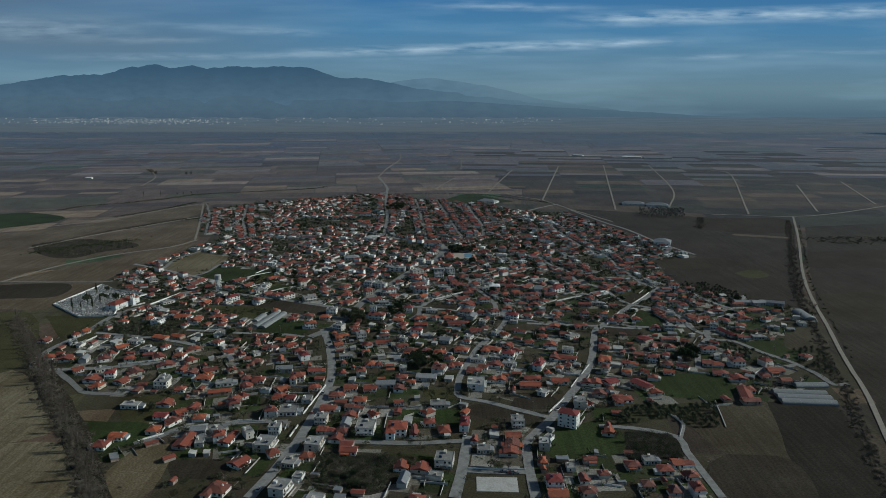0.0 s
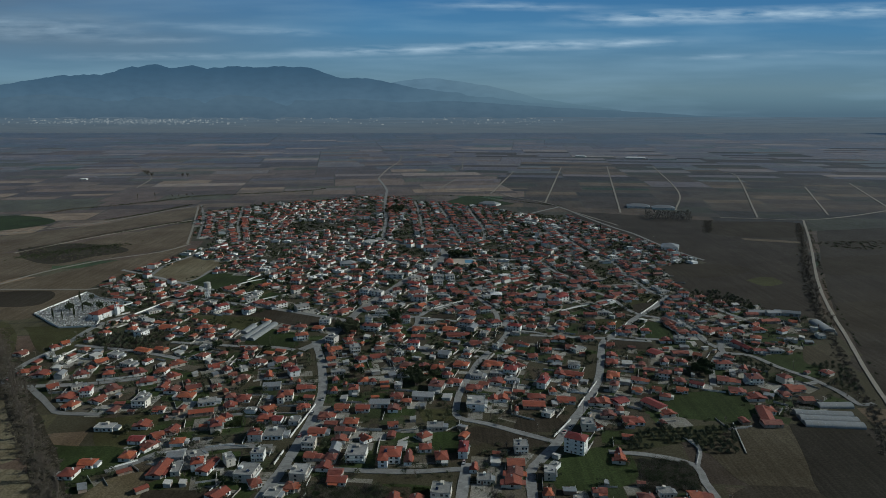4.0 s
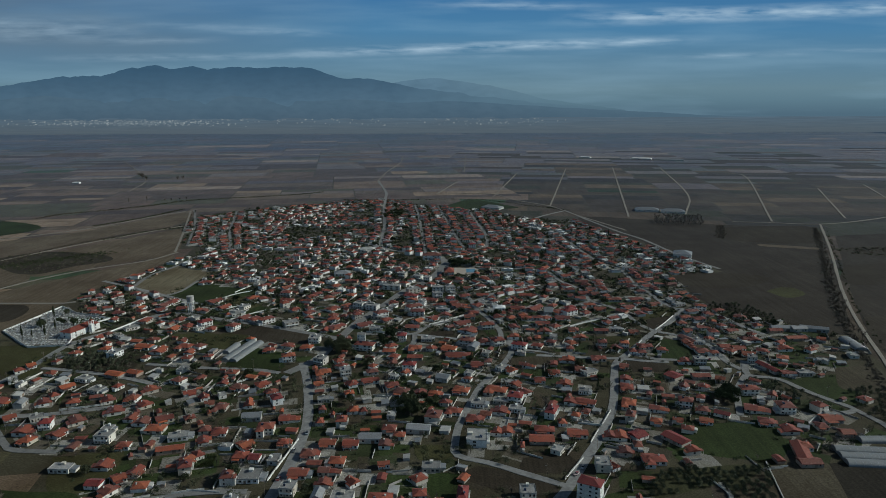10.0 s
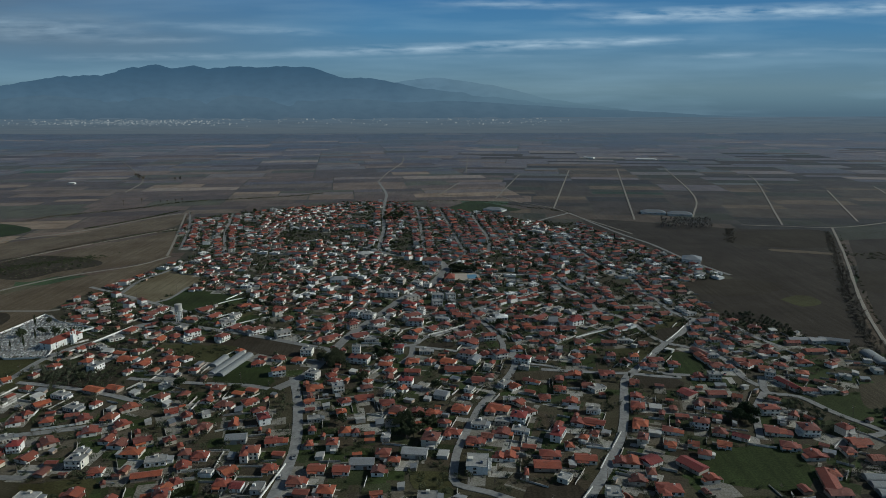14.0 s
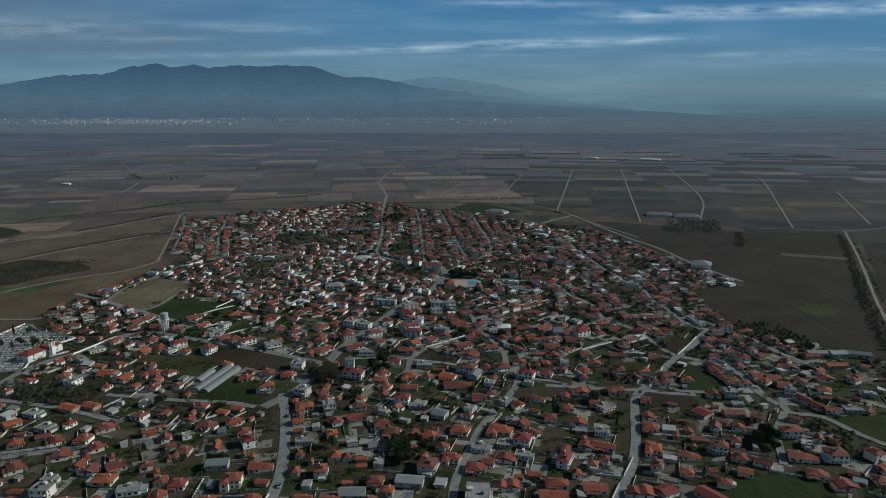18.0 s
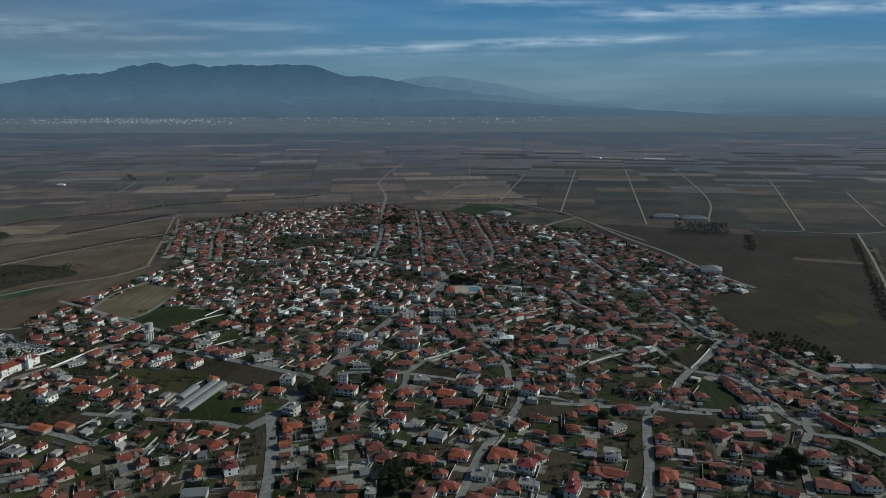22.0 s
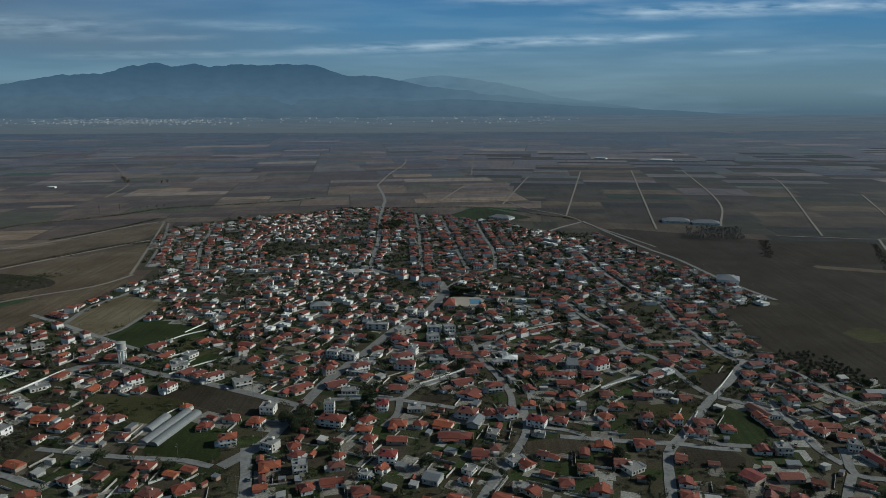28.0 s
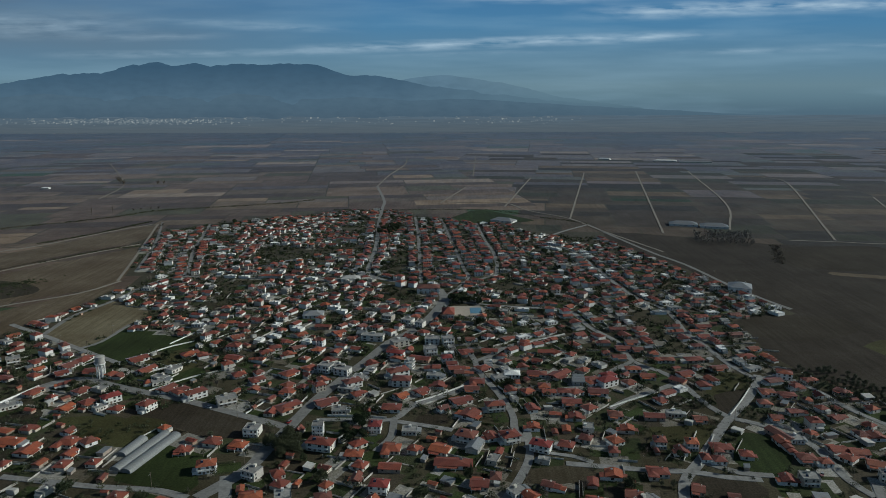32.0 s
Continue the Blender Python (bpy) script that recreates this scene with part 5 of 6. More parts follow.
put("hip1", -126.7, 611.9, 11, 10.0, 9)
put("hip1", -110.0, 608.2, 10, 10.8, 9)
put("flat2", -106.6, 624.7, 11, 10.4, 10)
put("hip1", -140.3, 602.1, 14, 7.9, 9)
put("flat3", -67.0, 625.2, 1, 7.5, 8)
put("red2", -33.3, 630.7, 1, 8.7, 10)
put("hip1", -41.4, 598.9, 14, 11.2, 9)
put("hip1", -40.7, 610.9, 40, 10.2, 8)
put("hip1", -20.8, 605.8, 10, 11.4, 10)
put("flat1", -12.0, 628.0, 24, 10.1, 9)
put("hip1", -25.9, 658.4, 10, 13.4, 10)
put("gable1", -21.0, 676.6, 41, 9.3, 8)
put("hip1", -70.0, 665.9, 32, 15.6, 9)
put("flat1", -59.3, 654.7, 13, 10.4, 8)
put("hip2", -57.1, 694.9, 34, 14.0, 10)
put("hip1", -50.9, 679.4, 31, 9.6, 7)
put("hip1", -79.4, 701.8, 31, 7.7, 9)
put("flat2", -72.3, 722.9, 18, 9.4, 9)
put("hip2", -26.9, 715.1, 29, 16.9, 11)
put("red2", -31.8, 751.0, 12, 14.8, 9)
put("flat2", -19.7, 734.6, 26, 6.7, 8)
put("hip1", -8.2, 683.9, 46, 10.4, 9)
put("hip1", -194.3, 751.6, 38, 15.1, 8)
put("hip2", -155.5, 725.4, 39, 9.0, 8)
put("hip1", -142.5, 711.2, 32, 10.3, 8)
put("hip1", -102.1, 692.6, 56, 9.3, 8)
put("hip1", -106.2, 714.0, 49, 14.5, 9)
put("hip1", -94.0, 724.1, 47, 11.7, 8)
put("hip1", -126.6, 702.2, 34, 11.9, 8)
put("hip1", 19.3, 669.9, 27, 15.5, 9)
put("gable1", 24.8, 650.1, 61, 12.5, 12)
put("hip2", 41.1, 659.6, 20, 13.6, 9)
put("hip1", 64.6, 659.2, 17, 7.7, 10)
put("hip1", 63.2, 633.7, 14, 8.4, 8)
put("hip1", 91.9, 668.6, 10, 14.1, 9)
put("flat1", 96.6, 633.8, 24, 7.5, 9)
put("red2", 64.8, 608.5, 13, 13.1, 9)
put("hip1", 79.9, 611.5, 17, 9.6, 9)
put("hip1", 109.1, 617.3, 27, 8.6, 10)
put("hip1", 105.4, 605.2, 1, 6.0, 8)
put("hip1", 119.6, 631.6, 20, 9.1, 8)
put("hip2", 133.9, 613.9, 21, 8.1, 9)
put("hip1", 143.7, 606.1, 1, 6.7, 9)
put("hip1", 91.0, 647.6, 15, 8.8, 9)
put("hip1", 101.9, 660.2, 35, 9.8, 9)
put("hip1", 116.6, 650.6, 19, 10.2, 9)
put("barn", 140.5, 648.7, 18, 14.0, 8)
put("flat1", 154.3, 653.4, 18, 10.9, 7)
put("barn", 17.6, 725.1, 19, 17.5, 9)
put("flat1", 51.8, 723.9, 22, 7.7, 9)
put("hip1", 74.3, 715.5, 21, 15.4, 9)
put("hip1", 90.9, 714.7, 46, 19.1, 9)
put("metalbarn", 102.9, 708.5, 1, 9.1, 8)
put("hip1", 111.9, 705.1, 28, 14.1, 9)
put("red2", 124.3, 708.7, 28, 11.5, 9)
put("hip1", 77.0, 693.6, 16, 9.5, 9)
put("hip1", 97.1, 684.3, 31, 9.6, 9)
put("hip1", 112.4, 684.8, 20, 14.8, 9)
put("hip1", 209.7, 728.0, 13, 13.0, 8)
put("hip1", 227.4, 686.8, 13, 11.3, 8)
put("hip1", 217.4, 669.2, 16, 8.4, 8)
put("hip1", 238.7, 681.9, 12, 12.0, 8)
put("barn", 233.0, 656.6, 1, 11.6, 8)
put("hip2", 235.1, 639.8, 1, 9.2, 10)
put("barn", 255.0, 648.8, -9, 12.6, 8)
put("hip1", 216.0, 647.9, 15, 8.4, 7)
put("gable1", 254.3, 721.6, -14, 10.8, 6)
put("hip1", 265.5, 707.2, -22, 10.3, 7)
put("hip1", 278.2, 688.6, -50, 9.6, 8)
put("barn", 206.0, 614.3, -85, 18.9, 8)
put("pyr1", 161.7, 596.5, 1, 7.4, 8)
put("hip1", 179.0, 602.1, 13, 8.3, 8)
put("hip2", 151.6, 612.1, 21, 7.8, 9)
put("hip1", 167.8, 645.2, 14, 9.0, 7)
put("hip1", 234.0, 599.6, -53, 8.8, 9)
put("hip1", 256.4, 627.3, -15, 7.1, 8)
put("hip1", 264.1, 625.0, 1, 9.3, 9)
put("hip1", 259.1, 599.3, -28, 9.1, 8)
put("hip1", 210.8, 599.3, 1, 11.1, 9)
put("pyr1", 218.9, 595.3, 1, 7.3, 8)
put("barn", 293.0, 649.2, -9, 13.2, 8)
put("metalbarn", 315.2, 652.7, -12, 14.8, 9)
put("barn", 301.3, 629.3, -14, 19.3, 8)
put("hip1", 280.5, 604.6, -10, 9.6, 9)
put("flat2", 242.9, 579.8, 1, 7.8, 8)
put("hip1", -274.1, 678.7, 74, 14.0, 8)
put("flat1", -277.8, 656.9, 43, 11.6, 8)
put("gable1", -304.4, 681.1, 77, 7.6, 6)
put("hip1", -242.7, 681.7, 62, 11.3, 8)
put("hip1", -228.2, 662.9, 58, 9.6, 9)
put("red2", -214.9, 668.0, 46, 13.1, 9)
put("gable1", -238.1, 654.6, 80, 11.4, 8)
put("flat1", -216.8, 655.6, 57, 8.1, 6)
put("hip2", -185.8, 656.9, 67, 11.1, 10)
put("hip1", -244.6, 609.5, 20, 13.8, 10)
put("gable1", -228.5, 600.8, 83, 13.8, 9)
put("ell1", -210.9, 609.8, 22, 12.6, 10)
put("hip1", -199.4, 610.9, 53, 8.3, 9)
put("hip1", -202.9, 597.0, 23, 6.9, 9)
put("flat2", -260.0, 590.7, 75, 11.8, 9)
put("flat1", -342.8, 733.7, 43, 10.8, 9)
put("flat2", -324.1, 733.6, 34, 10.7, 9)
put("hip1", -305.8, 734.6, 56, 12.4, 8)
put("hip1", -276.7, 726.2, 64, 12.8, 9)
put("hip1", -272.0, 739.0, 78, 15.3, 8)
put("hip1", -230.3, 740.2, 50, 15.6, 10)
put("hip1", -214.0, 719.1, 65, 15.5, 8)
put("hip1", -235.7, 709.8, 66, 8.9, 7)
put("flat1", -197.8, 705.3, 25, 13.0, 8)
put("hip1", -184.4, 685.7, 69, 13.4, 8)
put("flat1_far", -59.8, 688.3, 13, 12.5, 8)
put("hip2_far", -79.3, 688.8, 32, 8.6, 9)
put("flat2_far", -67.6, 717.3, 19, 13.0, 9)
put("hip1_far", -81.0, 738.8, 43, 9.6, 9)
put("hip1_far", -48.1, 733.8, 31, 8.4, 8)
put("hip1_far", -30.3, 745.1, 13, 10.0, 9)
put("gable1_far", -35.8, 764.6, 31, 7.1, 7)
put("barn", -12.4, 743.8, 4, 17.7, 9)
put("flat2_far", -18.6, 728.6, 21, 5.9, 7)
put("hip2_far", -22.6, 699.2, 15, 14.5, 11)
put("red2_far", 8.3, 741.2, 14, 9.2, 9)
put("barn", 21.1, 716.8, -3, 15.6, 8)
put("gable1_far", 12.1, 733.6, 14, 9.1, 7)
put("flat1_far", -0.2, 711.7, 20, 11.8, 8)
put("hip1_far", 3.4, 693.9, 12, 9.1, 9)
put("hip1_far", 23.4, 758.6, 23, 12.0, 9)
put("hip1_far", 35.5, 725.6, 35, 10.9, 9)
put("flat1_far", 46.5, 708.8, 23, 10.2, 9)
put("flat1_far", 55.3, 718.5, 27, 9.1, 8)
put("hip1_far", 30.6, 700.5, 10, 11.5, 10)
put("hip1_far", 26.6, 688.3, 10, 11.2, 8)
put("hip1_far", 42.0, 760.9, 20, 13.8, 8)
put("pyr1_far", 71.7, 781.5, 18, 8.5, 8)
put("hip1_far", 51.0, 751.0, 23, 6.0, 7)
put("metalbarn", 101.9, 702.2, 1, 9.8, 9)
put("barn", 86.3, 759.3, 10, 14.4, 8)
put("gable1_far", 93.7, 758.9, 41, 7.0, 9)
put("gable1_far", 65.2, 728.9, 18, 6.9, 7)
put("gable1_far", 53.1, 687.6, 23, 7.0, 9)
put("hip1_far", 64.6, 685.3, 28, 9.5, 8)
put("gable1_far", 79.0, 684.1, 10, 10.6, 7)
put("hip1_far", 90.2, 685.1, 14, 10.9, 8)
put("flat2_far", -4.3, 782.8, 12, 13.4, 10)
put("flat2_far", -16.7, 824.1, 21, 8.4, 9)
put("flat2_far", -30.7, 776.3, 29, 15.7, 9)
put("flat2_far", -54.4, 789.4, 22, 20.8, 9)
put("metalbarn", -65.1, 799.8, 18, 9.2, 8)
put("barn", -101.8, 818.0, 23, 15.1, 8)
put("hip1_far", -116.3, 797.4, 30, 10.8, 8)
put("hip1_far", -85.4, 802.5, 36, 11.6, 8)
put("barn", -112.2, 766.3, 44, 12.3, 9)
put("hip1_far", -345.3, 770.1, 25, 9.0, 9)
put("hip1_far", -324.3, 769.5, 17, 8.6, 8)
put("hip1_far", -289.3, 747.2, 23, 6.0, 7)
put("hip1_far", -229.1, 706.7, 18, 6.4, 7)
put("flat1_far", -195.6, 697.5, 32, 10.7, 8)
put("hip1_far", -202.8, 695.6, 27, 4.2, 8)
put("hip1_far", -182.7, 747.8, 31, 8.9, 8)
put("hip2_far", -163.0, 763.2, 25, 11.6, 9)
put("hip1_far", -192.9, 800.0, 25, 9.6, 8)
put("hip1_far", -217.7, 798.3, 25, 9.9, 8)
put("hip1_far", -169.3, 790.7, 34, 11.7, 9)
put("hip1_far", -156.8, 742.7, 15, 13.5, 9)
put("hip1_far", -129.7, 714.8, 38, 6.5, 7)
put("hip1_far", -135.3, 755.8, 27, 10.5, 8)
put("hip1_far", -130.4, 766.1, 28, 10.3, 9)
put("hip1_far", -116.1, 751.1, 31, 9.0, 8)
put("hip1_far", -100.6, 682.5, 18, 8.6, 9)
put("gable1_far", -123.7, 685.4, 15, 7.1, 7)
put("hip1_far", -264.3, 813.3, 23, 14.6, 9)
put("hip1_far", 148.6, 768.0, 11, 12.7, 9)
put("hip1_far", 159.5, 765.6, 23, 9.3, 8)
put("barn", 154.9, 814.3, 11, 15.7, 8)
put("hip1_far", 168.3, 743.7, 15, 9.0, 7)
put("hip1_far", 176.9, 744.3, 12, 11.5, 8)
put("hip1_far", 197.4, 745.0, 17, 15.1, 9)
put("hip1_far", 146.3, 725.9, 6, 12.1, 8)
put("red2_far", 122.1, 700.5, 30, 14.8, 10)
put("hip1_far", 181.5, 717.0, 19, 12.3, 9)
put("hip1_far", 153.4, 712.2, 10, 12.2, 8)
put("barn", 172.9, 705.1, -43, 12.0, 8)
put("hip1_far", 187.9, 696.8, 12, 9.0, 9)
put("barn", 237.9, 803.4, 7, 13.2, 8)
put("barn", 250.7, 802.2, 6, 13.2, 8)
put("hip1_far", 210.1, 774.5, 14, 10.6, 8)
put("hip1_far", 239.6, 752.0, 19, 14.1, 8)
put("barn", 256.4, 749.3, -70, 15.1, 8)
put("hip1_far", 230.9, 821.8, 18, 14.3, 8)
put("hip2_far", 251.1, 713.6, 15, 11.6, 7)
put("hip1", -78.2, 353.5, 25, 7.1, 8)
put("gable1", -54.7, 359.8, 13, 11.0, 8)
put("flat2", 0.9, 347.8, -6, 11.4, 12)
put("hip1", -11.9, 340.8, 4, 7.9, 9)
put("hip1", -23.1, 342.7, 11, 5.9, 9)
put("metalbarn", -21.0, 327.8, 20, 5.9, 12)
put("flat1", 23.8, 361.8, 8, 8.5, 8)
put("hip1", 39.2, 359.0, 7, 9.4, 10)
put("hip1", 56.1, 348.1, 15, 4.5, 8)
put("red2", 58.9, 325.6, -6, 9.5, 10)
put("hip1", 59.4, 314.9, -5, 11.4, 9)
put("hip1", 75.4, 329.5, 0, 5.1, 8)
put("flat1", 70.6, 341.8, 12, 5.3, 7)
put("hip1", 122.1, 339.2, 3, 9.0, 8)
put("barn", 133.9, 345.8, 9, 7.0, 8)
put("hip2", 131.9, 318.0, 0, 7.2, 10)
put("hip1", 120.6, 318.9, -10, 5.6, 9)
put("ell1", -117.4, 319.3, -5, 12.0, 10)
put("flat2", -84.8, 319.3, 6, 10.0, 12)
put("shed", -187.5, 353.0, 30, 4.7, 8)
put("flat1", -85.9, 346.7, 16, 8.2, 9)
put("gable1", -113.8, 346.5, 60, 11.2, 8)
put("hip1", -98.2, 357.4, 29, 7.4, 8)

wall(1.4, (-304, 618), (-278, 691))
wall(1.3, (-147, 539), (-133, 552))
wall(1.3, (-91, 409), (-84, 455))
wall(1.3, (-93, 378), (-91, 393))
wall(1.2, (69, 411), (83, 433))
wall(1.2, (91, 451), (99, 467))
wall(1.2, (103, 474), (113, 494))
wall(1.2, (190, 654), (204, 673), (219, 695))
wall(1.2, (150, 592), (170, 627))
wall(1.2, (143, 598), (161, 631))
wall(1.3, (-11, 669), (2, 679), (21, 696))
wall(1.0, (45, 696), (53, 680), (59, 661))
wall(1.3, (-66, 649), (-44, 648), (-28, 646))
wall(1.0, (-229, 753), (-218, 770), (-203, 783))
wall(1.0, (-197, 685), (-176, 709), (-156, 723))
wall(1.2, (-219, 712), (-186, 740))
wall(1.2, (116, 664), (134, 676), (154, 688))
wall(1.2, (-251, 494), (-237, 498), (-224, 503))
wall(1.2, (-183, 373), (-171, 382))
wall(1.2, (-173, 385), (-174, 395))
wall(1.0, (-163, 389), (-148, 395))
wall(1.0, (-138, 397), (-122, 401))
wall(1.2, (233, 476), (245, 487), (256, 495))
wall(0.8, (185, 429), (177, 391))
wall(0.8, (147, 411), (151, 396), (144, 379))
wall(1.0, (65, 778), (108, 805))
wall(1.0, (-221, 776), (-211, 804))
wall(1.0, (-119, 651), (-110, 673))
wall(1.1, (88, 476), (102, 473))
wall(1.0, (82, 327), (95, 324))
wall(1.0, (14, 342), (46, 341))
wall(1.0, (-131, 400), (-113, 398))
wall(1.0, (12, 431), (12, 416))

# taller flat-roofed shops and houses along the main street
for x_, y_ in ((-39.9, 790), (-27.9, 829), (-4.8, 758), (-56.5, 745), (-80.8, 722), (8.4, 782), (-46.7, 840)):
    if road_gap(x_, y_)[0] > 5.0:
        put("flat2", x_, y_, 20, 11, 10, 1.15)


def pick(y, r):
    far = "_far" if y > FULL_TO else ""
    k = r.random()
    if y > NEAR_TO and r.random() < 0.5:
        return r.choice(("gable1", "gableb1", "gableb1", "row1", "gableb1", "hipb1", "flat1", "terrace1", "terrace1")) + far
    if y > NEAR_TO:
        k = 0.28 + 0.72 * k if r.random() < 0.4 else k
    for share, key in ((0.16, "hip1"), (0.28, "hipb1"), (0.35, "hip2"), (0.39, "red2"), (0.53, "gable1"), (0.64, "gableb1"), (0.72, "row1"), (0.80, "ell1"), (0.84, "ell2"), (0.91, "pyr1"), (0.97, "flat1"), (1.01, "flat2")):
        if k < share:
            return key + far


FULL_TO = 570


def street_houses():
    """Houses along both sides of each street, a few metres back from it."""
    r = random.Random(3)
    for w, pts in STREETS:
        run = 0.0
        want = r.uniform(4, 10)
        for a, b in zip(pts, pts[1:]):
            run += float(np.hypot(*(b - a)))
            if run < want:
                continue
            run, want = 0.0, r.uniform(7, 10)
            way = math.atan2(b[1] - a[1], b[0] - a[0])
            for side in (-1, 1):
                far = a[1] > NEAR_TO
                if a[1] < FILL_FROM:
                    continue
                if r.random() < (0.18 if far else 0.12):
                    continue
                hw, hd = (r.uniform(7.5, 11), r.uniform(5.5, 7.5)) if far else (r.uniform(8.5, 11.5), r.uniform(7, 8.5))
                off = w / 2 + r.uniform(2, 7) + hd / 2
                x, y = a[0] - math.sin(way) * side * off, a[1] + math.cos(way) * side * off
                gap, _ = road_gap(x, y)
                if gap < hd * 0.5 + 1 or not free(x, y, max(hw, hd) * 0.56, 0.6):
                    continue
                put(pick(y, r), x, y, math.degrees(way) + (0 if side > 0 else 180) + (90 if far and abs(math.sin(way)) > 0.7 and r.random() < 0.65 else 0) + r.gauss(0, 3), hw, hd, r.uniform(0.72, 0.95) if far else r.uniform(0.78, 0.95), False)


FILL_FROM = 690


def infill(n, kinds, size, gap, road_space, seed, small=False):
    r = random.Random(seed)
    xs, ys = [p[0] for p in VILLAGE[0]], [p[1] for p in VILLAGE[0]]
    made = 0
    for _ in range(n):
        y = r.uniform(min(ys), max(ys))
        x = r.uniform(min(xs), max(xs))
        far = y > NEAR_TO
        if y < FILL_FROM and not small and (abs(x) < 0.60 * y or r.random() < 0.5):
            continue
        hw = r.uniform(*size) * (0.86 if far else 1)
        if far and noise.noise(Vector((x * 0.012, y * 0.012, 4))) < -0.22:
            continue
        if not free(x, y, hw * 0.55, gap + (1.0 if far else 0)):
            continue
        space, way = road_gap(x, y)
        if space < hw * 0.5 + road_space:
            continue
        key = r.choice(kinds) if kinds else pick(y, r)
        base = SIZES[key]
        put(key, x, y, math.degrees(way) + r.choice((0, 90, 180, 270)) + r.gauss(0, 4), hw, hw * base[1] / base[0] * r.uniform(0.85, 1.1), r.uniform(0.72, 0.95) if far else r.uniform(0.78, 0.95), False)
        made += 1
    return made


street_houses()
infill(9000, None, (8.5, 11.5), 1.9, 2.5, 11)
infill(2600, ("gable1", "pyr1", "hip1", "tileshed", "flat1"), (5.5, 8.5), 1.6, 1.5, 17, True)
infill(700, ("barn", "tileshed", "metalbarn", "barn"), (13, 18), 1.0, 2, 12)
infill(4200, ("shed", "tileshed", "slabshed", "tileshed", "tileshed"), (3.5, 7.5), 0.9, 1.2, 13, True)


# ---- trees ----
def leafy(seed, radius, height, n, size, blobs=5, taper=0.0):
    r = random.Random(seed)
    b = Build()
    lumps = [(r.uniform(-0.45, 0.45) * radius, r.uniform(-0.45, 0.45) * radius, r.uniform(0.35, 0.8), r.uniform(0.5, 0.75)) for _ in range(blobs)]
    for _ in range(n):
        lx, ly, lz, lr = r.choice(lumps)
        d = Vector((r.gauss(0, 1), r.gauss(0, 1), r.gauss(0, 1))).normalized() * r.uniform(0.55, 1.0)
        z = (lz + d.z * lr * 0.42) * height
        s = 1 - taper * max(0.0, z / height)
        p = Vector(((lx + d.x * lr * radius) * s, (ly + d.y * lr * radius) * s, max(z, 0.12 * height)))
        q = Euler((r.uniform(0, 6), r.uniform(0, 6), r.uniform(0, 6))).to_matrix()
        k = size * r.uniform(0.6, 1.3)
        b.face([p + q @ Vector(v) * k for v in ((-1, -0.6, 0), (0.2, -0.8, 0.3), (1, 0.1, 0), (0.1, 0.9, -0.3))])
    return b


def twiggy(seed, radius, height, n):
    """Bare crown: limbs, and on each limb thin twigs."""
    r = random.Random(seed)
    b = Build()
    for _ in range(n):
        a = r.uniform(0, 6.28)
        z = r.uniform(0.25, 0.6) * height
        tip = Vector((math.cos(a) * radius * r.uniform(0.4, 1), math.sin(a) * radius * r.uniform(0.4, 1), min(height, z + height * r.uniform(0.2, 0.5))))
        root = Vector((0, 0, z))
        b.tube(root, tip, 0.09, 0.03, 3)
        for _ in range(7):
            u = r.uniform(0.3, 1)
            p = root.lerp(tip, u)
            q = p + Vector((r.gauss(0, 0.22), r.gauss(0, 0.22), r.uniform(0.05, 0.35))) * radius
            s = Vector((r.uniform(0.05, 0.12), r.uniform(-0.1, 0.1), 0))
            b.face([p - s, p + s, q])
    return b


def tree_type(kind, label, crown, mat, trunk_h, trunk_r):
    ob = new(kind, None)
    trunk = Build().tube((0, 0, -0.2), (0.1, 0.05, trunk_h), trunk_r, trunk_r * 0.55, 6).tube((0.1, 0.05, trunk_h * 0.7), (0.9, 0.3, trunk_h * 1.25), trunk_r * 0.5, trunk_r * 0.2, 5).tube((0.1, 0.05, trunk_h * 0.75), (-0.7, 0.5, trunk_h * 1.3), trunk_r * 0.5, trunk_r * 0.2, 5)
    part("trunk", trunk.mesh("trunk", BARK), ob)
    part("crown", crown.mesh("crown", mat), ob)
    return tagged(ob, label, "tree", group="trees of the village")


TREES = {
    "ever_a": tree_type("tree", "dark evergreen garden tree with uneven crown", leafy(1, 3.2, 6.5, 1100, 0.27), LEAF, 3, 0.22),
    "ever_b": tree_type("tree", "broad dark evergreen tree", leafy(2, 4.2, 7.5, 1500, 0.3, 9), LEAF, 3.2, 0.28),
    "olive": tree_type("olive_tree", "small round olive tree", leafy(3, 1.9, 3.6, 420, 0.19, 6), OLIVE_LEAF, 1.6, 0.16),
    "cypress": tree_type("cypress", "tall slim dark cypress", leafy(4, 1.2, 12, 900, 0.25, 9, 0.55), LEAF, 4, 0.2),
    "bare": tree_type("bare_tree", "leafless winter tree with grey twigs", twiggy(5, 3.4, 8, 34), TWIG, 3.5, 0.2),
    "poplar": tree_type("bare_tree", "tall slim leafless winter poplar", twiggy(6, 1.7, 16, 46), TWIG, 11, 0.25),
}


def plant(key, x, y, s=1.0, turn=0.0):
    return copy_thing(TREES[key], pose(x, y, 0, 0, 0, turn) @ Matrix.Diagonal((s, s, s, 1)))


def clear_spot(x, y, r):
    q = taken()
    return bool(((q[:, 0] - x) ** 2 + (q[:, 1] - y) ** 2 > (r + q[:, 2] * 0.9) ** 2).all()) and road_gap(x, y)[0] > r


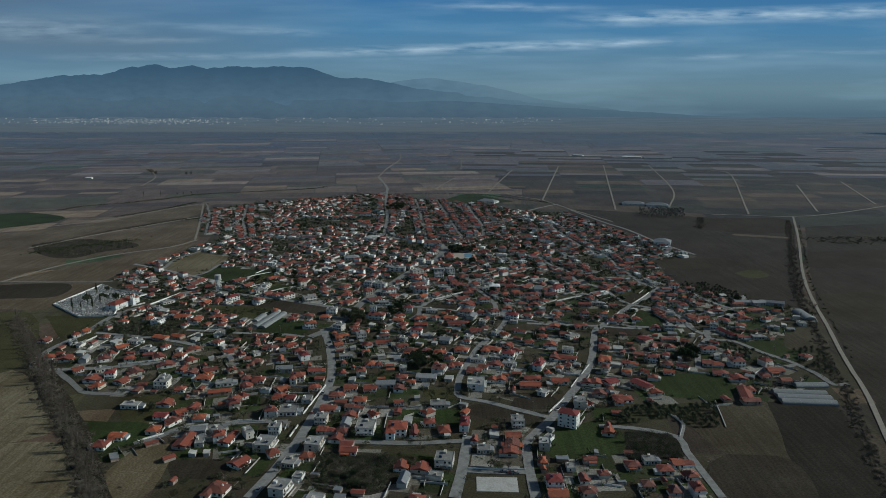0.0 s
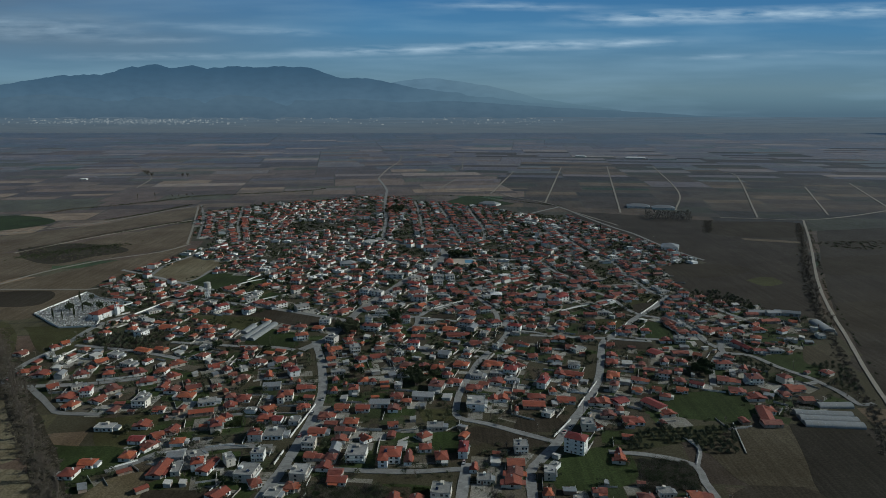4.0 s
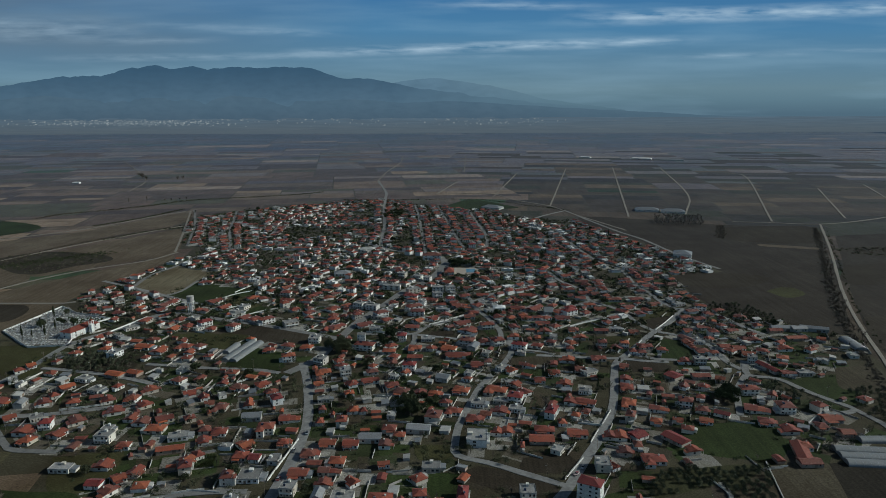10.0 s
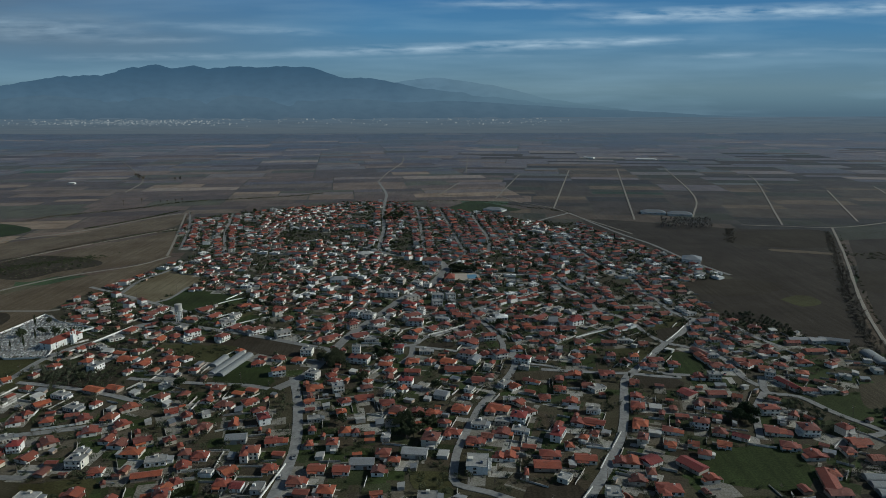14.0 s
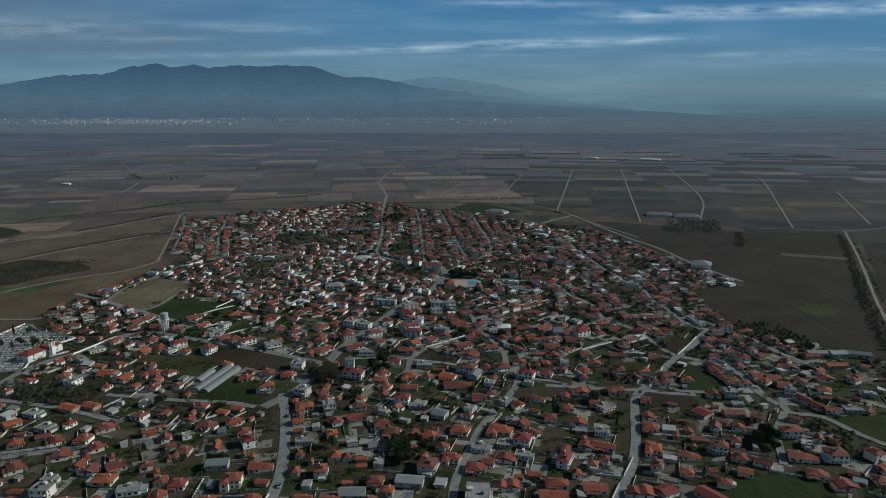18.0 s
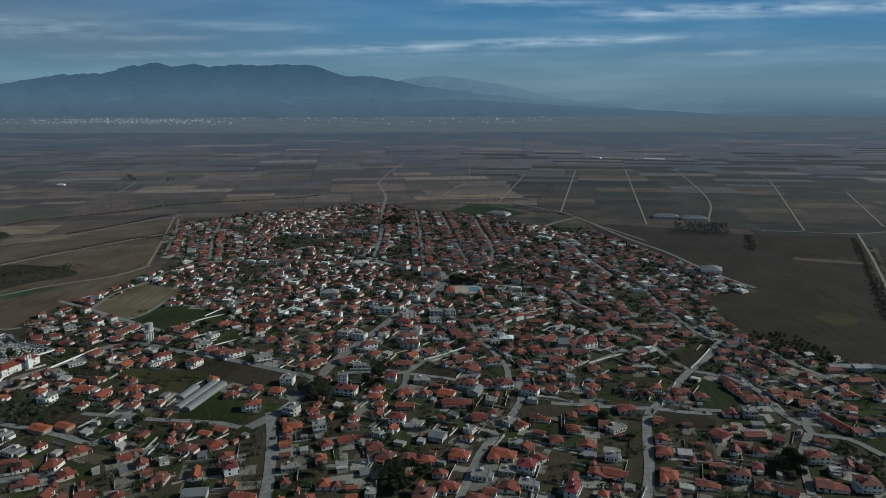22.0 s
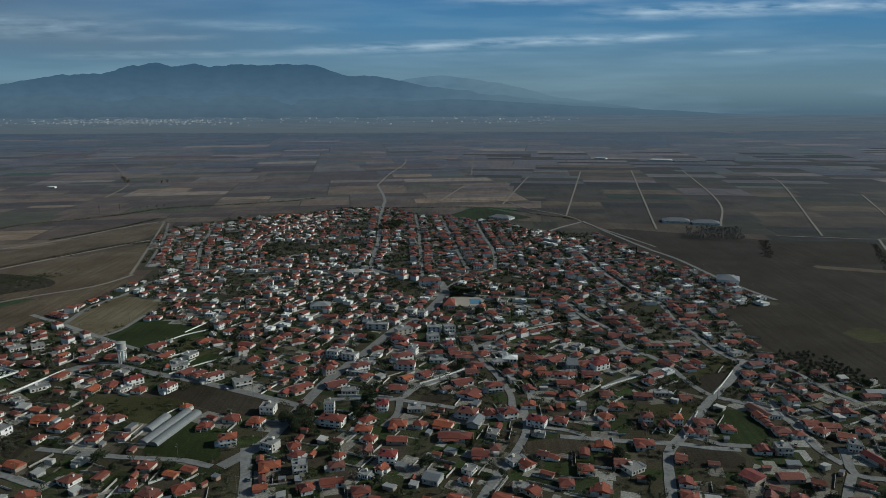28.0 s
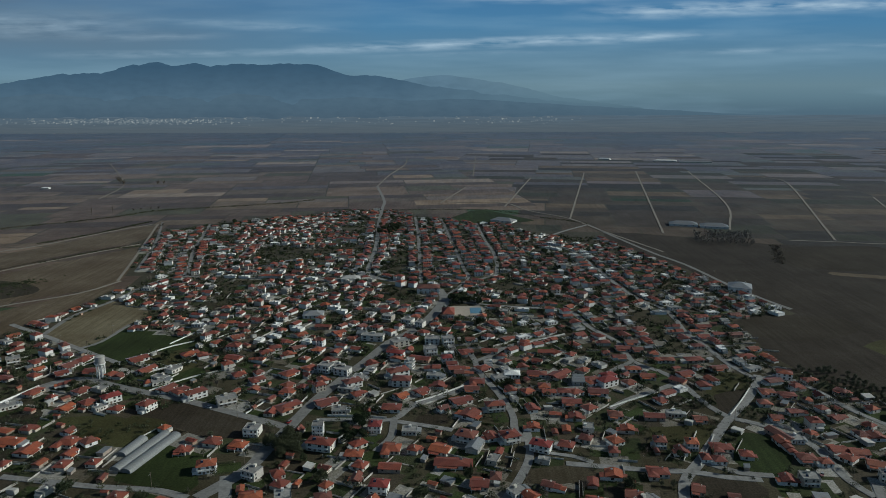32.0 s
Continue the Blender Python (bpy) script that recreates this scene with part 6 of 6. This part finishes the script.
def garden_trees(n, seed):
    r = random.Random(seed)
    xs, ys = [p[0] for p in VILLAGE[0]], [p[1] for p in VILLAGE[0]]
    made = 0
    while made < n:
        x, y = r.uniform(min(xs), max(xs)), r.uniform(min(ys), max(ys) * 0.95)
        if not inside(x, y, VILLAGE[0]) or any(inside(x, y, p) for k, p in CLEAR if k not in ("scrub", "orchard", "olive")) or not clear_spot(x, y, 1.2):
            continue
        plant(r.choice(("ever_a", "ever_a", "ever_b", "olive", "olive", "bare", "bare", "cypress" if r.random() < 0.3 else "olive")), x, y, r.uniform(0.6, 1.15), r.uniform(0, 360))
        made += 1


garden_trees(300, 21)


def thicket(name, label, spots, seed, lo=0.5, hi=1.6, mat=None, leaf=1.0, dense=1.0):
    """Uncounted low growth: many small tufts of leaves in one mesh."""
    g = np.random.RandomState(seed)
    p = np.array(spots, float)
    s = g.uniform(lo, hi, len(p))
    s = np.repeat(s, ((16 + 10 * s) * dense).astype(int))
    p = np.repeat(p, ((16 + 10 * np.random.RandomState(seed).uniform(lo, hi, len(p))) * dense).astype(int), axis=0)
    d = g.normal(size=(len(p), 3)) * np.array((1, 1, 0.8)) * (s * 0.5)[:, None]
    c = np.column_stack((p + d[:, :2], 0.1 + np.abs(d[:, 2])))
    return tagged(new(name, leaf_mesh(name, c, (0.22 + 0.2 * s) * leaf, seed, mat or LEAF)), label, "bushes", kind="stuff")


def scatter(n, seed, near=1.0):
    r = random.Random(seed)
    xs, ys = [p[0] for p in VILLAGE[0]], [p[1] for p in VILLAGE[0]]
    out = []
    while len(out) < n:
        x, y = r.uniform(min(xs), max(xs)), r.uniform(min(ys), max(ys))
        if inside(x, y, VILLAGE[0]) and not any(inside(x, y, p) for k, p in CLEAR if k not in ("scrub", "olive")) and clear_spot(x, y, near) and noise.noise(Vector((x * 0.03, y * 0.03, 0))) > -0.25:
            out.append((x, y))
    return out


thicket("garden_bushes", "dark garden shrubs between the houses", scatter(5200, 31), 32, 0.9, 2.6, None, 0.3, 3.2)

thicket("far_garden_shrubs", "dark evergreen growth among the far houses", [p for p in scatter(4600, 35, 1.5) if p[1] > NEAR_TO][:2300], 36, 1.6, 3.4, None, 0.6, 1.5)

def yards():
    """Beds, yards and lawns beside the houses, and low walls between the plots."""
    r = random.Random(41)
    b, w = Build(), Build()
    for i, (x, y, s) in enumerate(list(TAKEN)):
        if s < 3.4:
            continue
        gap, way = road_gap(x, y)
        for k in range(4):
            a = way + r.choice((0, 1, 2, 3)) * math.pi / 2
            off = s + r.uniform(1, 6)
            cx, cy = x + math.cos(a) * off, y + math.sin(a) * off
            hw, hd = r.uniform(4, 9), r.uniform(4, 9)
            if road_gap(cx, cy)[0] < 2 or not inside(cx, cy, VILLAGE[0]) or any(inside(cx, cy, p) for _, p in CLEAR):
                continue
            c, sn = math.cos(way), math.sin(way)
            z = 0.05 + 0.00001 * len(b.f)
            b.face([(cx + u * hw * c - v * hd * sn, cy + u * hw * sn + v * hd * c, z) for u, v in ((-1, -1), (1, -1), (1, 1), (-1, 1))])
            if r.random() < 0.5:
                u = r.choice((-1, 1))
                p, q = ((cx + u * hw * c + hd * sn, cy + u * hw * sn - hd * c), (cx + u * hw * c - hd * sn, cy + u * hw * sn + hd * c)) if r.random() < 0.5 else ((cx - hw * c - u * hd * sn, cy - hw * sn + u * hd * c), (cx + hw * c - u * hd * sn, cy + hw * sn + u * hd * c))
                mids = [(p[0] + (q[0] - p[0]) * f, p[1] + (q[1] - p[1]) * f) for f in (0, 0.25, 0.5, 0.75, 1)]
                if min(road_gap(*m)[0] for m in mids) > 0.6 and all((((taken()[:, :2] - m) ** 2).sum(1) > (taken()[:, 2] * 0.8) ** 2).all() for m in mids):
                    line = [Vector((*m, 0)) for m in mids]
                    t = r.uniform(0.8, 1.5)
                    rb = ribbon(line, 0.2, t, t + 0.2)
                    n = len(w.v)
                    w.v += rb.v
                    w.f += [tuple(j + n for j in f) for f in rb.f]
                    w.m += rb.m
    tagged(new("yards", b.mesh("yards", YARD)), "small yards, lawns and vegetable beds", "yards", kind="stuff")
    tagged(new("plot_walls", w.mesh("plot_walls", PLOT_WALL)), "low pale walls between the plots", "walls", kind="stuff")


YARD = land("yard_cover", [(0, (0.056, 0.078, 0.026)), (0.2, (0.11, 0.09, 0.064)), (0.32, (0.048, 0.062, 0.026)), (0.42, (0.29, 0.275, 0.25)), (0.58, (0.085, 0.072, 0.052)), (0.70, (0.07, 0.080, 0.040)), (0.80, (0.42, 0.405, 0.38)), (0.94, (0.16, 0.14, 0.11))], per="island", sheen=0.2)
PLOT_WALL = painted("plot_wall_plaster", [(0, (0.50, 0.48, 0.45)), (0.5, (0.30, 0.28, 0.255)), (1, (0.70, 0.69, 0.67))], per="island", dirt=0.3)
yards()


def small_trees(n, seed):
    """The many garden trees past those that stand singly: light crowns over thin stems."""
    r = random.Random(seed)
    g, leaves, twig = np.random.RandomState(seed), [], Build()
    xs, ys = [p[0] for p in VILLAGE[0]], [p[1] for p in VILLAGE[0]]
    made = 0
    while made < n:
        x, y = r.uniform(min(xs), max(xs)), r.uniform(min(ys), max(ys))
        if not inside(x, y, VILLAGE[0]) or any(inside(x, y, p) for k, p in CLEAR if k not in ("scrub", "olive")) or not clear_spot(x, y, 0.7):
            continue
        made += 1
        s, tall = r.uniform(1.2, 2.8), r.uniform(2.5, 5.5)
        twig.tube((x, y, -0.1), (x, y, tall * 0.7), 0.12, 0.06, 4)
        if r.random() < 0.6:
            leaves.append(np.array((x, y, tall * 0.62)) + g.normal(size=(95, 3)) * np.array((0.45 * s, 0.45 * s, 0.2 * tall)))
            continue
        for _ in range(34):
            root = Vector((x, y, tall * r.uniform(0.25, 0.6)))
            e = Vector((r.uniform(0.04, 0.09), r.uniform(-0.06, 0.06), 0))
            twig.face([root - e, root + e, (x + r.gauss(0, 0.68) * s, y + r.gauss(0, 0.68) * s, tall * (0.71 + r.gauss(0, 0.23)))])
    c = np.concatenate(leaves)
    tagged(new("garden_trees", leaf_mesh("garden_trees", c, g.uniform(0.22, 0.42, len(c)), seed, LEAF)), "small dark evergreen trees in the gardens", "trees", kind="stuff")
    tagged(new("garden_trees", twig.mesh("garden_trees", TWIG)), "small leafless trees in the gardens", "trees", kind="stuff")


small_trees(1900, 44)


def hedge(points, half, n, seed, name, label, mat, lo, hi):
    """Growth along a line: a ditch of reeds, a hedgerow."""
    r = random.Random(seed)
    line = smooth_line(points, 5)
    spots = []
    for _ in range(n):
        i = r.randrange(len(line) - 1)
        p = line[i].lerp(line[i + 1], r.random())
        spots.append((p.x + r.gauss(0, half / 2), p.y + r.gauss(0, half / 2)))
    thicket(name, label, spots, seed, lo, hi, mat, 0.42, 2.6)


def filled(kind, n, seed):
    r = random.Random(seed)
    out = []
    for k, p in CLEAR:
        if k == kind:
            xs, ys = [q[0] for q in p], [q[1] for q in p]
            for _ in range(n):
                x, y = r.uniform(min(xs), max(xs)), r.uniform(min(ys), max(ys))
                if inside(x, y, p) and y < 1000:
                    out.append((x, y))
    return out


thicket("scrub", "dense dark winter scrub", filled("scrub", 200, 51), 52, 0.9, 2.6, LEAF, 0.24, 6)
thicket("dry_scrub", "grey dry brush", filled("scrub", 260, 53), 54, 0.8, 2.2, REED, 0.24, 6)


def grove(poly, step, turn, key, seed, jitter=0.6):
    """Orchard trees in rows, joined."""
    r = random.Random(seed)
    src = [c for c in TREES[key].children if c.name.startswith("crown")][0].data
    trunk = [c for c in TREES[key].children if c.name.startswith("trunk")][0].data
    b = Build()
    xs, ys = [q[0] for q in poly], [q[1] for q in poly]
    cx, cy, rad = sum(xs) / len(xs), sum(ys) / len(ys), max(max(xs) - min(xs), max(ys) - min(ys)) / 2 * 1.5
    k = int(rad / step)
    for i in range(-k, k + 1):
        for j in range(-k, k + 1):
            u, v = i * step + r.gauss(0, jitter), j * step + r.gauss(0, jitter)
            x, y = cx + u * math.cos(turn) - v * math.sin(turn), cy + u * math.sin(turn) + v * math.cos(turn)
            if not inside(x, y, poly) or r.random() < 0.1 or any((x - e) ** 2 + (y - f) ** 2 < g * g for e, f, g in TAKEN if abs(f - y) < 20):
                continue
            s, a = r.uniform(0.75, 1.15), r.uniform(0, 6.28)
            for me, mat in ((src, 0), (trunk, 1)):
                n = len(b.v)
                b.v += [(x + s * (p.co.x * math.cos(a) - p.co.y * math.sin(a)), y + s * (p.co.x * math.sin(a) + p.co.y * math.cos(a)), s * p.co.z) for p in me.vertices]
                b.f += [tuple(q + n for q in f.vertices) for f in me.polygons]
                b.m += [mat] * len(me.polygons)
    return b


def orchard(poly, step, turn, key, seed, label):
    mats = (PALE_TWIG, PALE_TWIG) if key in ("bare", "poplar") else (OLIVE_LEAF if key == "olive" else LEAF, BARK)
    tagged(new("orchard", grove(poly, step, turn, key, seed).mesh("orchard", *mats)), label, "trees", kind="stuff")


for n_, (k_, p_) in enumerate(CLEAR):
    if k_ == "orchard":
        orchard(p_, 4.6, 0.1, "olive", 60 + n_, "rows of small dark olive trees")
orchard([(265.2, 732.1), (295.1, 732.4), (317.5, 673.7), (295.1, 664.9), (261.0, 699.1)], 5.5, 0.2, "olive", 70, "dense dark olive grove at the village edge")
orchard([(-303.7, 592.2), (-271.0, 597.3), (-242.7, 574.9), (-248.2, 558.2), (-281.1, 557.8)], 5.0, 0.2, "olive", 71, "dense dark grove beside the road")
orchard([(229.1, 550.1), (255.2, 523.6), (236.9, 492.7), (228.8, 523.3)], 6, 0.3, "olive", 72, "rows of small dark olive trees")
orchard([(285.2, 526.0), (312.1, 528.6), (293.4, 478.7), (272.9, 484.2)], 6, 0.3, "olive", 73, "rows of small dark olive trees")
orchard([(366.7, 1259.0), (449.4, 1246.4), (418.8, 1163.4), (343.6, 1177.7)], 8, 0.1, "bare", 74, "dense grove of leafless poplars on the plain")
orchard([(-50.4, 642.9), (-40.1, 645.4), (-37.2, 611.2), (-52.0, 610.9)], 4.5, 0.1, "ever_a", 75, "clump of dark garden trees")
orchard([(-93.2, 610.2), (-81.6, 624.1), (-69.6, 601.0), (-84.1, 594.6)], 5.0, 0.1, "ever_b", 76, "clump of dark evergreen trees at the street")
orchard([(194.9, 525.9), (207.4, 528.5), (198.4, 501.3), (186.9, 501.2)], 5.0, 0.1, "ever_b", 77, "clump of dark evergreen trees")
orchard([(-26.8, 513.8), (0.2, 505.7), (-7.4, 481.9), (-27.1, 486.5)], 5.0, 0.2, "ever_a", 78, "clump of dark garden trees")
orchard([(4.8, 912.2), (39.1, 912.6), (38.5, 889.4), (10.8, 889.1)], 6.0, 0.2, "ever_b", 79, "dark trees round the sports court")
orchard([(-110.7, 1312.7), (-80.0, 1322.7), (-73.1, 1243.6), (-102.6, 1243.5)], 8.0, 0.2, "ever_b", 80, "dark trees at the far end of the main street")

DITCH = [(-398, 604), (-354, 548), (-307, 487), (-281, 449), (-236, 392), (-208, 355), (-189, 326), (-172, 298)]
for i_, (a_, n_, w_) in enumerate((
        ([(588.4, 1143.4), (518.9, 996.4), (418.6, 789.9), (371.5, 681.9), (333.9, 582.6), (299.8, 495.5), (284.2, 448.1), (257.3, 381.7), (228.9, 310.0)], 1600, 5),
        ([(591.8, 1116.1), (516.2, 955.1), (424.9, 763.2), (391.5, 681.9), (354.3, 582.7), (318.3, 489.8)], 120, 2),
        (DITCH, 3000, 8),
        ([(-673, 1310), (-621, 1351), (-576, 1395), (-535, 1458), (-462, 1494), (-330, 1549), (-273, 1596)], 520, 7),
        ([(-715, 1246), (-694, 1294), (-673, 1310)], 160, 6),
        ([(-503, 1055), (-462, 1128), (-422, 1158)], 160, 4),
        ([(-419, 1179), (-448, 1264), (-466, 1334)], 60, 3),
        ([(-575.9, 1169.8), (-530.3, 1251.0), (-492.1, 1351.6)], 260, 4),
        ([(-564.3, 915.5), (-539.4, 1003.3), (-486.3, 1098.4), (-432.1, 1176.0)], 420, 4),
        ([(-547.7, 887.2), (-503.8, 934.2), (-449.8, 973.8)], 420, 14),
        ([(450.4, 1171.7), (408.9, 1064.8)], 260, 7),
        ([(-211.6, 1470.0), (-77.6, 1470.2), (66.0, 1470.3), (158.9, 1392.5), (224.5, 1333.9)], 300, 5))):
    hedge(a_, w_, n_, 90 + i_, "hedgerow", "brown winter reeds and brush along a ditch", REED if i_ % 2 == 0 else None, 0.6 if a_[0][1] < 1500 else 2.0, 1.5 if a_[0][1] < 1500 else 4.0)


def tree_line(points, step, keys, seed, lo=0.7, hi=1.2):
    r = random.Random(seed)
    for p in smooth_line(points, step):
        if r.random() < 0.85:
            plant(r.choice(keys), p.x + r.gauss(0, 1.5), p.y + r.gauss(0, 1.5), r.uniform(lo, hi), r.uniform(0, 360))


tree_line(DITCH, 7, ("poplar", "bare", "bare"), 101, 0.6, 1.1)
tree_line([(x + 6, y) for x, y in DITCH[2:]], 9, ("bare", "bare", "poplar"), 102, 0.5, 1.0)
tree_line([(482.5, 917.0), (399.0, 738.1), (351.4, 615.4)], 14, ("bare",), 103)
tree_line([(-301.8, 695.3), (-301.9, 699.3), (-296.9, 695.4)], 4, ("cypress",), 104, 0.9, 1.2)
tree_line([(-367.3, 632.4), (-354.1, 630.9), (-340.9, 633.8)], 7, ("cypress",), 105)
tree_line([(-363.9, 647.3), (-342.8, 655.0), (-321.2, 662.8)], 10, ("cypress",), 115)
tree_line([(-366.5, 688.0), (-348.8, 705.7)], 12, ("ever_a", "cypress"), 116)
tree_line([(-365.4, 662.9), (-354.4, 671.0), (-335.9, 671.0)], 12, ("ever_a", "ever_b"), 106)
tree_line([(-627.5, 1416.0), (-584.3, 1442.0), (-536.7, 1478.0)], 16, ("bare", "bare", "poplar"), 107, 0.7, 1.1)
tree_line([(-831.1, 1915.4), (-774.3, 1828.2)], 20, ("bare",), 108, 1.5, 2)
tree_line([(-690.7, 1828.4), (-683.6, 1842.5)], 15, ("bare",), 109, 1.5, 2)
tree_line([(17.5, 339.5), (30.0, 340.7), (36.3, 340.7)], 11, ("bare",), 110)

# ---- poles and parked cars ----
def pole_type():
    ob = new("utility_pole", None)
    part("pole", Build().tube((0, 0, -0.3), (0, 0, 8.5), 0.14, 0.09, 8).mesh("pole", TIMBER), ob)
    part("crossarm", Build().box(-0.9, -0.06, 7.9, 0.9, 0.06, 8.05).mesh("crossarm", TIMBER), ob)
    part("street_lamp", Build().tube((0, 0, 7.0), (0, -1.4, 7.5), 0.04, 0.04, 5).box(-0.12, -1.8, 7.42, 0.12, -1.3, 7.55).mesh("street_lamp", STEEL), ob)
    return tagged(ob, "wooden utility pole with a street lamp", "utility pole", group="poles along the streets")


def car_type():
    ob = new("car", None)
    b = Build()
    side = [(-2.1, 0.35), (-2.15, 0.75), (-1.2, 0.95), (1.75, 0.98), (2.1, 0.85), (2.1, 0.35)]
    for s in (-0.85, 0.85):
        b.face([(x, s, z) for x, z in (side if s < 0 else side[::-1])])
    for (x0, z0), (x1, z1) in zip(side, side[1:] + side[:1]):
        b.face([(x0, 0.85, z0), (x1, 0.85, z1), (x1, -0.85, z1), (x0, -0.85, z0)])
    part("body", b.mesh("body", CAR), ob)
    c = Build()
    top, low = [(-0.55, 1.42), (1.2, 1.42)], [(-1.15, 0.95), (1.7, 0.97)]
    for s in (-1, 1):
        c.face([(low[0][0], s * 0.8, low[0][1]), (low[1][0], s * 0.8, low[1][1]), (top[1][0], s * 0.62, top[1][1]), (top[0][0], s * 0.62, top[0][1])][::s])
    c.face([(low[0][0], -0.8, 0.95), (top[0][0], -0.62, 1.42), (top[0][0], 0.62, 1.42), (low[0][0], 0.8, 0.95)])
    c.face([(low[1][0], 0.8, 0.97), (top[1][0], 0.62, 1.42), (top[1][0], -0.62, 1.42), (low[1][0], -0.8, 0.97)])
    part("glass", c.mesh("glass", PANE), ob)
    part("cabin_roof", Build().box(-0.55, -0.62, 1.41, 1.2, 0.62, 1.46).mesh("cabin_roof", CAR), ob)
    wheel = Build().tube((0, -0.1, 0), (0, 0.1, 0), 0.32, 0.32, 12).mesh("wheel", TYRE)
    for x in (-1.35, 1.3):
        for y in (-0.8, 0.8):
            part("wheel", wheel, ob, pose(x, y, 0.5 - 0.18))
    return tagged(ob, "small parked car at the roadside", "car", group="parked cars")


CAR = painted("car_paint", [(0, (0.7, 0.7, 0.7)), (0.35, (0.03, 0.03, 0.035)), (0.6, (0.4, 0.42, 0.44)), (0.8, (0.3, 0.02, 0.02)), (1, (0.75, 0.75, 0.74))], rough=0.25, dirt=0.1, relief=0.0)
TYRE = painted("tyre", [(0, (0.02, 0.02, 0.02)), (1, (0.025, 0.025, 0.025))])
POLE, AUTO = pole_type(), car_type()


def along_streets():
    r = random.Random(77)
    for (w, pts), top in zip(STREETS, TOPS):
        run, side = 0.0, 1
        for a, b in zip(pts, pts[1:]):
            run += float(np.hypot(*(b - a)))
            way = math.atan2(b[1] - a[1], b[0] - a[0])
            if run > 42 and a[1] < 1000:
                run = 0.0
                off = w / 2 + 0.9
                x, y = a[0] - math.sin(way) * off * side, a[1] + math.cos(way) * off * side
                if road_gap(x, y)[0] > 0.2:
                    copy_thing(POLE, pose(x, y, 0, 0, 0, math.degrees(way) + (0 if side > 0 else 180)))
            if r.random() < 0.07 and a[1] < 850 and w > 5:
                s = r.choice((-1, 1))
                off = w / 2 - 1.5
                copy_thing(AUTO, pose(a[0] - math.sin(way) * off * s, a[1] + math.cos(way) * off * s, top, 0, 0, math.degrees(way) + r.choice((0, 180))))


along_streets()
for p_, a_ in (((33.6, 338.3), 5), ((37.6, 337.7), 5), ((39.7, 337.2), 8), ((-84.8, 627.5), 40), ((-89.1, 623.9), 30), ((211.7, 584.0), 60), ((76.0, 415.8), 50)):
    copy_thing(AUTO, pose(*p_, 0.3, 0, 0, a_))


def town():
    """The town at the foot of the mountains, and its outskirts."""
    r = random.Random(88)
    b = Build()

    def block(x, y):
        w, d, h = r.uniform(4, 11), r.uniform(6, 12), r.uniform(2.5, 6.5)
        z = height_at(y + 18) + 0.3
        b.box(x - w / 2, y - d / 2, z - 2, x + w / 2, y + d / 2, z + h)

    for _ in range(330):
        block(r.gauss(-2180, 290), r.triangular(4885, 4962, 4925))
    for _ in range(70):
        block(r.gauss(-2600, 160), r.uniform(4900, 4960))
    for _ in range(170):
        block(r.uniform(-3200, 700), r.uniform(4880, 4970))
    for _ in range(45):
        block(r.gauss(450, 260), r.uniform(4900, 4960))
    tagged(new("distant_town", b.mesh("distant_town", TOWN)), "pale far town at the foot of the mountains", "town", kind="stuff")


# Daylight and haze painted in as glow: the town's blocks need no lighting.
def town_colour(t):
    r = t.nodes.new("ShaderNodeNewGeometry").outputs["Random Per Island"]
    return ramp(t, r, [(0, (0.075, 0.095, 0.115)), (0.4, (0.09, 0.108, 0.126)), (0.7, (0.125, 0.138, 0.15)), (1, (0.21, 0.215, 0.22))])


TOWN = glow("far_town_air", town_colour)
town()



def join_distant():
    """The far half of the village: walls, roofs and openings of every house, in one object."""
    b, mats, kept = Build(), [], {}
    for key, m in DISTANT:
        if key not in kept:
            thing, pieces = TYPES[key], []
            for o in (thing, *thing.children):
                v = np.array([(*((o.matrix_basis if o is not thing else Matrix()) @ p.co), 1.0) for p in o.data.vertices])
                faces = []
                for p in o.data.polygons:
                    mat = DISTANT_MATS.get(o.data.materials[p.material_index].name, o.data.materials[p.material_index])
                    if mat not in mats:
                        mats.append(mat)
                    faces.append((tuple(p.vertices), mats.index(mat)))
                pieces.append((v, faces))
            kept[key] = pieces
        mm = np.array(m)
        for v, faces in kept[key]:
            n = len(b.v)
            b.v += (v @ mm.T)[:, :3].tolist()
            for f, k in faces:
                b.f.append(tuple(i + n for i in f))
                b.m.append(k)
    me = b.mesh("distant_houses", *mats)
    tagged(new("distant_houses", me), "crowd of small white houses with orange roofs", "houses", kind="stuff")


join_distant()
for thing in (*TYPES.values(), *TREES.values(), POLE, AUTO):
    for o in (*thing.children_recursive, thing):
        bpy.data.objects.remove(o)
